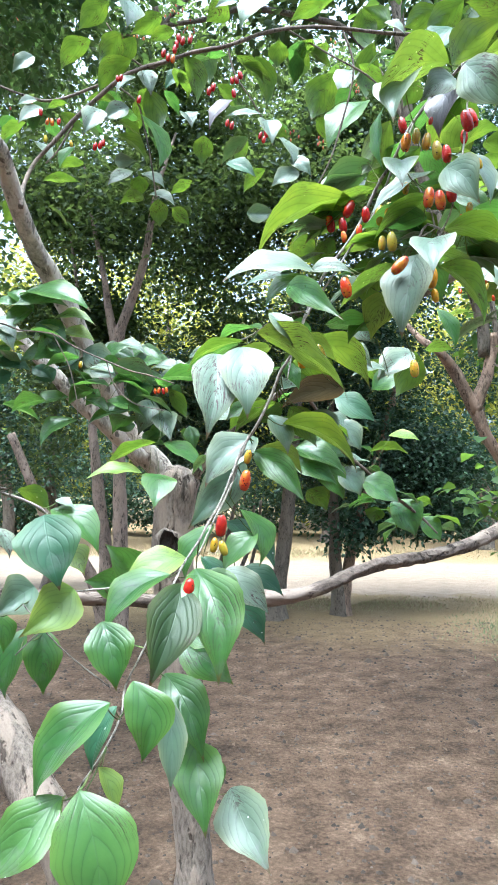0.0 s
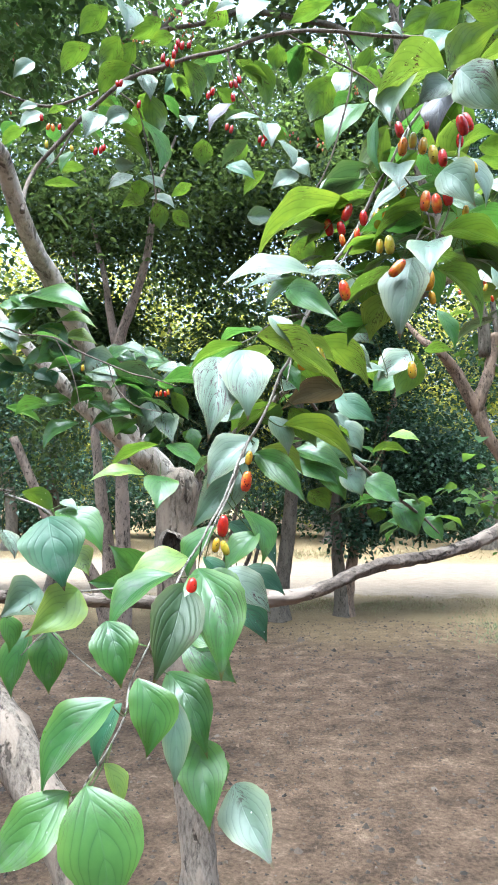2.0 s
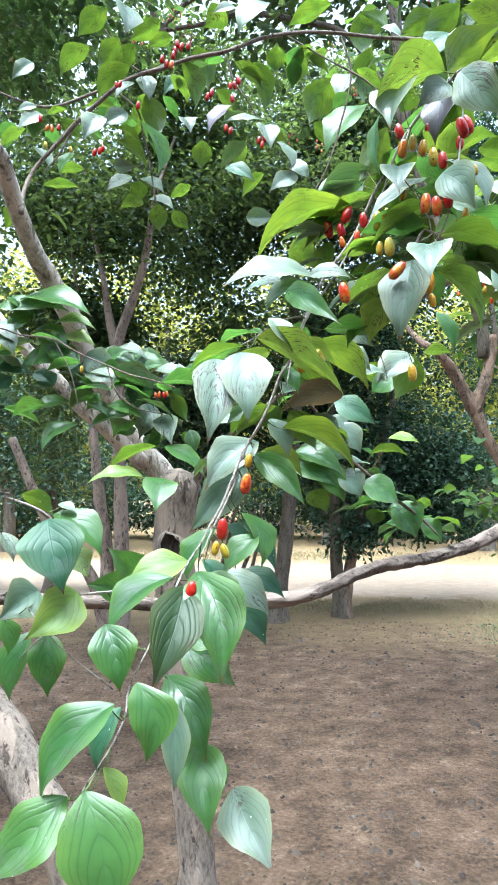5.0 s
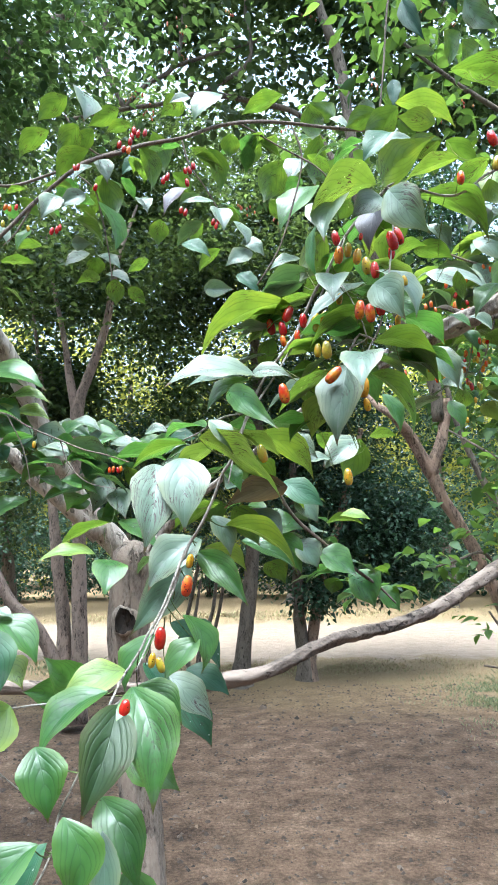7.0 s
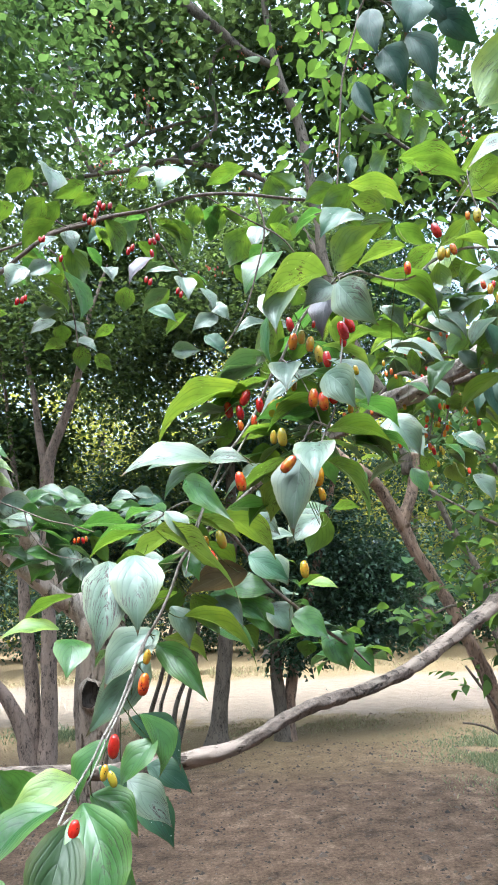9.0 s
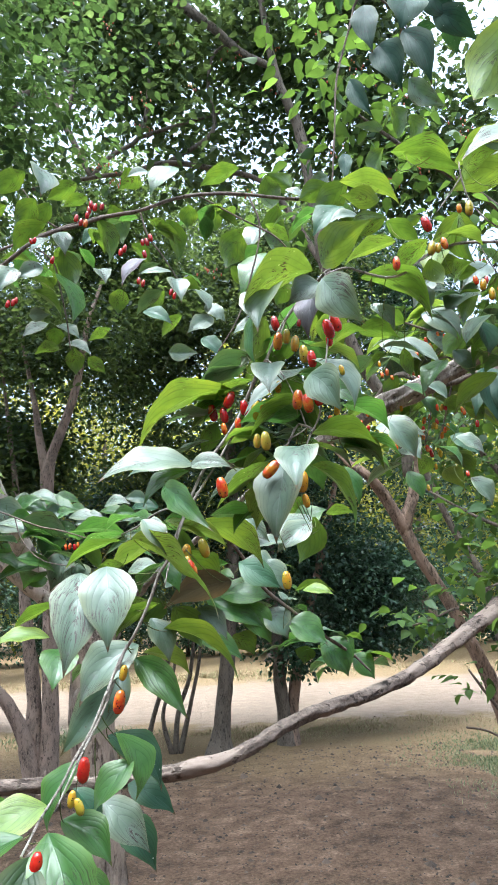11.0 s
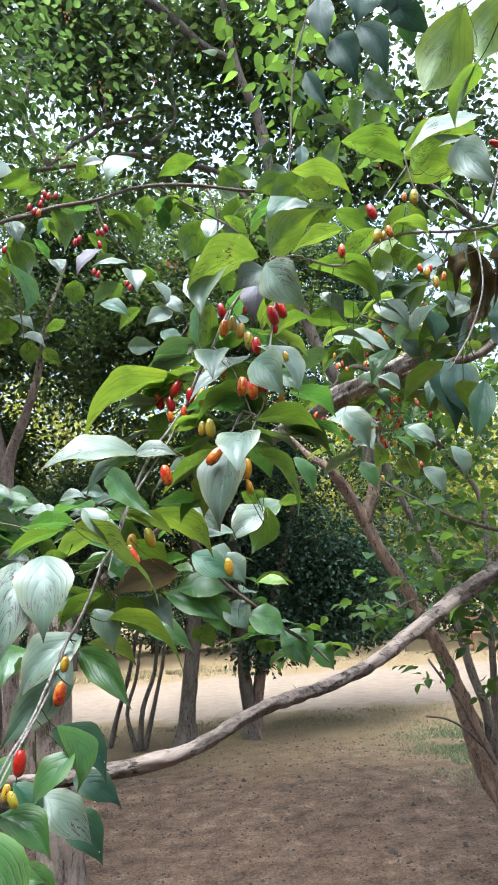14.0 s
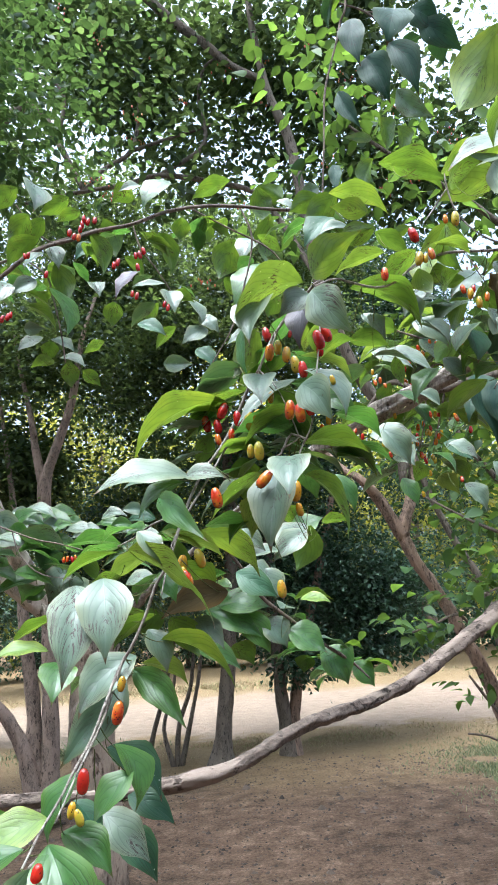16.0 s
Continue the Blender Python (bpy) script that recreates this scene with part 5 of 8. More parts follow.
leaf(main, (0.127, 0.52, 1.706), (0.071, 0.531, 1.663), 0.037, (-0.53, 0.33, 0.78), 0.12, 2, 0.15)
leaf(main, (0.087, 0.56, 1.744), (0.15, 0.569, 1.728), 0.034, (0.23, 0.12, 0.97), 0.12, 2, 0.07)
leaf(main, (0.113, 0.6, 1.743), (0.117, 0.619, 1.689), 0.039, (0.18, 0.92, 0.34), 0.12, 2)
leaf(main, (0.151, 0.62, 1.832), (0.198, 0.641, 1.796), 0.041, (0.05, 0.83, 0.55), 0.12, 2)
leaf(main, (0.14, 0.59, 1.898), (0.108, 0.601, 1.838), 0.035, (0.02, 0.98, 0.17), 0.12, 3)
leaf(main, (0.059, 0.7, 1.672), (0.139, 0.714, 1.614), 0.050, (0.39, 0.62, 0.68), 0.12, 3, 0.10)
leaf(main, (0.241, 0.88, 1.698), (0.214, 0.9, 1.629), 0.050, (0.24, 0.95, 0.18), 0.12, 2, 0.06)
leaf(main, (0.234, 0.88, 1.7), (0.177, 0.863, 1.651), 0.045, (-0.25, -0.79, 0.56), 0.12, 1)
leaf(main, (0.119, 0.8, 1.691), (0.157, 0.787, 1.653), 0.032, (0.01, -0.94, 0.33), 0.12, 1)
leaf(main, (0.177, 0.8, 1.654), (0.125, 0.787, 1.64), 0.031, (-0.08, -0.56, 0.82), 0.12, 1)
leaf(main, (0.124, 0.62, 1.681), (0.093, 0.609, 1.645), 0.028, (-0.51, -0.60, 0.62), 0.12, 0)
leaf(main, (-0.018, 0.6, 1.576), (-0.043, 0.592, 1.556), 0.019, (-0.01, -0.92, 0.39), 0.12, 0)
leaf(main, (0.152, 0.62, 1.863), (0.113, 0.629, 1.825), 0.029, (-0.42, 0.68, 0.60), 0.12, 2)
leaf(main, (0.182, 0.62, 1.884), (0.147, 0.628, 1.853), 0.028, (-0.01, 0.97, 0.26), 0.12, 2)
leaf(main, (0.233, 0.6, 1.948), (0.203, 0.589, 1.907), 0.030, (-0.40, -0.77, 0.50), 0.12, 1)
leaf(main, (0.185, 0.6, 1.823), (0.224, 0.621, 1.809), 0.031, (-0.17, 0.75, 0.64), 0.12, 2)
leaf(main, (-0.074, 0.47, 1.419), (-0.129, 0.455, 1.399), 0.036, (-0.05, -0.73, 0.68), 0.12, 5)
leaf(main, (0.082, 0.64, 1.782), (0.062, 0.647, 1.743), 0.024, (0.02, 0.99, 0.17), 0.12, 2)
leaf(main, (0.147, 0.63, 1.796), (0.101, 0.637, 1.781), 0.025, (-0.12, 0.71, 0.69), 0.12, 2)
leaf(main, (-0.043, 0.62, 1.445), (0.013, 0.601, 1.394), 0.045, (0.39, -0.63, 0.67), 0.12, 6, -0.10)
leaf(main, (-0.043, 0.68, 1.351), (0.004, 0.662, 1.302), 0.041, (0.25, -0.81, 0.54), 0.12, 6, -0.07)
leaf(main, (-0.068, 0.5, 1.4), (-0.024, 0.486, 1.367), 0.033, (0.23, -0.75, 0.62), 0.12, 0, -0.08)
leaf(main, (-0.066, 0.55, 1.413), (-0.04, 0.539, 1.378), 0.026, (0.51, -0.64, 0.58), 0.12, 6)
leaf(main, (-0.024, 0.6, 1.615), (-0.057, 0.605, 1.606), 0.018, (-0.14, 0.57, 0.81), 0.12, 2, -0.10)
leaf(main, (0.035, 0.62, 1.654), (0.042, 0.629, 1.593), 0.032, (0.45, 0.88, 0.18), 0.12, 2, -0.09)
leaf(main, (0.127, 0.8, 1.72), (0.161, 0.788, 1.688), 0.028, (-0.32, -0.95, 0.01), 0.12, 1)
leaf(main, (0.221, 0.82, 1.683), (0.167, 0.804, 1.639), 0.041, (-0.14, -0.86, 0.48), 0.12, 1)
leaf(main, (0.126, 0.95, 1.638), (0.191, 0.93, 1.594), 0.047, (-0.04, -0.93, 0.36), 0.12, 6)
leaf(main, (0.262, 0.9, 1.706), (0.311, 0.907, 1.706), 0.026, (-0.09, 0.60, 0.79), 0.12, 2)
leaf(main, (0.269, 1.2, 1.596), (0.329, 1.184, 1.586), 0.038, (-0.02, -0.59, 0.81), 0.12, 5)
leaf(main, (0.02, 0.6, 1.574), (-0.018, 0.609, 1.557), 0.026, (0.18, 0.98, 0.10), 0.12, 2)
berry(main, (0.1461, 0.5606, 1.8753), 0.0197, (-0.21, 0, 0.98), DEEP)
berry(main, (0.1452, 0.5432, 1.8465), 0.0216, (0.13, 0, 0.99), ORANGE)
berry(main, (0.1534, 0.5331, 1.848), 0.0182, (0.05, 0, 1), YELLOW)
berry(main, (0.1587, 0.5144, 1.8317), 0.0192, (0.14, 0, 0.99), YELLOW)
berry(main, (0.1638, 0.4961, 1.8128), 0.0205, (-0.1, 0, 0.99), YELLOW)
berry(main, (0.1684, 0.4814, 1.8016), 0.0189, (-0.08, 0, 1), RED)
berry(main, (0.1854, 0.473, 1.8299), 0.0223, (-0.26, 0, 0.96), RED)
berry(main, (0.1661, 0.5242, 1.8595), 0.0094, (0.14, 0, 0.99), RED)
berry(main, (0.1533, 0.4907, 1.7625), 0.0220, (0.1, 0, 1), ORANGE)
berry(main, (0.1618, 0.4824, 1.7562), 0.0210, (-0.12, 0, 0.99), ORANGE)
berry(main, (0.1716, 0.4786, 1.7616), 0.0202, (-0.07, 0, 1), RED)
berry(main, (0.1404, 0.5264, 1.7883), 0.0140, (0.16, 0, 0.99), YELLOW)
berry(main, (0.094, 0.5997, 1.7985), 0.0232, (0.42, -0.01, 0.91), RED)
berry(main, (0.0756, 0.6205, 1.7892), 0.0220, (-0.19, 0, 0.98), RED)
berry(main, (0.0874, 0.6023, 1.7805), 0.0198, (-0.19, 0, 0.98), RED)
berry(main, (0.108, 0.5739, 1.7808), 0.0191, (-0.05, 0, 1), RED)
berry(main, (0.1193, 0.5531, 1.7712), 0.0233, (-0.05, 0, 1), YELLOW)
berry(main, (0.1265, 0.5419, 1.7713), 0.0198, (0.13, 0, 0.99), YELLOW)
berry(main, (0.0861, 0.5863, 1.7604), 0.0143, (-0.21, 0, 0.98), ORANGE)
berry(main, (0.1005, 0.5724, 1.7618), 0.0149, (0.05, 0, 1), ORANGE)
berry(main, (0.1223, 0.5127, 1.7269), 0.0211, (-0.05, 0, 1), YELLOW)
berry(main, (0.115, 0.5248, 1.73), 0.0161, (0.05, 0, 1), YELLOW)
berry(main, (0.1213, 0.4769, 1.6903), 0.0220, (0.67, -0.01, 0.75), ORANGE)
berry(main, (0.0775, 0.5201, 1.6821), 0.0228, (-0.19, 0, 0.98), ORANGE)
berry(main, (0.1493, 0.4707, 1.6762), 0.0218, (0.11, 0, 0.99), YELLOW)
berry(main, (0.1502, 0.4642, 1.6577), 0.0139, (-0.18, 0, 0.98), YELLOW)
berry(main, (0.1928, 0.4629, 1.7829), 0.0113, (-0.2, 0, 0.98), YELLOW)
berry(main, (0.1911, 0.4867, 1.7506), 0.0131, (0.11, 0, 0.99), YELLOW)
berry(main, (0.1855, 0.4923, 1.7424), 0.0095, (-0.2, 0, 0.98), ORANGE)
berry(main, (0.1257, 0.4469, 1.5867), 0.0167, (-0.07, 0, 1), YELLOW)
berry(main, (0.0455, 0.4963, 1.6036), 0.0167, (-0.42, 0.01, 0.9), ORANGE)
berry(main, (0.0421, 0.5055, 1.6084), 0.0147, (-0.13, 0, 0.99), YELLOW)
berry(main, (-0.0423, 0.4441, 1.4487), 0.0201, (0.09, 0, 1), RED)
berry(main, (-0.0216, 0.5129, 1.4891), 0.0219, (0.17, 0, 0.99), ORANGE)
berry(main, (-0.0191, 0.5261, 1.5126), 0.0150, (0.19, 0, 0.98), YELLOW)
berry(main, (-0.0650, 0.3870, 1.4030), 0.0175, (0.17, 0, 0.99), RED)
berry(main, (-0.0394, 0.4034, 1.4329), 0.0132, (-0.34, 0, 0.94), YELLOW)
berry(main, (-0.0474, 0.4215, 1.4339), 0.0131, (0.17, 0, 0.99), YELLOW)


rear = branch("thin dogwood twig with drooping rounded green leaves", TWIG_DARK)
stem(rear, [(0.1223, 1.75, 1.8, 0.008), (0.1978, 1.85, 1.7345, 0.0067), (0.2723, 1.9, 1.629, 0.0069), (0.3674, 1.95, 1.5541, 0.0062), (0.4779, 2.05, 1.4758, 0.0064), (0.5869, 2.15, 1.4095, 0.0058), (0.6438, 2.15, 1.3527, 0.0038)])
leaf(rear, (0.103, 1.95, 1.6), (0.279, 1.926, 1.506), 0.090, (0.12, -0.89, 0.45), 0.15, 0)
leaf(rear, (0.138, 1.95, 1.614), (0.311, 1.929, 1.596), 0.106, (-0.03, -0.77, 0.63), 0.14, 0)
leaf(rear, (0.209, 1.95, 1.588), (0.294, 1.931, 1.461), 0.091, (0.09, -0.97, 0.2), 0.12, 0)
leaf(rear, (0.35, 1.95, 1.528), (0.465, 1.933, 1.455), 0.116, (0.22, -0.81, 0.54), 0.08, 0)
leaf(rear, (0.485, 2.15, 1.457), (0.566, 2.133, 1.34), 0.146, (0.3, -0.89, 0.34), 0.14, 0)
leaf(rear, (0.594, 2.2, 1.402), (0.668, 2.187, 1.322), 0.093, (0.28, -0.87, 0.4), 0.12, 0)
leaf(rear, (0.439, 2.15, 1.441), (0.425, 2.159, 1.383), 0.069, (0.05, 0.99, 0.14), 0.14, 2)
leaf(rear, (0.28, 1.95, 1.713), (0.348, 1.936, 1.615), 0.087, (0.17, -0.95, 0.26), 0.08, 1)
leaf(rear, (0.377, 1.95, 1.616), (0.505, 1.969, 1.609), 0.052, (-0.03, 0.5, 0.86), 0.13, 2)
leaf(rear, (0.352, 1.95, 1.901), (0.445, 1.971, 1.798), 0.088, (0.53, 0.61, 0.59), 0.14, 2)
leaf(rear, (0.182, 1.95, 1.495), (0.246, 1.963, 1.43), 0.100, (0.47, 0.65, 0.6), 0.09, 2)
leaf(rear, (0.315, 1.95, 1.686), (0.225, 1.939, 1.72), 0.082, (0.3, -0.8, 0.53), 0.10, 1)
leaf(rear, (0.387, 1.95, 1.812), (0.491, 1.936, 1.864), 0.097, (-0.37, -0.77, 0.52), 0.13, 0)
leaf(rear, (0.279, 1.95, 1.562), (0.347, 1.937, 1.475), 0.104, (0.28, -0.89, 0.35), 0.14, 1)

side = branch("dogwood twig with broad dew-green leaves at waist height")
stem(side, [(-0.94, 1.83, 1.62, 0.007), (-0.78, 1.25, 1.56, 0.005), (-0.6, 0.6, 1.5, 0.004), (-0.2651, 0.48, 1.4831, 0.0014), (-0.2443, 0.48, 1.4763, 0.0014), (-0.2234, 0.48, 1.4696, 0.0014), (-0.2018, 0.48, 1.4574, 0.0014), (-0.1914, 0.48, 1.4322, 0.0012), (-0.1851, 0.48, 1.3909, 0.0012), (-0.1561, 0.48, 1.3897, 0.0012), (-0.1289, 0.48, 1.3926, 0.001), (-0.1051, 0.48, 1.3981, 0.001)])
stem(side, [(-0.1851, 0.48, 1.3909, 0.001), (-0.1961, 0.48, 1.3614, 0.001), (-0.2124, 0.48, 1.3446, 0.0008), (-0.2255, 0.48, 1.3313, 0.0007)])
stem(side, [(-0.2203, 0.48, 1.3763, 0.0007), (-0.1852, 0.48, 1.3381, 0.0008), (-0.1404, 0.48, 1.3036, 0.0007)])
leaf(side, (-0.201, 0.47, 1.456), (-0.177, 0.44, 1.394), 0.057, (0.14, -0.87, 0.48), 0.12, 6, 0.02)
leaf(side, (-0.175, 0.48, 1.39), (-0.207, 0.43, 1.357), 0.043, (0.58, -0.67, 0.46), 0.12, 5)
leaf(side, (-0.19, 0.53, 1.424), (-0.171, 0.504, 1.399), 0.027, (-0.11, -0.73, 0.68), 0.12, 5)
leaf(side, (-0.209, 0.52, 1.46), (-0.158, 0.504, 1.419), 0.039, (0.32, -0.68, 0.66), 0.12, 0, -0.10)
leaf(side, (-0.242, 0.52, 1.479), (-0.211, 0.526, 1.457), 0.020, (-0.00, 0.97, 0.26), 0.12, 2, 0.12)
leaf(side, (-0.205, 0.52, 1.469), (-0.185, 0.515, 1.461), 0.013, (0.18, -0.56, 0.81), 0.12, 1)
leaf(side, (-0.222, 0.52, 1.386), (-0.246, 0.478, 1.364), 0.042, (0.66, -0.61, 0.44), 0.12, 1)
leaf(side, (-0.21, 0.51, 1.349), (-0.204, 0.495, 1.292), 0.035, (0.26, -0.93, 0.27), 0.12, 0)
leaf(side, (-0.232, 0.53, 1.345), (-0.245, 0.513, 1.283), 0.038, (-0.38, -0.87, 0.32), 0.12, 0)
leaf(side, (-0.249, 0.5, 1.365), (-0.24, 0.491, 1.33), 0.022, (0.67, -0.66, 0.34), 0.12, 0)
leaf(side, (-0.149, 0.58, 1.378), (-0.183, 0.55, 1.388), 0.033, (0.66, -0.75, 0.02), 0.12, 0)
leaf(side, (-0.261, 0.52, 1.442), (-0.244, 0.512, 1.414), 0.020, (0.64, -0.55, 0.54), 0.12, 1)
leaf(side, (-0.126, 0.52, 1.397), (-0.149, 0.485, 1.43), 0.035, (0.67, -0.69, -0.27), 0.12, 0)

middle = branch("leafy dogwood twigs in front of the forked trunk", TWIG_DARK)
stem(middle, [(-0.78, 1.86, 1.72, 0.0036), (-0.6429, 1.48, 1.8719, 0.0028), (-0.5599, 1.48, 1.8728, 0.0025), (-0.4858, 1.48, 1.8641, 0.0022), (-0.4294, 1.48, 1.8317, 0.0022), (-0.3548, 1.48, 1.7996, 0.0022), (-0.2989, 1.48, 1.7767, 0.0022), (-0.2433, 1.48, 1.7632, 0.0022), (-0.1877, 1.48, 1.7451, 0.0017)])
stem(middle, [(-0.4858, 1.48, 1.8641, 0.0017), (-0.4467, 1.48, 1.7894, 0.0017), (-0.4262, 1.48, 1.715, 0.0014), (-0.4201, 1.48, 1.6595, 0.0011)])
stem(middle, [(-0.3548, 1.48, 1.7996, 0.0017), (-0.3351, 1.48, 1.7437, 0.0017), (-0.2881, 1.48, 1.6976, 0.0014), (-0.2142, 1.48, 1.6797, 0.0011)])
leaf(middle, (-0.611, 1.6, 1.996), (-0.411, 1.552, 1.945), 0.120, (0.05, -0.63, 0.78), 0.12, 0, -0.03)
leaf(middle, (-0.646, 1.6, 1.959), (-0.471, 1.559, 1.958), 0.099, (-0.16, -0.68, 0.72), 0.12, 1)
leaf(middle, (-0.522, 1.6, 1.931), (-0.403, 1.572, 1.913), 0.059, (-0.03, -0.63, 0.77), 0.12, 5, -0.05)
leaf(middle, (-0.564, 1.6, 1.923), (-0.472, 1.574, 1.858), 0.067, (0.18, -0.80, 0.57), 0.12, 0)
leaf(middle, (-0.664, 1.6, 1.862), (-0.591, 1.611, 1.866), 0.037, (-0.12, 0.45, 0.89), 0.12, 3)
leaf(middle, (-0.533, 1.6, 1.876), (-0.456, 1.573, 1.785), 0.071, (0.30, -0.82, 0.49), 0.12, 0, -0.09)
leaf(middle, (-0.52, 1.62, 1.85), (-0.605, 1.596, 1.817), 0.055, (0.08, -0.89, 0.44), 0.12, 0)
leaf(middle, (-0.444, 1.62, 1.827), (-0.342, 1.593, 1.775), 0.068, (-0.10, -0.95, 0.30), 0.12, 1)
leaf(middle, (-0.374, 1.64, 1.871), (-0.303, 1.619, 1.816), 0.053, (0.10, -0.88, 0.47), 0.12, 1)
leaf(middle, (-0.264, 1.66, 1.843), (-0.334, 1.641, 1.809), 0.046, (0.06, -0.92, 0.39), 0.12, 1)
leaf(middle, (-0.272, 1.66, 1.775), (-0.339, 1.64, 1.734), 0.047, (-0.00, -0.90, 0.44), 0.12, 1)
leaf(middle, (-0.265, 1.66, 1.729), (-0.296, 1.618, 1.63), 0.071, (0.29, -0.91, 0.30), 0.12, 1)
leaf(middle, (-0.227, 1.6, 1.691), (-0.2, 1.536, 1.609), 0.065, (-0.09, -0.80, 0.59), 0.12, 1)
leaf(middle, (-0.31, 1.62, 1.697), (-0.428, 1.587, 1.648), 0.070, (-0.17, -0.59, 0.79), 0.12, 0)
leaf(middle, (-0.48, 1.62, 1.73), (-0.579, 1.592, 1.693), 0.063, (-0.09, -0.66, 0.74), 0.12, 0)
leaf(middle, (-0.447, 1.58, 1.665), (-0.531, 1.551, 1.589), 0.068, (-0.28, -0.75, 0.60), 0.12, 0, 0.20)
leaf(middle, (-0.438, 1.62, 1.724), (-0.365, 1.6, 1.681), 0.050, (0.30, -0.56, 0.77), 0.12, 0)
leaf(middle, (-0.22, 1.4, 1.595), (-0.34, 1.419, 1.538), 0.060, (-0.36, 0.33, 0.87), 0.07, 2, -0.04)
leaf(middle, (-0.251, 1.4, 1.525), (-0.376, 1.367, 1.508), 0.060, (0.01, -0.48, 0.87), 0.12, 5)
leaf(middle, (-0.18, 1.1, 1.513), (-0.175, 1.024, 1.451), 0.064, (0.14, -0.62, 0.77), 0.12, 0)
leaf(middle, (-0.22, 1.55, 1.607), (-0.115, 1.518, 1.53), 0.078, (0.39, -0.53, 0.75), 0.12, 0)
leaf(middle, (-0.224, 1.68, 1.667), (-0.282, 1.661, 1.619), 0.045, (0.11, -0.96, 0.25), 0.12, 0)
leaf(middle, (-0.261, 1.66, 1.821), (-0.17, 1.637, 1.793), 0.057, (0.08, -0.63, 0.77), 0.12, 1)
leaf(middle, (-0.266, 1.66, 1.79), (-0.362, 1.635, 1.767), 0.058, (-0.03, -0.60, 0.80), 0.12, 1)
leaf(middle, (-0.214, 1.6, 1.75), (-0.168, 1.613, 1.675), 0.046, (0.29, 0.89, 0.34), 0.12, 2)
leaf(middle, (-0.659, 1.58, 1.932), (-0.601, 1.561, 1.869), 0.051, (0.20, -0.87, 0.45), 0.12, 1)
leaf(middle, (-0.478, 1.62, 1.784), (-0.432, 1.601, 1.716), 0.049, (0.49, -0.69, 0.53), 0.12, 1)
leaf(middle, (-0.537, 1.7, 1.818), (-0.593, 1.683, 1.788), 0.044, (0.35, -0.93, -0.13), 0.12, 6)
leaf(middle, (-0.396, 1.62, 1.827), (-0.316, 1.598, 1.865), 0.053, (-0.43, -0.78, 0.45), 0.12, 0)
leaf(middle, (-0.573, 1.6, 1.964), (-0.643, 1.575, 1.897), 0.058, (-0.05, -0.92, 0.40), 0.12, 0)
leaf(middle, (-0.502, 1.62, 1.902), (-0.407, 1.597, 1.875), 0.061, (0.03, -0.71, 0.71), 0.12, 5)
leaf(middle, (-0.57, 1.6, 1.881), (-0.492, 1.58, 1.907), 0.051, (-0.34, -0.88, 0.34), 0.12, 5)
leaf(middle, (-0.41, 1.66, 1.758), (-0.443, 1.645, 1.71), 0.036, (0.36, -0.93, 0.05), 0.12, 0)
leaf(middle, (-0.313, 1.68, 1.666), (-0.363, 1.666, 1.649), 0.032, (0.17, -0.94, 0.29), 0.12, 0)
leaf(middle, (-0.161, 1.6, 1.654), (-0.144, 1.583, 1.587), 0.041, (0.04, -0.97, 0.25), 0.12, 0)
leaf(middle, (-0.64, 1.64, 1.798), (-0.692, 1.624, 1.765), 0.040, (0.37, -0.92, -0.14), 0.12, 6)
leaf(middle, (-0.645, 1.62, 2.012), (-0.567, 1.597, 1.945), 0.061, (0.35, -0.68, 0.64), 0.12, 0)
leaf(middle, (-0.623, 1.6, 1.983), (-0.529, 1.578, 1.958), 0.058, (0.00, -0.75, 0.66), 0.12, 1, -0.05)
leaf(middle, (-0.658, 1.58, 1.917), (-0.607, 1.559, 1.838), 0.056, (0.26, -0.88, 0.40), 0.12, 1)
leaf(middle, (-0.561, 1.6, 1.912), (-0.483, 1.579, 1.86), 0.056, (0.22, -0.75, 0.63), 0.12, 0)
leaf(middle, (-0.521, 1.62, 1.875), (-0.554, 1.541, 1.813), 0.069, (0.75, -0.57, 0.33), 0.12, 0)
leaf(middle, (-0.539, 1.6, 1.873), (-0.446, 1.57, 1.778), 0.079, (0.31, -0.78, 0.55), 0.12, 0, -0.08)
leaf(middle, (-0.445, 1.62, 1.853), (-0.341, 1.59, 1.792), 0.075, (-0.24, -0.97, 0.06), 0.12, 1)
leaf(middle, (-0.393, 1.64, 1.862), (-0.302, 1.618, 1.83), 0.057, (-0.00, -0.83, 0.56), 0.12, 0)
leaf(middle, (-0.371, 1.66, 1.878), (-0.28, 1.638, 1.85), 0.057, (0.09, -0.63, 0.78), 0.12, 1, -0.05)
leaf(middle, (-0.683, 1.66, 1.836), (-0.583, 1.636, 1.802), 0.063, (0.00, -0.81, 0.58), 0.12, 6)
leaf(middle, (-0.597, 1.68, 1.817), (-0.536, 1.664, 1.782), 0.042, (-0.01, -0.92, 0.40), 0.12, 6)
leaf(middle, (-0.483, 1.66, 1.776), (-0.415, 1.642, 1.743), 0.045, (-0.15, -0.97, 0.21), 0.12, 6)
leaf(middle, (-0.316, 1.66, 1.796), (-0.221, 1.636, 1.758), 0.061, (0.17, -0.59, 0.79), 0.12, 0, -0.04)
leaf(middle, (-0.224, 1.66, 1.824), (-0.162, 1.645, 1.814), 0.037, (-0.08, -0.77, 0.63), 0.12, 1)
leaf(middle, (-0.316, 1.66, 1.816), (-0.238, 1.64, 1.836), 0.048, (-0.33, -0.78, 0.52), 0.12, 0)
leaf(middle, (-0.448, 1.62, 1.952), (-0.506, 1.604, 1.94), 0.037, (0.09, -0.78, 0.62), 0.12, 5)
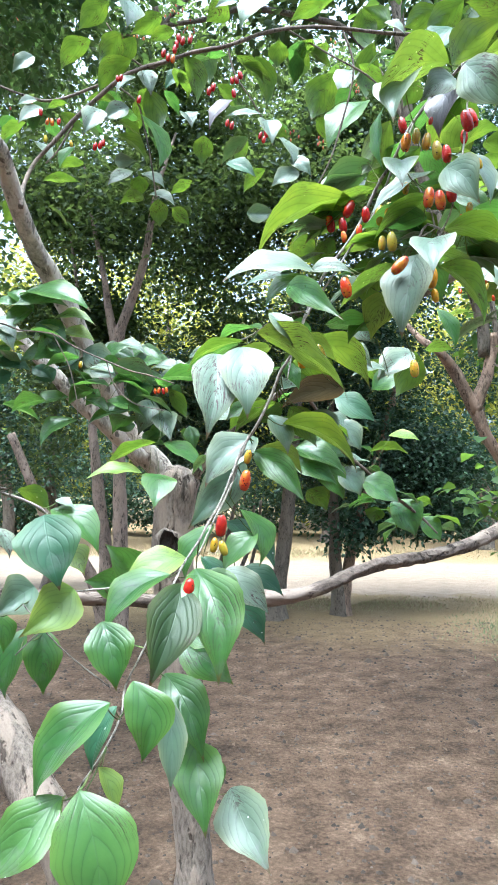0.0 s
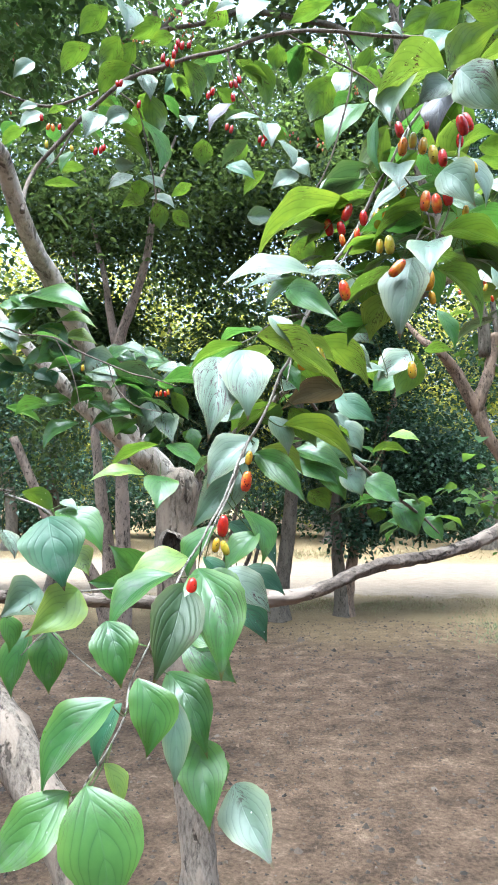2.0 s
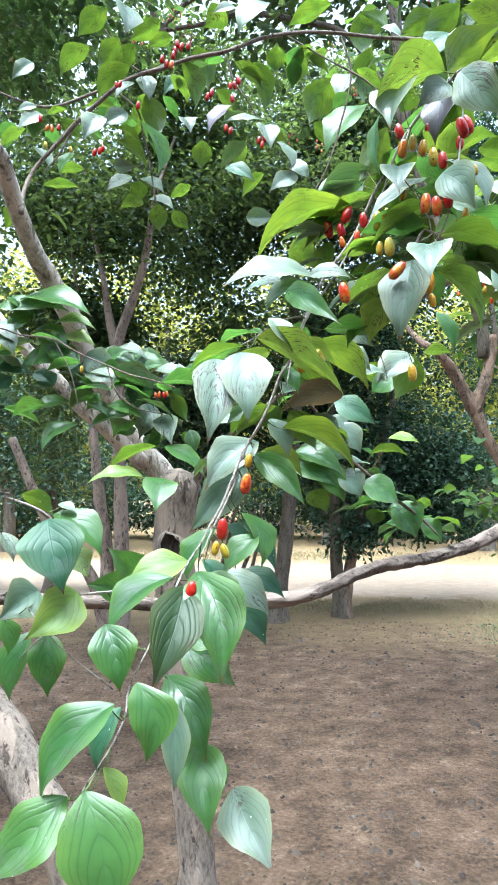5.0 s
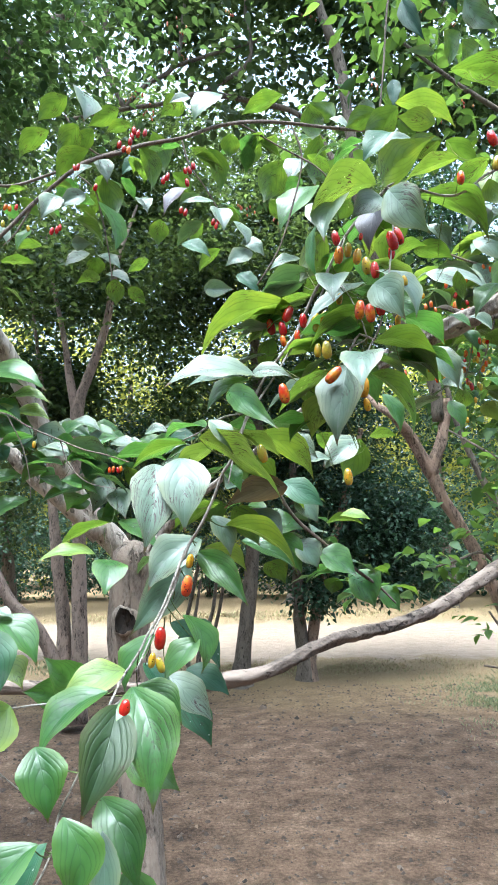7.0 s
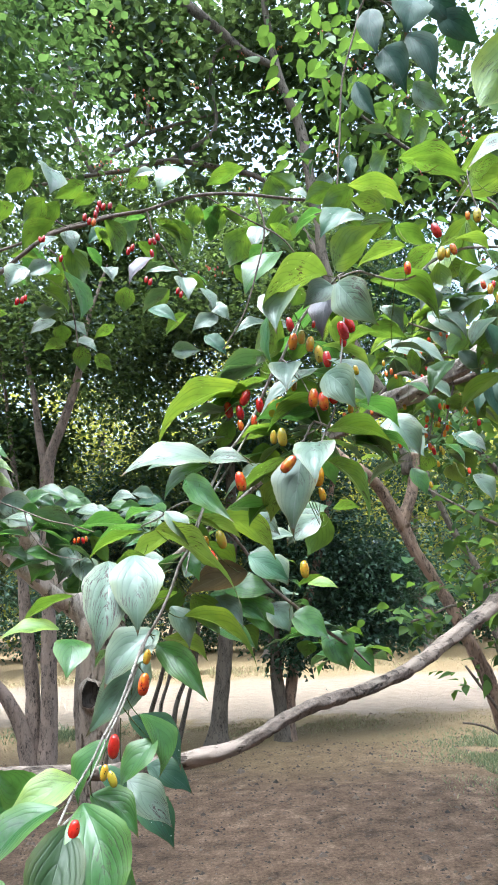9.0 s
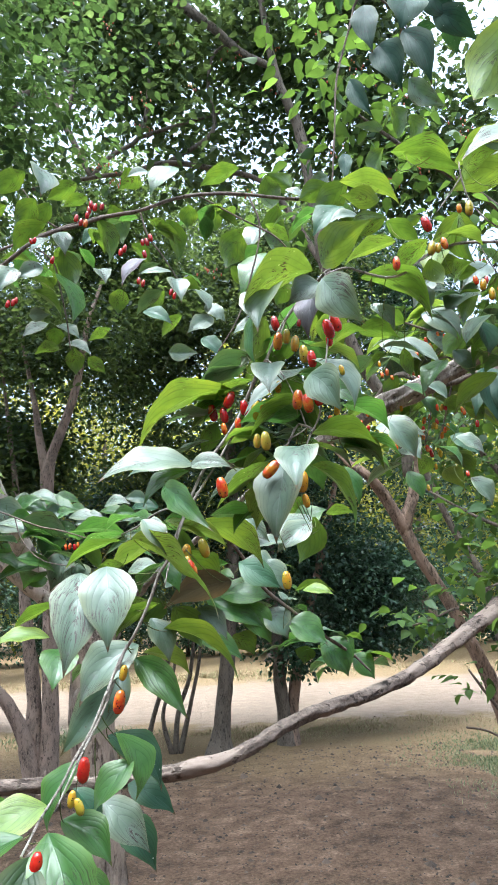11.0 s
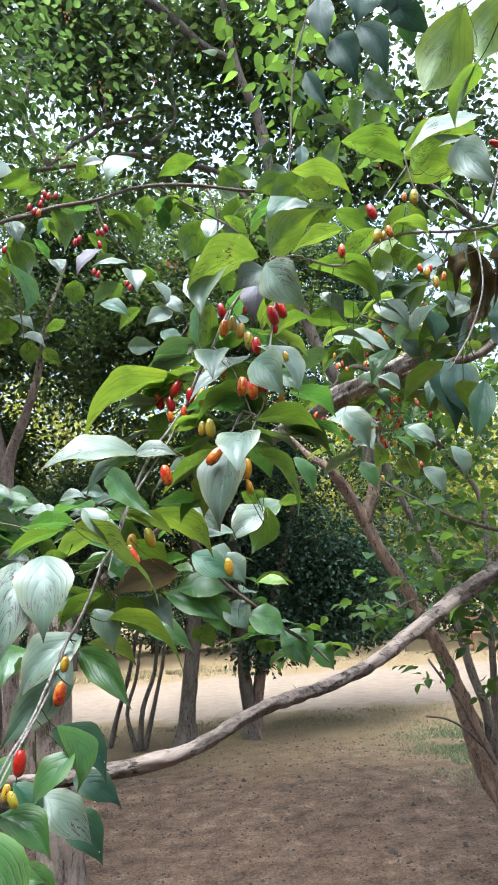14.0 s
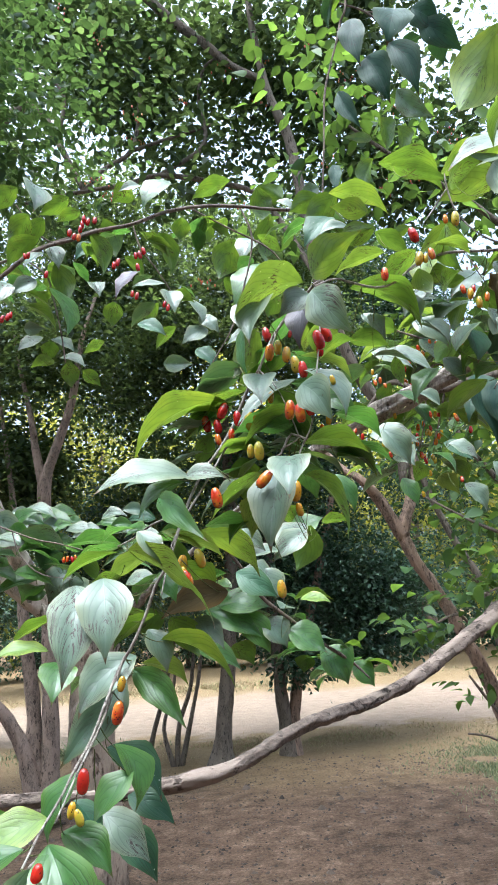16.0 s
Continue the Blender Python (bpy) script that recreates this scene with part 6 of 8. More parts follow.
leaf(middle, (-0.293, 1.68, 1.641), (-0.229, 1.663, 1.609), 0.043, (-0.06, -0.93, 0.37), 0.12, 0)
leaf(middle, (-0.184, 1.66, 1.632), (-0.144, 1.632, 1.652), 0.034, (-0.41, -0.84, -0.36), 0.12, 0)
leaf(middle, (-0.667, 1.6, 1.983), (-0.602, 1.585, 1.964), 0.040, (-0.03, -0.83, 0.56), 0.12, 0)
leaf(middle, (-0.641, 1.6, 1.866), (-0.57, 1.583, 1.881), 0.045, (-0.30, -0.77, 0.56), 0.12, 5)
leaf(middle, (-0.094, 1.5, 1.664), (-0.011, 1.479, 1.668), 0.050, (-0.23, -0.78, 0.58), 0.12, 1)
leaf(middle, (-0.352, 1.67, 1.866), (-0.409, 1.655, 1.87), 0.034, (0.26, -0.91, 0.31), 0.12, 1, 0.09)
leaf(middle, (-0.342, 1.59, 1.816), (-0.396, 1.576, 1.814), 0.035, (0.25, -0.96, -0.14), 0.12, 0, 0.08)
leaf(middle, (-0.11, 1.79, 1.856), (-0.027, 1.77, 1.854), 0.050, (-0.17, -0.76, 0.63), 0.12, 6, -0.08)
leaf(middle, (-0.375, 1.81, 1.877), (-0.28, 1.788, 1.878), 0.057, (-0.16, -0.64, 0.75), 0.12, 0, -0.07)
leaf(middle, (-0.081, 1.66, 1.796), (-0.005, 1.641, 1.784), 0.046, (-0.03, -0.62, 0.78), 0.12, 1, -0.08)
leaf(middle, (-0.449, 1.8, 1.854), (-0.369, 1.781, 1.833), 0.049, (0.07, -0.59, 0.81), 0.12, 1, -0.05)
leaf(middle, (-0.291, 1.78, 1.856), (-0.221, 1.763, 1.845), 0.042, (-0.12, -0.84, 0.52), 0.12, 0, -0.07)
leaf(middle, (-0.055, 1.67, 1.863), (-0.12, 1.654, 1.865), 0.039, (0.24, -0.95, 0.21), 0.12, 1, 0.07)
leaf(middle, (-0.487, 1.89, 1.848), (-0.389, 1.867, 1.848), 0.058, (-0.15, -0.63, 0.76), 0.12, 1, -0.06)
leaf(middle, (-0.075, 1.66, 1.741), (-0.132, 1.645, 1.72), 0.036, (-0.03, -0.77, 0.63), 0.12, 6, 0.08)
leaf(middle, (-0.035, 1.9, 1.882), (-0.101, 1.883, 1.875), 0.040, (0.24, -0.97, 0.09), 0.12, 6, 0.08)
leaf(middle, (-0.432, 1.77, 1.802), (-0.494, 1.754, 1.806), 0.037, (0.26, -0.95, 0.19), 0.12, 0, 0.08)
leaf(middle, (-0.206, 1.83, 1.818), (-0.276, 1.812, 1.819), 0.042, (0.22, -0.82, 0.53), 0.12, 1, 0.09)
leaf(middle, (-0.168, 1.66, 1.848), (-0.096, 1.642, 1.848), 0.043, (-0.19, -0.75, 0.64), 0.12, 1, -0.08)
leaf(middle, (-0.091, 1.71, 1.835), (-0.156, 1.693, 1.824), 0.039, (0.18, -0.92, 0.35), 0.12, 0, 0.07)
leaf(middle, (-0.435, 1.86, 1.9), (-0.351, 1.839, 1.869), 0.053, (0.06, -0.74, 0.67), 0.12, 1, -0.05)
leaf(middle, (-0.262, 1.84, 1.893), (-0.349, 1.818, 1.886), 0.052, (0.15, -0.79, 0.60), 0.12, 0, 0.08)
leaf(middle, (-0.101, 1.74, 1.788), (-0.019, 1.72, 1.778), 0.049, (-0.07, -0.66, 0.75), 0.12, 0, -0.08)
leaf(middle, (-0.034, 1.85, 1.835), (-0.126, 1.827, 1.815), 0.056, (-0.02, -0.62, 0.79), 0.12, 0, 0.08)
leaf(middle, (-0.171, 1.88, 1.835), (-0.093, 1.861, 1.829), 0.047, (-0.09, -0.62, 0.78), 0.12, 1, -0.09)
leaf(middle, (-0.208, 1.86, 1.862), (-0.118, 1.837, 1.835), 0.056, (0.04, -0.69, 0.72), 0.12, 0, -0.06)
leaf(middle, (-0.369, 1.61, 1.807), (-0.296, 1.592, 1.781), 0.046, (0.11, -0.64, 0.76), 0.12, 6, -0.05)
leaf(middle, (-0.423, 1.75, 1.842), (-0.498, 1.73, 1.836), 0.045, (0.19, -0.87, 0.46), 0.12, 1, 0.07)
leaf(middle, (-0.326, 1.68, 1.851), (-0.238, 1.659, 1.839), 0.053, (-0.09, -0.74, 0.66), 0.12, 0, -0.06)
leaf(middle, (-0.134, 1.85, 1.792), (-0.069, 1.834, 1.776), 0.040, (-0.06, -0.81, 0.58), 0.12, 1, -0.08)
leaf(middle, (-0.413, 1.63, 1.796), (-0.347, 1.614, 1.786), 0.040, (-0.15, -0.89, 0.44), 0.12, 0, -0.06)
berry(middle, (-0.2342, 1.472, 1.7247), 0.0147, (-0.04, 0, 1), ORANGE)
berry(middle, (-0.2251, 1.472, 1.7267), 0.0165, (0.14, 0, 0.99), ORANGE)
berry(middle, (-0.2141, 1.472, 1.7249), 0.0165, (-0.21, 0, 0.98), RED)
berry(middle, (-0.2068, 1.472, 1.7287), 0.0147, (-0.14, 0, 0.99), ORANGE)
berry(middle, (-0.4153, 1.472, 1.7881), 0.0184, (0.06, 0, 1), YELLOW)

upper = branch("arching dogwood branch with clusters of red berries", TWIG_DARK)
stem(upper, [(-0.5751, 1.48, 2.1835, 0.0075), (-0.594, 1.55, 2.2703, 0.0069), (-0.5847, 1.6, 2.3574, 0.0071), (-0.5358, 1.6, 2.4163, 0.0071), (-0.4669, 1.6, 2.4971, 0.0072), (-0.377, 1.6, 2.5843, 0.0072), (-0.3162, 1.6, 2.6231, 0.0072), (-0.2445, 1.6, 2.6458, 0.0067), (-0.1728, 1.6, 2.6741, 0.0067), (-0.0696, 1.6, 2.6975, 0.0067), (0.0355, 1.65, 2.7739, 0.0064), (0.1452, 1.68, 2.8125, 0.0065), (0.2572, 1.7, 2.8255, 0.0066), (0.394, 1.72, 2.8272, 0.0067), (0.5822, 1.75, 2.8425, 0.0068)])
stem(upper, [(-0.1829, 1.72, 2.7573, 0.0055), (-0.3144, 1.72, 2.7111, 0.0055), (-0.445, 1.72, 2.6548, 0.0055), (-0.575, 1.72, 2.6069, 0.0055), (-0.6628, 1.72, 2.6229, 0.0044), (-0.7736, 1.72, 2.6672, 0.0044)])
stem(upper, [(-0.0721, 1.7, 2.7566, 0.0033), (-0.0495, 1.7, 2.6766, 0.0033), (-0.0054, 1.7, 2.6087, 0.0027), (0.0386, 1.7, 2.5299, 0.0022)])
stem(upper, [(-0.4872, 1.68, 2.5444, 0.0032), (-0.5177, 1.68, 2.4882, 0.0032), (-0.5479, 1.68, 2.4322, 0.0027), (-0.5787, 1.68, 2.3986, 0.0021)])
stem(upper, [(-0.3932, 1.68, 2.6356, 0.0032), (-0.3276, 1.68, 2.5803, 0.0032), (-0.3047, 1.68, 2.5023, 0.0032), (-0.2813, 1.68, 2.3916, 0.0027), (-0.269, 1.68, 2.3036, 0.0021)])
stem(upper, [(-0.2546, 1.68, 2.7, 0.0032), (-0.2974, 1.68, 2.6823, 0.0032), (-0.3629, 1.68, 2.7267, 0.0032), (-0.419, 1.68, 2.817, 0.0022)])
stem(upper, [(0.1066, 1.75, 2.8539, 0.0034), (0.2195, 1.75, 2.7844, 0.0034), (0.3543, 1.75, 2.7038, 0.0034), (0.4208, 1.75, 2.5991, 0.0028)])
stem(upper, [(0.2727, 1.8, 2.8993, 0.0035), (0.3069, 1.8, 2.7719, 0.0035), (0.2715, 1.8, 2.6027, 0.0034), (0.2252, 1.8, 2.4593, 0.0028), (0.1568, 1.8, 2.3408, 0.0028)])
leaf(upper, (-0.402, 1.62, 2.834), (-0.487, 1.637, 2.761), 0.066, (-0.28, 0.81, 0.52), 0.12, 2, -0.06)
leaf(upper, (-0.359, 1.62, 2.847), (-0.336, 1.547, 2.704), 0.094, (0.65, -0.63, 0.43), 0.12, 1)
leaf(upper, (-0.252, 1.62, 2.8), (-0.344, 1.636, 2.75), 0.055, (-0.26, 0.68, 0.69), 0.12, 2)
leaf(upper, (-0.215, 1.6, 2.737), (-0.291, 1.612, 2.709), 0.043, (-0.24, 0.46, 0.85), 0.12, 2)
leaf(upper, (-0.36, 1.58, 2.718), (-0.423, 1.608, 2.644), 0.069, (-0.22, 0.83, 0.51), 0.12, 2)
leaf(upper, (-0.444, 1.6, 2.709), (-0.528, 1.618, 2.628), 0.061, (-0.47, 0.62, 0.63), 0.12, 2, -0.10)
leaf(upper, (-0.329, 1.64, 2.746), (-0.386, 1.655, 2.671), 0.054, (-0.29, 0.87, 0.40), 0.12, 2)
leaf(upper, (-0.331, 1.6, 2.653), (-0.423, 1.62, 2.564), 0.067, (-0.52, 0.55, 0.66), 0.12, 2, -0.11)
leaf(upper, (-0.157, 1.66, 2.757), (-0.123, 1.681, 2.634), 0.071, (0.06, 0.98, 0.18), 0.12, 2)
leaf(upper, (-0.191, 1.6, 2.669), (-0.158, 1.623, 2.534), 0.073, (0.68, 0.67, 0.28), 0.12, 2, 0.07)
leaf(upper, (-0.291, 1.62, 2.586), (-0.252, 1.64, 2.472), 0.067, (0.00, 0.98, 0.17), 0.12, 2)
leaf(upper, (-0.305, 1.62, 2.508), (-0.248, 1.58, 2.335), 0.103, (0.80, -0.48, 0.37), 0.12, 0, -0.06)
leaf(upper, (-0.415, 1.6, 2.511), (-0.445, 1.552, 2.411), 0.067, (0.26, -0.90, 0.35), 0.12, 1)
leaf(upper, (-0.336, 1.6, 2.518), (-0.406, 1.579, 2.463), 0.053, (0.22, -0.97, 0.09), 0.12, 1)
leaf(upper, (-0.305, 1.64, 2.649), (-0.279, 1.62, 2.56), 0.055, (0.19, -0.94, 0.27), 0.12, 1)
leaf(upper, (-0.318, 1.6, 2.603), (-0.37, 1.582, 2.543), 0.043, (-0.27, -0.84, 0.48), 0.12, 1)
leaf(upper, (-0.602, 1.66, 2.57), (-0.654, 1.646, 2.547), 0.034, (0.11, -0.94, 0.32), 0.12, 1)
leaf(upper, (-0.585, 1.66, 2.547), (-0.647, 1.639, 2.489), 0.051, (0.07, -0.96, 0.28), 0.12, 1)
leaf(upper, (-0.631, 1.66, 2.506), (-0.709, 1.674, 2.452), 0.050, (-0.54, 0.17, 0.82), 0.12, 2)
leaf(upper, (-0.571, 1.66, 2.548), (-0.513, 1.669, 2.567), 0.032, (-0.32, 0.09, 0.94), 0.12, 2)
leaf(upper, (-0.362, 1.64, 2.542), (-0.47, 1.656, 2.569), 0.054, (0.24, -0.05, 0.97), 0.12, 2)
leaf(upper, (-0.536, 1.66, 2.535), (-0.477, 1.673, 2.482), 0.042, (0.31, 0.78, 0.54), 0.12, 2)
leaf(upper, (-0.376, 1.66, 2.513), (-0.309, 1.673, 2.468), 0.043, (0.51, 0.23, 0.83), 0.12, 2)
leaf(upper, (-0.375, 1.66, 2.472), (-0.293, 1.679, 2.389), 0.061, (0.64, 0.30, 0.70), 0.12, 2, 0.11)
leaf(upper, (-0.39, 1.7, 2.419), (-0.324, 1.677, 2.408), 0.042, (-0.36, -0.83, -0.43), 0.12, 1)
leaf(upper, (-0.346, 1.75, 2.413), (-0.417, 1.729, 2.359), 0.053, (-0.03, -0.92, 0.40), 0.12, 1)
leaf(upper, (-0.326, 1.75, 2.4), (-0.335, 1.788, 2.349), 0.054, (-0.12, 0.79, 0.61), 0.12, 2)
leaf(upper, (-0.324, 1.75, 2.407), (-0.249, 1.729, 2.353), 0.055, (0.21, -0.78, 0.59), 0.12, 1)
leaf(upper, (-0.306, 1.8, 2.367), (-0.224, 1.778, 2.322), 0.056, (0.16, -0.74, 0.65), 0.12, 1)
leaf(upper, (-0.278, 1.8, 2.355), (-0.275, 1.825, 2.276), 0.058, (-0.11, 0.95, 0.30), 0.12, 2)
leaf(upper, (-0.143, 1.8, 2.553), (-0.151, 1.836, 2.48), 0.064, (-0.06, 0.89, 0.45), 0.12, 2)
leaf(upper, (-0.05, 1.62, 2.554), (-0.12, 1.593, 2.455), 0.068, (-0.41, -0.77, 0.50), 0.12, 7)
leaf(upper, (0.021, 1.6, 2.503), (-0.076, 1.576, 2.482), 0.034, (0.09, -0.83, 0.55), 0.07, 1)
leaf(upper, (-0.198, 1.7, 2.564), (-0.169, 1.658, 2.493), 0.051, (0.12, -0.83, 0.54), 0.12, 1)
leaf(upper, (0.03, 1.5, 2.428), (0.046, 1.449, 2.335), 0.062, (0.21, -0.84, 0.50), 0.12, 1)
leaf(upper, (0.005, 1.66, 2.709), (0.039, 1.683, 2.57), 0.075, (0.75, 0.60, 0.28), 0.12, 2)
leaf(upper, (0.076, 1.7, 2.786), (0.07, 1.736, 2.724), 0.061, (0.04, 0.87, 0.50), 0.12, 2)
leaf(upper, (-0.076, 1.66, 2.868), (-0.139, 1.712, 2.846), 0.071, (0.25, 0.62, 0.75), 0.12, 2)
leaf(upper, (-0.045, 1.64, 2.856), (-0.11, 1.623, 2.823), 0.043, (0.08, -0.94, 0.32), 0.12, 1)
leaf(upper, (0.042, 1.64, 2.872), (-0.039, 1.608, 2.751), 0.086, (-0.18, -0.91, 0.36), 0.12, 0)
leaf(upper, (0.158, 2, 2.545), (0.063, 1.973, 2.477), 0.070, (0.07, -0.96, 0.28), 0.12, 1)
leaf(upper, (0.129, 2, 2.593), (0.2, 1.976, 2.516), 0.062, (0.03, -0.95, 0.32), 0.12, 1)
leaf(upper, (0.361, 2.2, 2.612), (0.232, 2.168, 2.557), 0.083, (-0.09, -0.75, 0.66), 0.12, 1)
leaf(upper, (0.455, 2.2, 2.605), (0.354, 2.175, 2.567), 0.064, (0.00, -0.84, 0.55), 0.12, 1)
leaf(upper, (-0.009, 2.6, 2.661), (0.122, 2.567, 2.644), 0.079, (-0.27, -0.94, -0.22), 0.12, 1)
leaf(upper, (0.092, 2, 2.661), (0.14, 1.972, 2.544), 0.075, (0.60, -0.69, 0.41), 0.12, 1)
leaf(upper, (0.305, 2.2, 3.02), (0.224, 2.254, 2.87), 0.128, (-0.00, 0.94, 0.34), 0.12, 2)
leaf(upper, (0.424, 2.2, 2.914), (0.265, 2.14, 2.691), 0.163, (-0.41, -0.77, 0.50), 0.12, 0)
leaf(upper, (0.333, 2, 2.899), (0.284, 1.937, 2.758), 0.094, (-0.29, -0.83, 0.47), 0.12, 1)
leaf(upper, (0.35, 1.9, 3.044), (0.372, 1.922, 2.911), 0.083, (0.24, 0.95, 0.20), 0.12, 2)
leaf(upper, (0.39, 1.9, 2.928), (0.368, 1.929, 2.751), 0.094, (-0.39, 0.90, 0.20), 0.12, 2)
leaf(upper, (0.249, 1.8, 2.995), (0.114, 1.823, 2.937), 0.077, (-0.31, 0.37, 0.88), 0.12, 2)
leaf(upper, (0.417, 1.3, 2.583), (0.338, 1.316, 2.545), 0.058, (-0.05, 0.87, 0.48), 0.12, 2)
leaf(upper, (0.404, 1.1, 2.448), (0.328, 1.116, 2.384), 0.063, (-0.09, 0.93, 0.34), 0.12, 2)
leaf(upper, (0.381, 1.1, 2.387), (0.313, 1.077, 2.298), 0.066, (-0.23, -0.89, 0.40), 0.12, 6)
leaf(upper, (0.379, 1.7, 2.844), (0.438, 1.682, 2.796), 0.045, (0.08, -0.90, 0.44), 0.12, 1)
leaf(upper, (0.361, 0.9, 2.233), (0.3, 0.886, 2.21), 0.035, (-0.00, -0.85, 0.53), 0.12, 1)
leaf(upper, (0.365, 0.8, 2.198), (0.305, 0.812, 2.215), 0.038, (0.31, 0.75, 0.58), 0.12, 3)
leaf(upper, (-0.628, 1.7, 2.727), (-0.684, 1.68, 2.661), 0.052, (0.19, -0.97, 0.13), 0.12, 1)
leaf(upper, (-0.083, 2, 2.569), (0.019, 1.972, 2.508), 0.071, (0.05, -0.88, 0.48), 0.12, 6)
leaf(upper, (0.051, 2.1, 2.602), (-0.027, 2.118, 2.518), 0.060, (-0.58, 0.50, 0.64), 0.12, 2)
leaf(upper, (-0.104, 1.75, 2.682), (-0.045, 1.765, 2.605), 0.051, (0.62, 0.53, 0.58), 0.12, 2)
leaf(upper, (-0.487, 1.75, 2.435), (-0.572, 1.762, 2.423), 0.045, (-0.09, 0.30, 0.95), 0.12, 2)
leaf(upper, (-0.62, 1.7, 2.474), (-0.564, 1.68, 2.398), 0.056, (0.56, -0.60, 0.57), 0.12, 1)
leaf(upper, (-0.508, 1.7, 2.459), (-0.54, 1.681, 2.382), 0.050, (-0.39, -0.84, 0.37), 0.12, 0)
leaf(upper, (-0.194, 2, 2.509), (-0.269, 2.013, 2.467), 0.045, (-0.34, 0.54, 0.77), 0.12, 2)
leaf(upper, (0.198, 2.1, 3.036), (0.149, 2.117, 2.942), 0.062, (-0.11, 0.97, 0.23), 0.12, 2)
leaf(upper, (-0.009, 2, 2.648), (-0.046, 2.016, 2.558), 0.051, (-0.59, 0.72, 0.37), 0.12, 2)
leaf(upper, (-0.209, 1.9, 2.814), (-0.277, 1.878, 2.742), 0.059, (0.03, -0.96, 0.27), 0.12, 6)
leaf(upper, (0.25, 2.3, 2.906), (0.338, 2.318, 2.828), 0.069, (0.19, 0.88, 0.42), 0.12, 2)
leaf(upper, (0.173, 2.4, 2.481), (0.267, 2.46, 2.391), 0.111, (-0.06, 0.86, 0.51), 0.12, 2)
leaf(upper, (0.134, 2.5, 2.686), (0.223, 2.468, 2.579), 0.083, (0.12, -0.92, 0.37), 0.12, 6)
leaf(upper, (0.441, 1.9, 2.996), (0.357, 1.933, 3.077), 0.070, (0.59, 0.75, 0.31), 0.12, 2)
berry(upper, (-0.2377, 1.542, 2.6328), 0.0260, (0.14, 0, 0.99), RED)
berry(upper, (-0.2255, 1.542, 2.6204), 0.0240, (0.13, 0, 0.99), RED)
berry(upper, (-0.2125, 1.542, 2.6175), 0.0259, (0.13, 0, 0.99), ORANGE)
berry(upper, (-0.2079, 1.542, 2.6438), 0.0260, (0.13, 0, 0.99), RED)
berry(upper, (-0.1984, 1.542, 2.6756), 0.0260, (-0.04, 0, 1), RED)
berry(upper, (-0.1873, 1.542, 2.6673), 0.0260, (0.2, 0, 0.98), RED)
berry(upper, (-0.2032, 1.542, 2.6586), 0.0240, (-0.09, 0, 1), RED)
berry(upper, (-0.1684, 1.542, 2.6708), 0.0260, (0.16, 0, 0.99), DEEP)
berry(upper, (-0.1167, 1.542, 2.53), 0.0259, (0.13, 0, 0.99), RED)
berry(upper, (-0.1059, 1.542, 2.5406), 0.0259, (0.2, 0, 0.98), RED)
berry(upper, (-0.0454, 1.542, 2.5624), 0.0259, (-0.21, 0, 0.98), DEEP)
berry(upper, (-0.0355, 1.542, 2.5751), 0.0259, (-0.18, 0, 0.98), RED)
berry(upper, (-0.052, 1.542, 2.5248), 0.0259, (-0.16, 0, 0.99), RED)
berry(upper, (-0.0573, 1.542, 2.5602), 0.0219, (-0.06, 0, 1), RED)
berry(upper, (-0.0562, 1.542, 2.4365), 0.0238, (0.2, 0, 0.98), RED)
berry(upper, (-0.0682, 1.542, 2.4436), 0.0218, (0.14, 0, 0.99), RED)
berry(upper, (-0.3477, 1.542, 2.5631), 0.0219, (0.17, 0, 0.99), RED)
berry(upper, (-0.3566, 1.542, 2.5608), 0.0199, (-0.21, 0, 0.98), RED)
berry(upper, (-0.2989, 1.542, 2.5045), 0.0238, (0.18, 0, 0.98), RED)
berry(upper, (-0.5352, 1.542, 2.441), 0.0198, (0.21, 0, 0.98), ORANGE)
berry(upper, (-0.5234, 1.542, 2.4391), 0.0217, (-0.12, 0, 0.99), ORANGE)
berry(upper, (-0.5057, 1.542, 2.4415), 0.0198, (0.18, 0, 0.99), RED)
berry(upper, (-0.5538, 1.542, 2.4666), 0.0218, (-0.08, 0, 1), RED)
berry(upper, (-0.4104, 1.542, 2.3749), 0.0237, (0.19, 0, 0.98), RED)
berry(upper, (-0.3968, 1.542, 2.3792), 0.0237, (0.14, 0, 0.99), RED)
berry(upper, (-0.389, 1.542, 2.3855), 0.0197, (0.03, 0, 1), RED)
berry(upper, (-0.5387, 1.542, 2.3937), 0.0217, (-0.02, 0, 1), YELLOW)
berry(upper, (-0.4725, 1.542, 2.3823), 0.0197, (-0.2, 0, 0.98), YELLOW)
berry(upper, (0.0183, 1.542, 2.4107), 0.0218, (0.21, 0, 0.98), RED)
berry(upper, (0.0331, 1.542, 2.4161), 0.0238, (-0.21, 0, 0.98), RED)
berry(upper, (0.0273, 1.542, 2.3995), 0.0218, (0.21, 0, 0.98), RED)

right = branch("dogwood branch with yellow-green leaves and a dead brown leaf")
stem(right, [(0.1939, 0.53, 1.9175, 0.001), (0.2318, 0.56, 1.9451, 0.0013), (0.2604, 0.6, 1.9625, 0.0019), (0.2936, 0.6, 1.9544, 0.0019), (0.3185, 0.6, 1.9605, 0.0019), (0.3452, 0.6, 1.9826, 0.0019), (0.3689, 0.6, 1.9953, 0.0024), (0.3873, 0.6, 2.0014, 0.0024), (0.4184, 0.6, 2.0045, 0.0024), (0.4496, 0.6, 2.0053, 0.0025), (0.4816, 0.6, 2.009, 0.0025), (0.5145, 0.6, 2.016, 0.0025), (0.5608, 0.6, 2.0362, 0.003), (0.75, 0.95, 2.25, 0.009), (0.98, 1.2, 2.42, 0.012)])
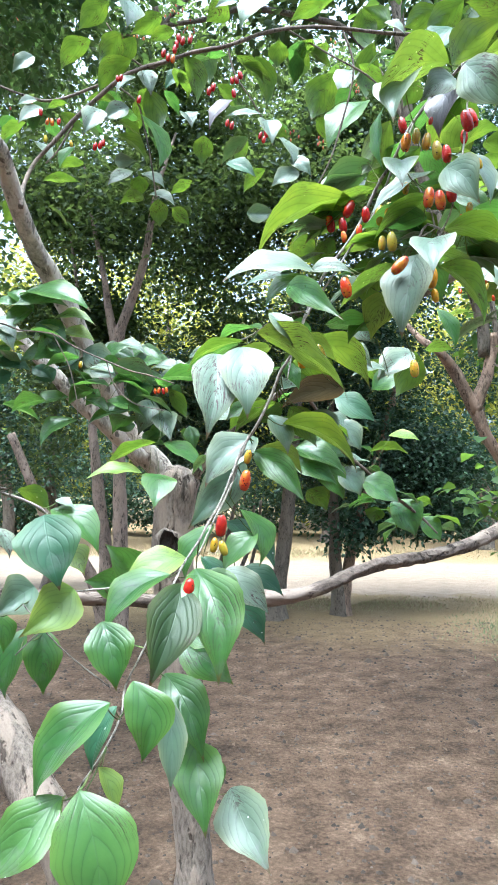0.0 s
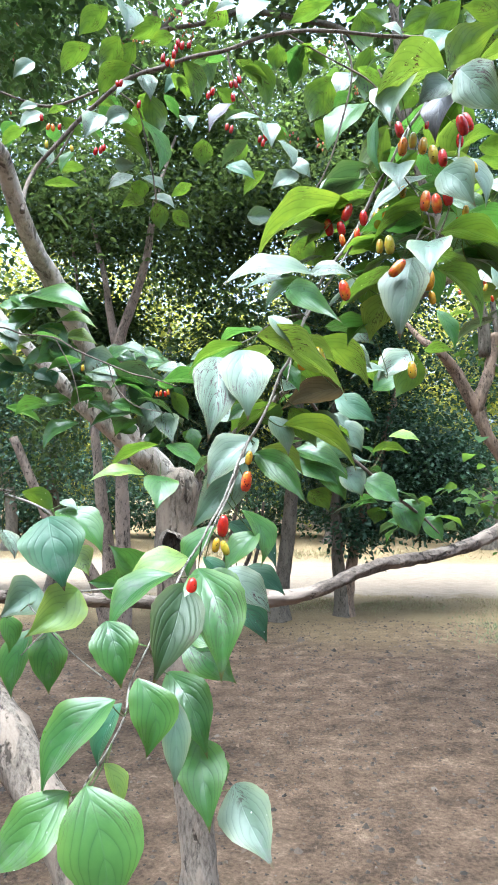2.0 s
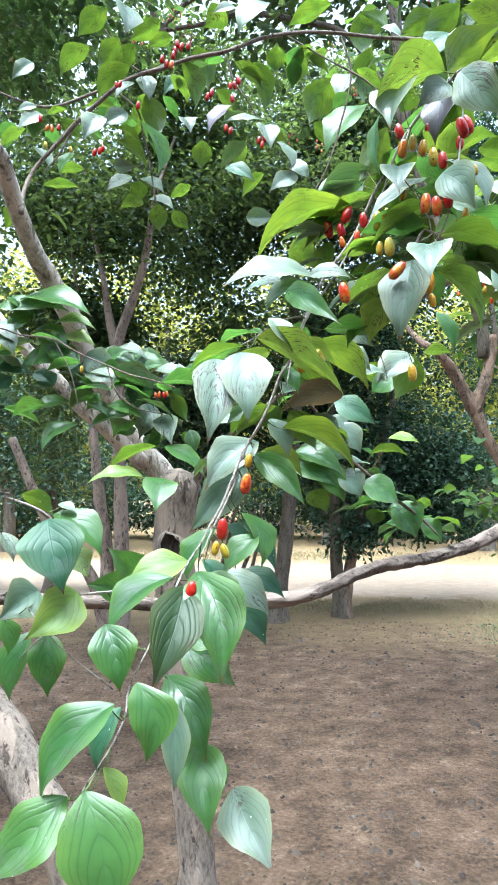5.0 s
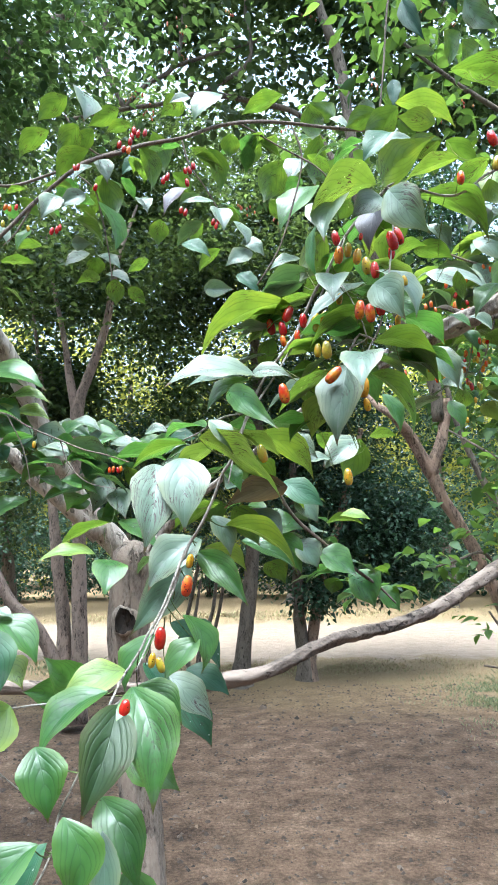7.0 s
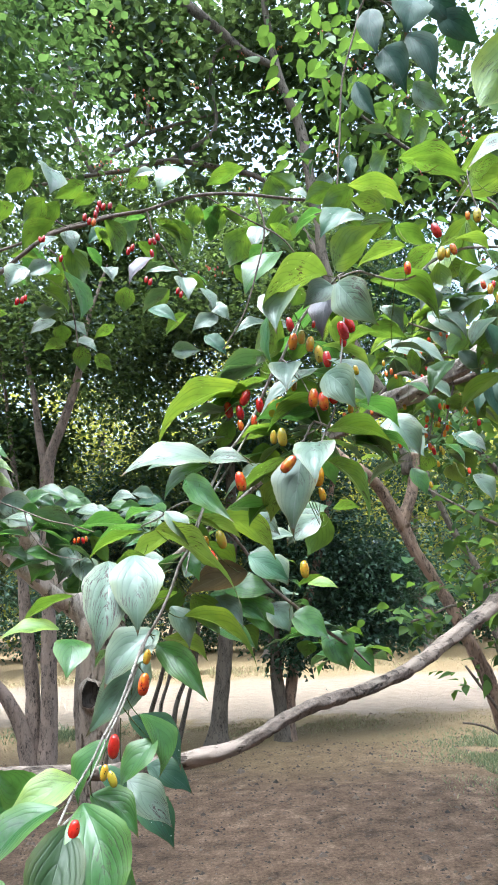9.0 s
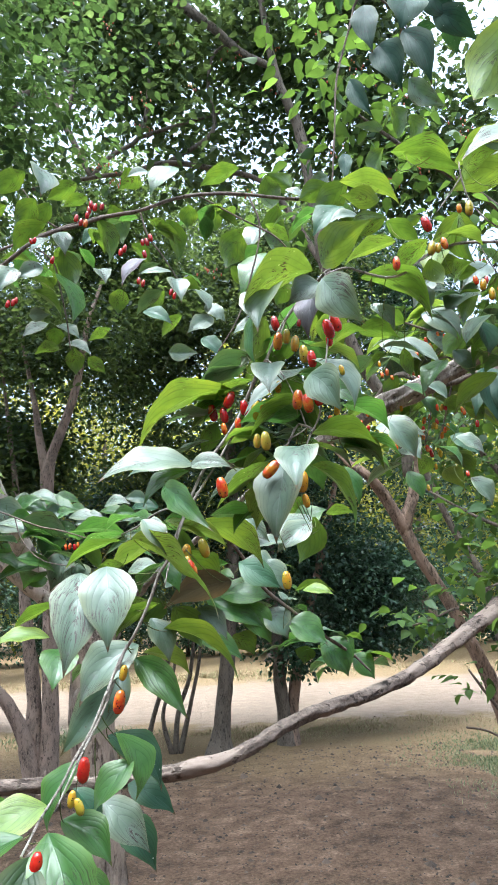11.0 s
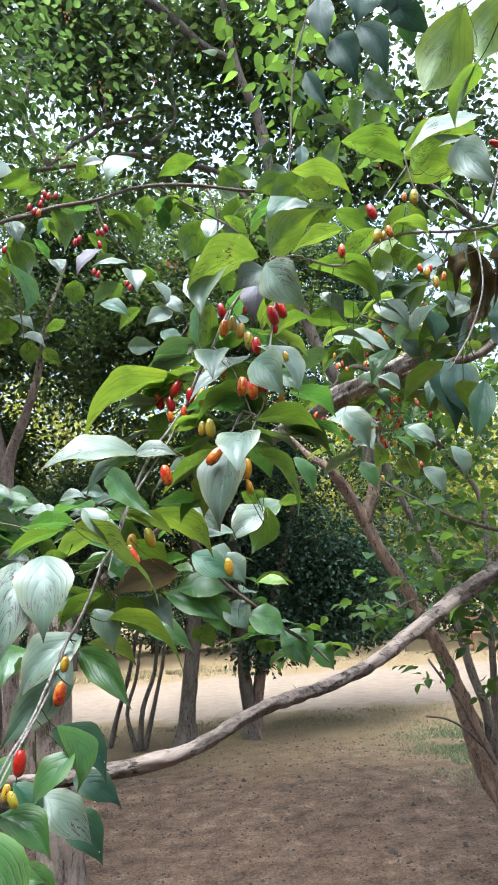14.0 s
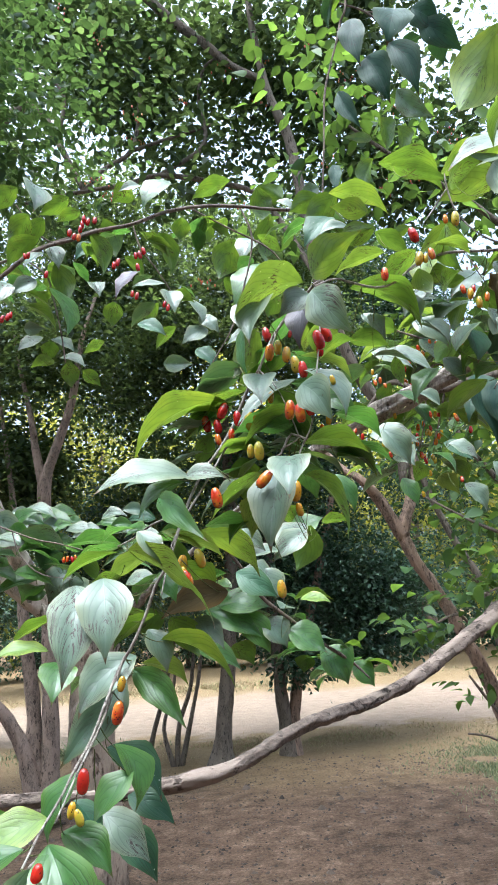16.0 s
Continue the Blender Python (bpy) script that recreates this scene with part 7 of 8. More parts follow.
stem(right, [(0.5124, 0.56, 2.079, 0.0015), (0.4883, 0.56, 2.0179, 0.0014), (0.4898, 0.59, 2.0099, 0.0015)])
stem(right, [(0.4636, 0.56, 2.054, 0.0012), (0.4693, 0.56, 2.0275, 0.0012), (0.4909, 0.61, 2.0221, 0.0015)])
stem(right, [(0.4817, 0.6, 2.0101, 0.0015), (0.4003, 0.52, 1.9776, 0.0011), (0.3757, 0.52, 2.0059, 0.0011), (0.3678, 0.52, 2.0406, 0.0013), (0.3676, 0.52, 2.0609, 0.0009)])
stem(right, [(0.3678, 0.52, 2.0406, 0.0009), (0.3488, 0.52, 2.0143, 0.0009), (0.3331, 0.52, 1.9937, 0.0007)])
stem(right, [(0.4184, 0.6, 2.0045, 0.001), (0.4305, 0.6, 1.9754, 0.001), (0.4389, 0.6, 1.9597, 0.0007)])
stem(right, [(0.4929, 0.61, 2.0166, 0.0015), (0.4757, 0.58, 1.9243, 0.0014), (0.4526, 0.58, 1.8632, 0.0014), (0.4283, 0.58, 1.8262, 0.0014), (0.4166, 0.58, 1.8094, 0.0009)])
stem(right, [(0.5038, 0.42, 2.1732, 0.0013), (0.4592, 0.42, 2.1781, 0.0012), (0.4334, 0.42, 2.1852, 0.0012), (0.4038, 0.42, 2.1616, 0.001)])
# Yellow tone here replaces light shining through the blade.
leaf(right, (0.593, 0.7, 2.488), (0.51, 0.731, 2.332), 0.097, (0.12, 0.98, 0.13), 0.12, 5, 0.03)
leaf(right, (0.567, 0.7, 2.217), (0.45, 0.673, 2.166), 0.075, (-0.05, -0.83, 0.56), 0.12, 1, 0.02)
leaf(right, (0.363, 0.72, 2.228), (0.47, 0.736, 2.19), 0.060, (0.31, 0.16, 0.94), 0.12, 2, 0.10)
leaf(right, (0.571, 0.72, 2.209), (0.456, 0.74, 2.174), 0.061, (-0.09, 0.70, 0.71), 0.12, 3, -0.04)
leaf(right, (0.316, 0.85, 2.268), (0.426, 0.866, 2.238), 0.058, (0.26, 0.05, 0.97), 0.12, 3, 0.04)
leaf(right, (0.374, 0.8, 2.169), (0.309, 0.811, 2.141), 0.041, (-0.02, 0.91, 0.41), 0.12, 2, -0.07)
leaf(right, (0.411, 0.75, 2.138), (0.384, 0.755, 2.125), 0.018, (-0.01, 0.92, 0.38), 0.12, 2)
leaf(right, (0.381, 0.66, 2.034), (0.467, 0.672, 2.06), 0.045, (-0.32, 0.36, 0.88), 0.12, 3, 0.13)
leaf(right, (0.41, 0.66, 2.043), (0.375, 0.643, 1.969), 0.050, (-0.70, -0.55, 0.46), 0.12, 5)
leaf(right, (0.384, 0.75, 2.011), (0.435, 0.736, 2.005), 0.031, (-0.19, -0.87, 0.45), 0.12, 1)
leaf(right, (0.413, 0.75, 2.03), (0.377, 0.736, 1.977), 0.038, (-0.29, -0.86, 0.42), 0.12, 1)
leaf(right, (0.536, 0.8, 2.083), (0.476, 0.784, 2.034), 0.046, (-0.15, -0.87, 0.47), 0.12, 1)
leaf(right, (0.434, 0.85, 2.022), (0.483, 0.832, 1.969), 0.043, (-0.26, -0.96, 0.09), 0.12, 1, -0.11)
leaf(right, (0.388, 0.9, 1.987), (0.472, 0.874, 1.937), 0.054, (0.11, -0.79, 0.60), 0.12, 1, -0.06)
leaf(right, (0.554, 0.9, 1.946), (0.559, 0.866, 1.802), 0.081, (0.20, -0.95, 0.23), 0.12, 10, 0.09)
leaf(right, (0.583, 0.88, 1.928), (0.57, 0.844, 1.82), 0.064, (-0.47, -0.82, 0.33), 0.12, 10)
leaf(right, (0.556, 0.95, 2.041), (0.511, 0.961, 1.991), 0.042, (0.15, 0.99, 0.09), 0.12, 2)
leaf(right, (0.431, 1.15, 1.911), (0.527, 1.123, 1.885), 0.060, (-0.13, -0.89, 0.44), 0.12, 1)
leaf(right, (0.5, 1.15, 1.88), (0.499, 1.093, 1.832), 0.050, (-0.60, -0.51, 0.62), 0.12, 1)
leaf(right, (0.564, 1.1, 1.878), (0.615, 1.082, 1.833), 0.041, (0.04, -0.91, 0.41), 0.12, 6)
leaf(right, (0.266, 0.62, 1.964), (0.363, 0.636, 1.914), 0.057, (0.44, 0.09, 0.89), 0.12, 2, 0.13)
leaf(right, (0.691, 0.95, 2.653), (0.81, 1.002, 2.775), 0.093, (-0.71, 0.54, 0.46), 0.12, 2)
# Backlight put into the colour again with the yellow tone.
leaf(right, (0.691, 0.72, 2.553), (0.632, 0.747, 2.415), 0.076, (0.15, 0.98, 0.13), 0.12, 5)
leaf(right, (0.489, 0.62, 2.154), (0.505, 0.56, 2.047), 0.051, (-0.83, -0.54, 0.18), 0.07, 1)
leaf(right, (0.557, 0.64, 2.219), (0.415, 0.606, 2.133), 0.054, (-0.16, -0.80, 0.58), 0.07, 1, 0.01)
leaf(right, (0.428, 0.66, 2.159), (0.56, 0.679, 2.224), 0.074, (-0.46, 0.17, 0.87), 0.12, 3, -0.04)
leaf(right, (0.365, 0.66, 1.93), (0.402, 0.646, 1.89), 0.048, (0.4, -0.68, 0.61), 0.13, 1)
leaf(right, (0.366, 0.66, 1.944), (0.412, 0.646, 1.954), 0.042, (-0.3, -0.34, 0.89), 0.14, 1)
leaf(right, (0.29, 0.66, 1.947), (0.316, 0.648, 1.902), 0.028, (0.18, -0.92, 0.36), 0.12, 1)
leaf(right, (0.24, 0.66, 2.008), (0.275, 0.65, 1.985), 0.036, (0.37, -0.5, 0.78), 0.10, 1)
leaf(right, (0.27, 0.66, 1.911), (0.328, 0.668, 1.903), 0.032, (0.05, 0.48, 0.88), 0.11, 2)
leaf(right, (0.299, 0.66, 1.885), (0.354, 0.644, 1.859), 0.054, (0.28, -0.45, 0.85), 0.15, 1)
leaf(right, (0.492, 0.64, 1.816), (0.46, 0.63, 1.731), 0.033, (-0.36, -0.9, 0.25), 0.08, 6)
leaf(right, (0.473, 0.66, 1.916), (0.424, 0.672, 1.862), 0.038, (-0.38, 0.77, 0.52), 0.15, 2)
leaf(right, (0.501, 0.66, 1.933), (0.48, 0.672, 1.862), 0.063, (-0.56, 0.78, 0.3), 0.13, 6)
leaf(right, (0.514, 0.66, 2.048), (0.553, 0.647, 2.017), 0.044, (0.42, -0.5, 0.75), 0.14, 6)
leaf(right, (0.559, 0.66, 2.026), (0.544, 0.651, 1.951), 0.032, (-0.21, -0.97, 0.15), 0.14, 6)
leaf(right, (0.525, 0.66, 1.944), (0.538, 0.642, 1.87), 0.044, (-0.17, -0.97, 0.2), 0.10, 6)
leaf(right, (0.471, 0.66, 1.953), (0.468, 0.646, 1.892), 0.045, (0.31, -0.93, 0.19), 0.14, 1)
leaf(right, (0.433, 0.66, 1.964), (0.386, 0.647, 1.923), 0.053, (-0.43, -0.58, 0.69), 0.14, 1)
leaf(right, (0.534, 0.71, 1.992), (0.547, 0.7, 1.952), 0.050, (0.55, -0.75, 0.37), 0.15, 1)
leaf(right, (0.385, 0.71, 2.017), (0.434, 0.695, 1.993), 0.048, (0.28, -0.45, 0.85), 0.14, 1)
leaf(right, (0.443, 0.66, 1.998), (0.411, 0.665, 1.988), 0.022, (-0.14, 0.59, 0.8), 0.11, 2)
leaf(right, (0.347, 0.71, 1.906), (0.357, 0.717, 1.864), 0.020, (0.02, 0.99, 0.16), 0.10, 2)
leaf(right, (0.524, 0.66, 1.899), (0.551, 0.652, 1.842), 0.054, (0.17, -0.96, 0.21), 0.13, 6)
leaf(right, (0.475, 0.6, 1.988), (0.478, 0.606, 1.872), 0.035, (0.21, 0.98, 0.06), 0.12, 4)
leaf(right, (0.467, 0.6, 1.977), (0.447, 0.598, 1.912), 0.022, (-0.07, -1, 0.05), 0.12, 4)
leaf(right, (0.524, 0.6, 1.979), (0.495, 0.597, 1.897), 0.030, (0.18, -0.98, -0.03), 0.14, 4)
leaf(right, (0.514, 0.6, 1.957), (0.52, 0.599, 1.914), 0.031, (0.25, -0.97, 0.06), 0.15, 4)
berry(right, (0.307, 0.492, 1.9603), 0.0206, (-0.3, 0.05, 0.97), RED)
berry(right, (0.3464, 0.492, 1.9802), 0.0117, (-0.01, 0, 1), ORANGE)
berry(right, (0.358, 0.492, 1.9809), 0.0193, (0.08, -0.01, 0.99), YELLOW)
berry(right, (0.3099, 0.492, 1.9316), 0.0180, (0.2, -0.03, 0.97), YELLOW)
berry(right, (0.3246, 0.492, 1.9373), 0.0148, (-0.2, 0.03, 0.99), ORANGE)
berry(right, (0.269, 0.492, 1.9128), 0.0169, (0.05, -0.01, 1), ORANGE)
berry(right, (0.3172, 0.492, 1.9319), 0.0123, (0.18, -0.03, 0.97), YELLOW)
berry(right, (0.3541, 0.492, 1.8937), 0.0114, (-0.17, 0.03, 0.99), ORANGE)
berry(right, (0.3617, 0.492, 1.8886), 0.0139, (0.14, -0.02, 0.98), YELLOW)
berry(right, (0.37, 0.492, 1.8781), 0.0147, (0.03, 0, 1), YELLOW)
berry(right, (0.3799, 0.492, 1.8847), 0.0115, (0.2, -0.03, 0.97), ORANGE)
berry(right, (0.3658, 0.492, 1.8941), 0.0098, (0.14, -0.02, 0.98), RED)
berry(right, (0.466, 0.492, 2.0538), 0.0158, (-0.85, 0.14, 0.54), RED)
berry(right, (0.476, 0.492, 2.0504), 0.0150, (0.17, -0.03, 0.98), RED)
berry(main, (0.2004, 0.502, 1.85), 0.0220, (-0.34, 0.05, 0.96), RED)
berry(main, (0.1925, 0.502, 1.8308), 0.0156, (0.03, 0, 1), RED)
berry(main, (0.0410, 0.59, 1.6240), 0.0230, (0.1, 0, 0.98), YELLOW)
berry(main, (0.0600, 0.59, 1.6300), 0.0230, (-0.3, 0, 0.98), YELLOW)

leaf(right, (0.422, 0.62, 2.126), (0.48, 0.629, 2.164), 0.052, (-0.51, 0.56, 0.65), 0.12, 2)
leaf(right, (0.361, 0.62, 1.992), (0.377, 0.622, 1.956), 0.032, (-0.04, 1, 0.04), 0.15, 3)
leaf(right, (0.395, 0.62, 1.874), (0.436, 0.604, 1.908), 0.047, (-0.67, -0.34, 0.66), 0.15, 1)
leaf(right, (0.389, 0.62, 1.964), (0.421, 0.626, 1.992), 0.032, (-0.58, 0.61, 0.53), 0.09, 2)
leaf(right, (0.341, 0.62, 2.148), (0.433, 0.633, 2.135), 0.028, (0.04, 0.54, 0.84), 0.10, 2)
leaf(right, (0.323, 0.66, 2.071), (0.373, 0.669, 2.041), 0.030, (0.37, 0.51, 0.77), 0.12, 2)
leaf(right, (0.337, 0.68, 1.977), (0.377, 0.666, 1.936), 0.050, (0.39, -0.69, 0.62), 0.14, 1)
leaf(right, (0.443, 0.66, 1.968), (0.417, 0.669, 1.921), 0.047, (-0.57, 0.69, 0.45), 0.13, 2)
leaf(right, (0.392, 0.68, 1.875), (0.348, 0.665, 1.821), 0.038, (-0.53, -0.6, 0.6), 0.13, 0)

leaf(right, (0.359, 0.64, 1.93), (0.348, 0.635, 1.969), 0.029, (0.27, -0.96, -0.05), 0.10, 1)
leaf(right, (0.364, 0.64, 1.927), (0.396, 0.634, 1.892), 0.040, (0.36, -0.81, 0.47), 0.10, 1)
leaf(right, (0.294, 0.64, 1.937), (0.308, 0.636, 1.906), 0.028, (0.3, -0.92, 0.26), 0.15, 1)
leaf(right, (0.458, 0.64, 1.905), (0.485, 0.636, 1.923), 0.037, (-0.43, -0.77, 0.46), 0.12, 1)
leaf(right, (0.423, 0.64, 1.917), (0.426, 0.627, 1.86), 0.046, (0.38, -0.9, 0.23), 0.09, 6)
leaf(right, (0.408, 0.69, 1.894), (0.432, 0.684, 1.85), 0.029, (0.02, -0.99, 0.14), 0.15, 1)
leaf(right, (0.364, 0.68, 2.028), (0.383, 0.675, 1.99), 0.036, (0.4, -0.87, 0.3), 0.10, 1)
leaf(right, (0.5, 0.68, 2.036), (0.515, 0.674, 1.988), 0.032, (-0.08, -0.99, 0.09), 0.15, 1)

hanging = branch("dangling twig with dark folded leaves against the sky", TWIG_DARK)
stem(hanging, [(0.5, 3.9, 6.3, 0.012), (0.48, 2.6, 5.3, 0.009), (0.56, 1.65, 4.3, 0.006), (0.5858, 1.42, 3.418, 0.004), (0.5622, 1.42, 3.2493, 0.0039), (0.532, 1.42, 3.1392, 0.0038), (0.4954, 1.42, 3.0062, 0.0038), (0.4748, 1.42, 2.8184, 0.0031), (0.4587, 1.42, 2.6806, 0.0031), (0.4512, 1.42, 2.5935, 0.002)])
stem(hanging, [(0.5681, 1.42, 3.332, 0.0034), (0.6468, 1.42, 3.3004, 0.0034), (0.7103, 1.42, 3.2259, 0.0034), (0.7147, 1.42, 3.1456, 0.0028), (0.6445, 1.42, 2.9948, 0.0022)])
stem(hanging, [(0.6468, 1.42, 3.3004, 0.0034), (0.8126, 1.42, 3.3068, 0.0034), (0.904, 1.42, 3.2619, 0.0029)])
leaf(hanging, (0.593, 1.4, 3.252), (0.592, 1.37, 3.057), 0.079, (-0.39, -0.91, 0.14), 0.07, 10, 0.04)
leaf(hanging, (0.73, 1.4, 3.294), (0.678, 1.37, 3.128), 0.122, (-0.06, -0.98, 0.20), 0.12, 10)
leaf(hanging, (0.687, 1.38, 3.146), (0.74, 1.35, 2.936), 0.081, (-0.62, -0.78, -0.04), 0.07, 10, -0.10)
leaf(hanging, (0.62, 1.4, 3.111), (0.664, 1.37, 2.927), 0.095, (-0.59, -0.81, -0.01), 0.12, 10, -0.05)
leaf(hanging, (0.682, 1.36, 2.964), (0.767, 1.33, 2.851), 0.062, (-0.66, -0.68, -0.32), 0.07, 1, 0.08)
leaf(hanging, (0.534, 1.42, 3.01), (0.58, 1.39, 2.86), 0.052, (-0.59, -0.81, -0.02), 0.07, 10)
leaf(hanging, (0.808, 1.42, 3.264), (0.918, 1.39, 3.129), 0.082, (-0.66, -0.63, -0.40), 0.12, 10, -0.06)
leaf(hanging, (0.627, 1.45, 2.875), (0.529, 1.42, 2.855), 0.029, (0.34, -0.71, -0.62), 0.07, 1)
leaf(hanging, (0.678, 1.5, 2.992), (0.676, 1.47, 2.852), 0.074, (0.97, 0.22, -0.06), 0.12, 2)
leaf(hanging, (0.729, 1.5, 2.965), (0.718, 1.47, 2.827), 0.074, (0.96, 0.25, -0.13), 0.12, 2)
leaf(hanging, (0.508, 1.45, 2.789), (0.496, 1.42, 2.674), 0.038, (-0.24, -0.93, 0.27), 0.07, 10)
leaf(hanging, (0.791, 1.42, 3.321), (0.863, 1.39, 3.212), 0.083, (-0.73, -0.61, -0.31), 0.12, 10)
leaf(hanging, (0.679, 1.6, 2.93), (0.624, 1.57, 2.807), 0.072, (-0.59, 0.80, 0.07), 0.12, 2)
leaf(hanging, (0.494, 1.6, 2.824), (0.414, 1.57, 2.743), 0.048, (0.44, -0.89, -0.10), 0.07, 1)


def spray(br, at, n, seed, size=0.017):
    """A loose umbel of small hanging berries."""
    r = random.Random(seed)
    for _ in range(n):
        p = Vector(at) + Vector((r.gauss(0, 0.035), r.gauss(0, 0.03), r.gauss(-0.03, 0.03)))
        berry(br, p, size * r.uniform(0.8, 1.1), (r.gauss(0, 0.2), r.gauss(0, 0.2), 1), r.choice((ORANGE, YELLOW, ORANGE, RED)))


back = branch("hanging dogwood sprays with many small half-ripe berries", TWIG_DARK)
stem(back, [(1.06, 1.13, 2.46, 0.012), (0.8761, 1.22, 2.128, 0.0124), (0.7417, 1.22, 2.0581, 0.0113), (0.6908, 1.22, 2.0491, 0.0104), (0.6349, 1.22, 2.0312, 0.0103), (0.5812, 1.22, 2.0269, 0.0085), (0.5311, 1.27, 2.0677, 0.0071), (0.4774, 1.32, 2.0145, 0.0054)])
stem(back, [(0.7561, 1.22, 2.1656, 0.0044), (0.6654, 1.22, 2.137, 0.0035), (0.595, 1.22, 2.1555, 0.0035), (0.5429, 1.22, 2.174, 0.0026)])
stem(back, [(0.6908, 1.22, 2.0491, 0.0026), (0.6328, 1.22, 2.0905, 0.0026), (0.6039, 1.22, 2.0722, 0.0026), (0.5871, 1.22, 2, 0.0017), (0.5707, 1.22, 1.9297, 0.0017), (0.5579, 1.22, 1.8918, 0.0017)])
stem(back, [(0.6529, 1.26, 2.045, 0.0035), (0.6247, 1.26, 1.9581, 0.0026), (0.6062, 1.26, 1.9135, 0.0017)])
stem(back, [(0.777, 1.22, 2.3217, 0.0036), (0.7175, 1.22, 2.2617, 0.0036), (0.6483, 1.22, 2.1463, 0.0035), (0.6059, 1.22, 2.0905, 0.0026)])
for k, p in enumerate(((0.576, 1.22, 2.152), (0.554, 1.22, 2.067), (0.68, 1.22, 2.122), (0.69, 1.22, 2.04), (0.579, 1.22, 2), (0.555, 1.22, 1.955), (0.647, 1.22, 2.013), (0.459, 1.22, 1.962), (0.567, 1.22, 1.89), (0.643, 1.22, 2.157), (0.501, 1.22, 2.061), (0.609, 1.22, 1.974))):
    spray(back, p, 7, k + 20)
leaf(back, (0.543, 1.22, 2.174), (0.477, 1.231, 2.197), 0.045, (0.36, 0.48, 0.8), 0.09, 2)
leaf(back, (0.595, 1.22, 2.155), (0.618, 1.204, 2.093), 0.046, (0.1, -0.95, 0.28), 0.09, 1)
leaf(back, (0.665, 1.22, 2.137), (0.718, 1.232, 2.076), 0.047, (0.51, 0.65, 0.57), 0.09, 2)
leaf(back, (0.718, 1.22, 2.262), (0.637, 1.201, 2.271), 0.071, (0.19, -0.39, 0.9), 0.10, 1)
leaf(back, (0.742, 1.22, 2.166), (0.688, 1.225, 2.083), 0.079, (-0.37, 0.88, 0.3), 0.13, 6)
leaf(back, (0.612, 1.22, 1.991), (0.666, 1.229, 1.966), 0.043, (0.26, 0.57, 0.78), 0.15, 2)
leaf(back, (0.587, 1.22, 2), (0.534, 1.231, 1.959), 0.057, (-0.43, 0.55, 0.71), 0.15, 2)
leaf(back, (0.593, 1.22, 1.938), (0.631, 1.206, 1.899), 0.048, (0.4, -0.67, 0.63), 0.14, 0)
leaf(back, (0.561, 1.22, 1.921), (0.493, 1.204, 1.901), 0.062, (-0.13, -0.53, 0.84), 0.11, 1)
leaf(back, (0.633, 1.22, 2.091), (0.587, 1.23, 2.049), 0.046, (-0.46, 0.61, 0.65), 0.11, 2)
leaf(back, (0.531, 1.22, 2.054), (0.476, 1.205, 2.085), 0.055, (0.53, -0.38, 0.76), 0.15, 1)
leaf(back, (0.634, 1.22, 2.027), (0.708, 1.231, 2.003), 0.042, (0.2, 0.49, 0.85), 0.11, 2)
leaf(back, (0.513, 1.22, 2.05), (0.493, 1.231, 1.986), 0.040, (-0.25, 0.94, 0.24), 0.15, 2)
leaf(back, (0.446, 1.22, 1.983), (0.395, 1.23, 1.952), 0.052, (-0.34, 0.59, 0.73), 0.14, 2)
leaf(back, (0.777, 1.22, 2.322), (0.722, 1.205, 2.352), 0.074, (0.53, -0.38, 0.76), 0.10, 1)
leaf(back, (0.648, 1.22, 2.146), (0.583, 1.197, 2.21), 0.080, (0.71, -0.42, 0.57), 0.13, 1)
leaf(back, (0.687, 1.22, 2.32), (0.629, 1.213, 2.326), 0.067, (0.15, -0.79, 0.59), 0.15, 1)
leaf(back, (0.758, 1.22, 2.282), (0.67, 1.208, 2.217), 0.076, (-0.28, -0.8, 0.53), 0.14, 1)
leaf(back, (0.696, 1.22, 1.946), (0.651, 1.229, 1.985), 0.043, (0.61, 0.55, 0.57), 0.15, 2)
leaf(back, (0.725, 1.22, 2.035), (0.666, 1.195, 1.939), 0.039, (-0.43, -0.77, 0.47), 0.13, 6)
leaf(back, (0.565, 1.22, 2.127), (0.521, 1.228, 2.103), 0.037, (-0.28, 0.64, 0.72), 0.07, 2)
leaf(back, (0.636, 1.22, 2.193), (0.583, 1.207, 2.169), 0.051, (-0.27, -0.49, 0.83), 0.15, 0)
leaf(back, (0.716, 1.22, 2.401), (0.681, 1.231, 2.469), 0.040, (0.78, 0.55, 0.31), 0.12, 2)
leaf(back, (0.561, 1.22, 2), (0.584, 1.205, 1.943), 0.037, (0.08, -0.96, 0.28), 0.11, 0)

leaf(back, (0.422, 1.05, 2.052), (0.503, 1.039, 2.013), 0.048, (0.12, -0.86, 0.5), 0.10, 1)
leaf(back, (0.428, 1.05, 1.896), (0.471, 1.04, 1.82), 0.059, (0.11, -0.98, 0.19), 0.14, 1)
leaf(back, (0.553, 1.05, 1.864), (0.604, 1.042, 1.828), 0.041, (0.17, -0.89, 0.43), 0.15, 1)
leaf(back, (0.518, 1.05, 1.845), (0.554, 1.035, 1.801), 0.050, (0.5, -0.62, 0.61), 0.15, 0)
leaf(back, (0.327, 1.05, 1.813), (0.355, 1.04, 1.735), 0.040, (0.37, -0.89, 0.24), 0.13, 0)
leaf(back, (0.547, 1.05, 1.941), (0.5, 1.044, 1.965), 0.045, (0.33, -0.83, 0.45), 0.10, 1)
leaf(back, (0.461, 1.05, 1.968), (0.502, 1.037, 1.938), 0.044, (0.26, -0.7, 0.66), 0.11, 0)
leaf(back, (0.622, 1.05, 1.964), (0.658, 1.043, 1.914), 0.044, (0.1, -0.97, 0.22), 0.13, 1)
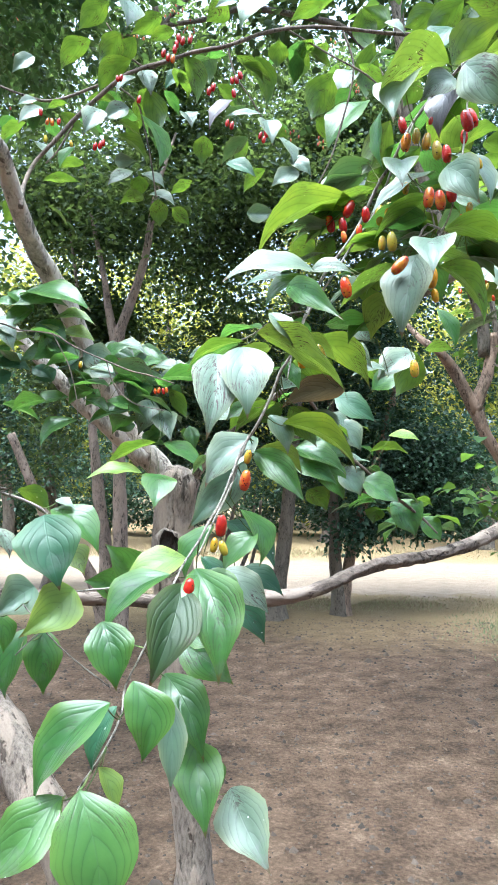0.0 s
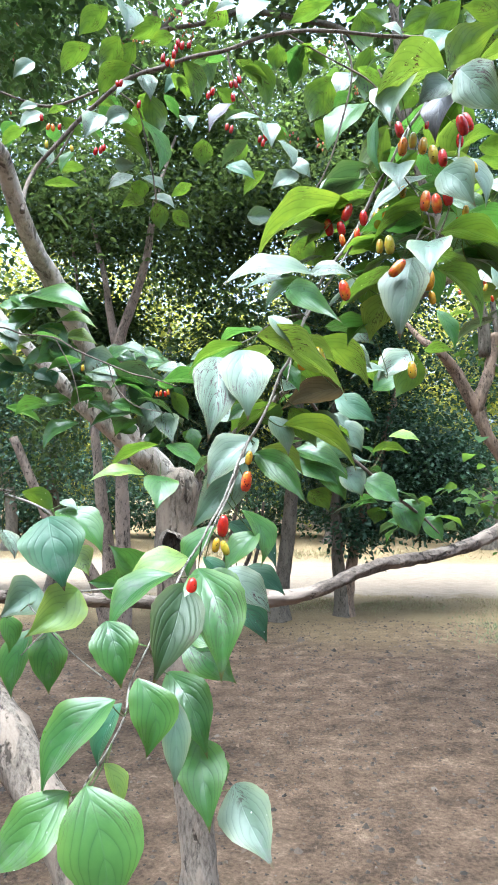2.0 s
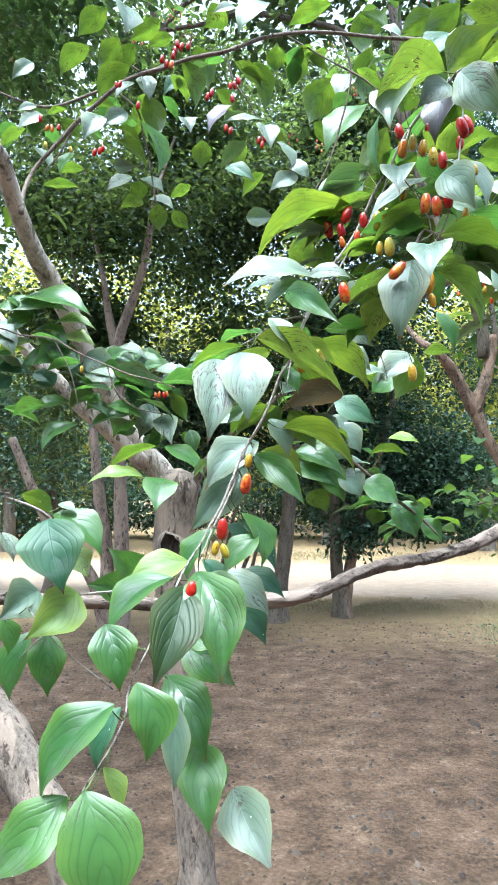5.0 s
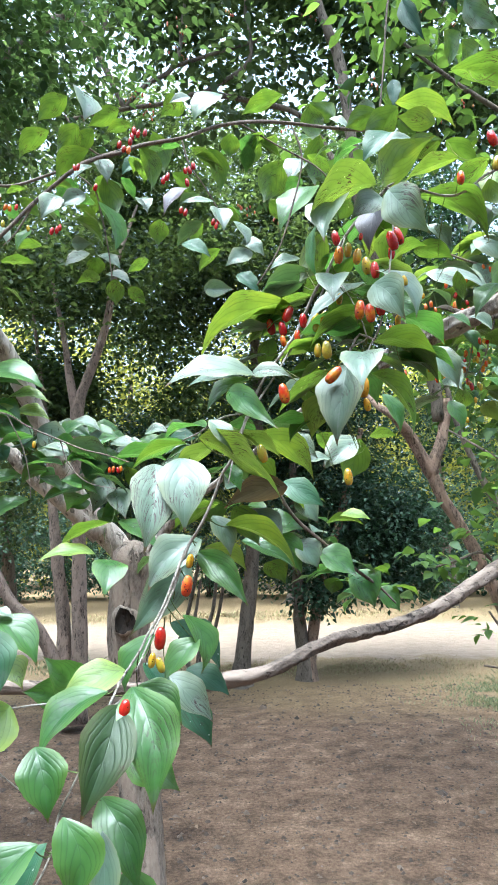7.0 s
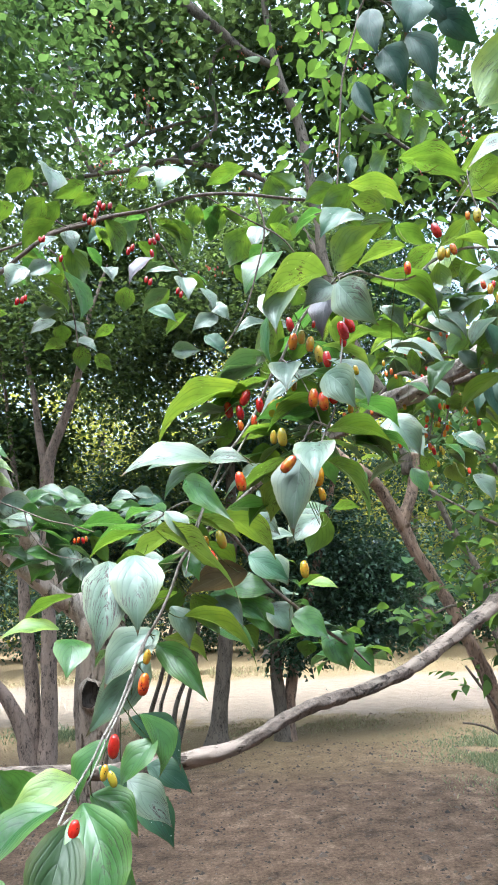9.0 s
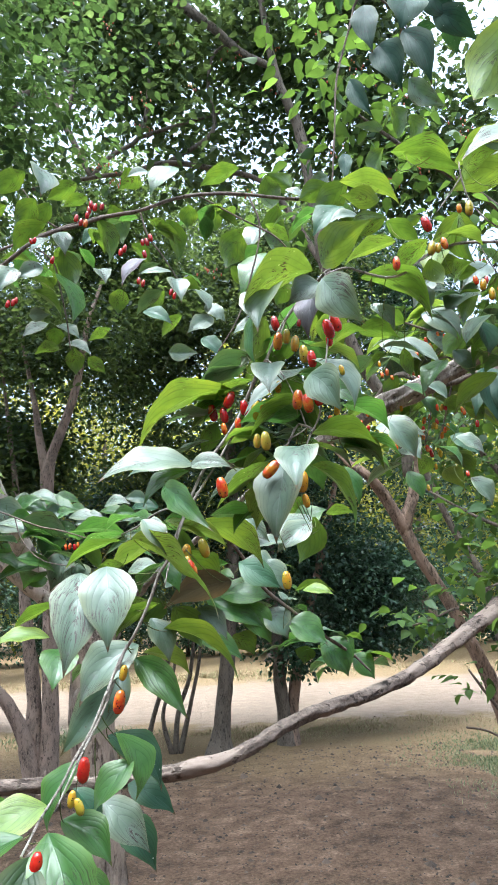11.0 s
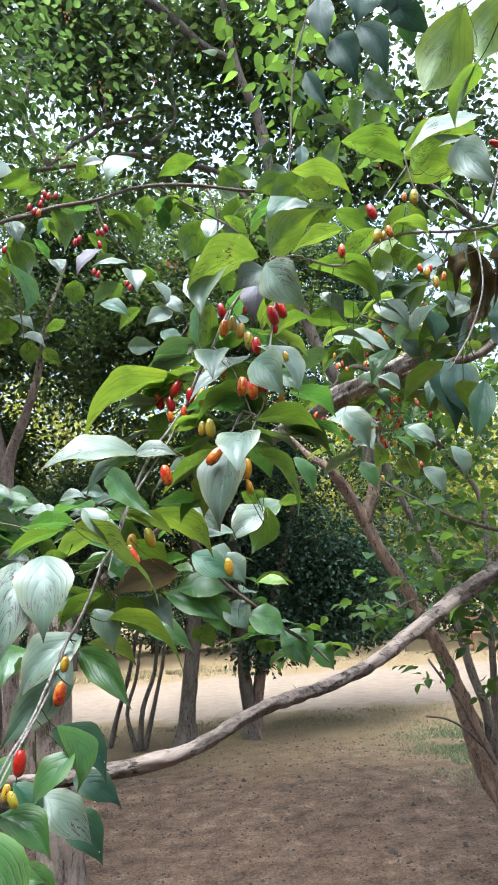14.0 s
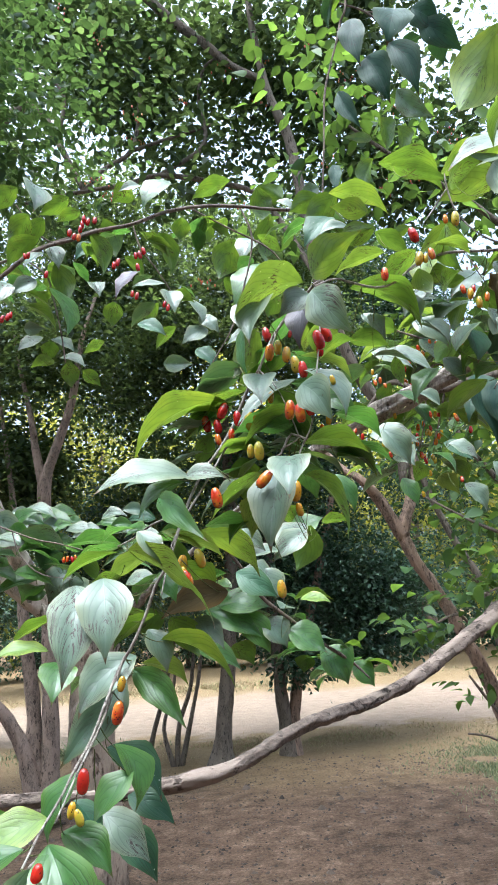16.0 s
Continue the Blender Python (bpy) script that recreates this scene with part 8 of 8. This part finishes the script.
leaf(back, (0.573, 1.05, 1.785), (0.605, 1.042, 1.728), 0.050, (0.28, -0.91, 0.29), 0.15, 1)
leaf(back, (0.454, 1.05, 1.8), (0.474, 1.035, 1.743), 0.037, (0.05, -0.96, 0.27), 0.08, 0)
leaf(back, (0.636, 1.05, 1.826), (0.649, 1.042, 1.758), 0.049, (0.34, -0.92, 0.18), 0.14, 1)
fill(upper, 26, 1, 0.1, 0.07)
fill(middle, 14, 2, 0.115, 0.1, (0, 0, 1, 0, 6))
fill(right, 14, 5, 0.075, 0.05, (2, 2, 0, 3))
# Back, main and rear mixes hold pale tones to brighten leaves in shade.
fill(back, 56, 4, 0.1, 0.1, (1, 2, 5, 5, 1))
fill(main, 30, 6, 0.07, 0.05, (0, 2, 1, 0, 5), 1.53)
fill(rear, 16, 7, 0.11, 0.12, (0, 1, 0, 2))
fill(hanging, 10, 5, 0.1, 0.05, (6, 2, 2))


# ---- litter on the ground ----
def scatter(n, seed, x0, x1, y0, y1):
    r = np.random.default_rng(seed)
    x, y = r.uniform(x0, x1, n), r.uniform(y0, y1, n)
    return r, np.array([(a, b, height(a, b)) for a, b in zip(x, y)])


def clods(n, seed, area, size, mat, name, label, category):
    """Small angular lumps, half sunk."""
    r, p = scatter(n, seed, *area)
    base = np.array([(1, 0, 0), (0.3, 0.95, 0.05), (-0.8, 0.6, 0), (-0.8, -0.6, 0.05), (0.3, -0.95, 0), (0.25, 0.1, 0.75), (-0.3, -0.2, 0.6)])
    tri = np.array([(0, 1, 5), (1, 2, 5), (2, 6, 5), (2, 3, 6), (3, 4, 6), (4, 5, 6), (4, 0, 5)])
    s = size * r.lognormal(0, 0.5, n)
    ang = r.uniform(0, 6.28, n)
    v = np.repeat(base[None], n, 0) * (1 + r.normal(0, 0.2, (n, 7, 1)))
    c, sn = np.cos(ang)[:, None], np.sin(ang)[:, None]
    q = np.stack([v[..., 0] * c - v[..., 1] * sn, v[..., 0] * sn + v[..., 1] * c, v[..., 2] - 0.12], -1) * s[:, None, None] + p[:, None]
    me = bpy.data.meshes.new(name)
    f = (tri[None] + 7 * np.arange(n)[:, None, None]).reshape(-1, 3)
    me.from_pydata(q.reshape(-1, 3).tolist(), [], f.tolist())
    me.materials.append(mat)
    return tagged(new(name, me), label, category, kind="stuff")


def speckled(name, stops, rough=0.9):
    m, nt, b = material(name)
    geo = nt.nodes.new("ShaderNodeNewGeometry")
    v = place(nt, 1.0)
    col = ramp(nt, geo.outputs["Random Per Island"], stops)
    col = mix(nt, arith(nt, "MULTIPLY", noise_tex(nt, v, 150, 3), 0.4), col, tuple(c * 0.5 for c in stops[0][1]))
    nt.links.new(col, b.inputs["Base Color"])
    b.inputs["Roughness"].default_value = rough
    bump(nt, noise_tex(nt, v, 200, 3), 0.5, 0.004, b)
    return m


# Dark crumbs; colour taken below the soil's so that they look shaded.
SHADED_CLOD = speckled("shaded_clod_earth", [(0.0, (0.025, 0.018, 0.013)), (0.6, (0.075, 0.052, 0.038)), (0.95, (0.13, 0.095, 0.07)), (1.0, (0.19, 0.15, 0.12))])
DEAD = speckled("dead_leaf_litter", [(0.0, (0.06, 0.04, 0.028)), (0.6, (0.16, 0.1, 0.06)), (1.0, (0.19, 0.13, 0.085))])
GRASS = speckled("grass_blade", [(0.0, (0.08, 0.11, 0.045)), (0.7, (0.18, 0.21, 0.09)), (1.0, (0.3, 0.28, 0.14))], 0.6)
DRY_GRASS = speckled("dry_grass_blade", [(0.0, (0.2, 0.15, 0.07)), (0.7, (0.4, 0.31, 0.17)), (1.0, (0.24, 0.27, 0.1))], 0.7)
clods(20000, 1, (-4, 6, 1.5, 8), 0.0075, SHADED_CLOD, "earth_crumbs", "loose crumbs of earth and small stones", "gravel")
clods(50, 2, (-4, 6, 1.5, 10), 0.012, SHADED_CLOD, "pebbles", "scattered pebbles and earth lumps on bare soil", "stones")


def litter(n, seed, area, size, mat, name, label, category):
    r, p = scatter(n, seed, *area)
    p[:, 2] += 0.006
    way = np.stack([r.normal(size=n), r.normal(size=n), r.normal(size=n) * 0.15], 1)
    nor = np.stack([r.normal(size=n) * 0.3, r.normal(size=n) * 0.3, np.ones(n)], 1)
    L = size * r.uniform(0.5, 1.2, n)
    return tagged(new(name, many_leaves(name, p, way, nor, L, L * 0.5, [mat])), label, category, kind="stuff")


litter(800, 3, (-4, 6, 1.5, 10), 0.05, DEAD, "leaf_litter", "dry brown leaves lying on the soil", "leaf litter")


def turf(n, seed, cx, cy, rx, ry, tall, mat, name, label):
    """Thin upright blades, thicker towards the middle of the patch."""
    r = np.random.default_rng(seed)
    a, d = r.uniform(0, 6.28, n), np.abs(r.normal(0, 0.5, n))
    x, y = cx + rx * d * np.cos(a), cy + ry * d * np.sin(a)
    keep = np.array([noise.noise(Vector((u * 1.6, w * 1.6, seed))) > -0.15 for u, w in zip(x, y)])
    x, y = x[keep], y[keep]
    n = len(x)
    p = np.array([(u, w, height(u, w) - 0.004) for u, w in zip(x, y)])
    way = np.stack([r.normal(size=n) * 0.6, r.normal(size=n) * 0.6, np.ones(n)], 1)
    nor = np.stack([r.normal(size=n), r.normal(size=n), np.zeros(n) + 0.01], 1)
    L = tall * r.uniform(0.4, 1.2, n)
    return tagged(new(name, many_leaves(name, p, way, nor, L, L * 0.12 + 0.002, [mat])), label, "grass", kind="stuff")


turf(36000, 5, 3.55, 6.7, 1.0, 1.6, 0.05, GRASS, "grass_patch", "thin patch of short green grass on the soil")
turf(9000, 6, 1.6, 9.2, 3.5, 0.8, 0.05, DRY_GRASS, "dry_grass", "sparse dry grass along the edge of the lane")
turf(9000, 7, 0.5, 17.0, 8.0, 1.2, 0.12, DRY_GRASS, "verge_grass", "dry grass on the far verge of the lane")
turf(4000, 8, -1.4, 9.6, 1.2, 0.6, 0.08, GRASS, "grass_tuft", "green grass at the foot of the trees")


# ---- far details ----
def bench(x, y):
    """A plain wooden bench: seat slats, back slats and four legs."""
    z = height(x, y)
    b = thing("park_bench", "brown wooden bench beyond the sandy lane", "bench", at=(x, y, z))

    def box(name, cx, cy, cz, sx, sy, sz):
        bm = bmesh.new()
        bmesh.ops.create_cube(bm, size=1.0, matrix=Matrix.Translation((cx, cy, cz)) @ Matrix.Diagonal((sx, sy, sz, 1)))
        bmesh.ops.bevel(bm, geom=bm.edges[:], offset=0.006, segments=1, affect="EDGES")
        me = bpy.data.meshes.new(name)
        bm.to_mesh(me)
        bm.free()
        me.materials.append(BENCH_WOOD)
        part(name, me, b)

    for k in range(3):
        box("seat_slat", x, y - 0.15 + 0.14 * k, z + 0.45, 1.5, 0.12, 0.035)
    for k in range(2):
        box("back_slat", x, y + 0.25, z + 0.62 + 0.16 * k, 1.5, 0.035, 0.12)
    for sx in (-0.6, 0.6):
        box("leg", x + sx, y - 0.15, z + 0.21, 0.06, 0.06, 0.44)
        box("leg", x + sx, y + 0.22, z + 0.42, 0.06, 0.06, 0.86)


BENCH_WOOD = speckled("weathered_brown_wood", [(0.0, (0.16, 0.07, 0.03)), (1.0, (0.3, 0.15, 0.07))])
bench(8.95, 17.2)


def canopy_berries(seed):
    """Small hanging clusters of red fruit among the overhead leaves."""
    r = random.Random(seed)
    bm = bmesh.new()
    for _ in range(34):
        c = Vector((r.uniform(-1.6, 2.2), r.uniform(3.7, 4.3), r.uniform(3.6, 5.9)))
        for _ in range(r.randint(4, 9)):
            p = c + Vector((r.gauss(0, 0.04), r.gauss(0, 0.03), r.gauss(0, 0.03)))
            bmesh.ops.create_icosphere(bm, subdivisions=1, radius=0.009, matrix=Matrix.Translation(p) @ Matrix.Diagonal((0.8, 0.8, 1.5, 1)))
    me = bpy.data.meshes.new("fruit")
    bm.to_mesh(me)
    bm.free()
    me.materials.append(CANOPY_FRUIT)
    ob = part("fruit", me, right_tree, "small red berries among the leaves")
    return tagged(ob, kind="stuff")


CANOPY_FRUIT = speckled("small_red_fruit", [(0.0, (0.3, 0.02, 0.01)), (0.6, (0.4, 0.09, 0.02)), (1.0, (0.4, 0.2, 0.03))], 0.3)
canopy_berries(5)
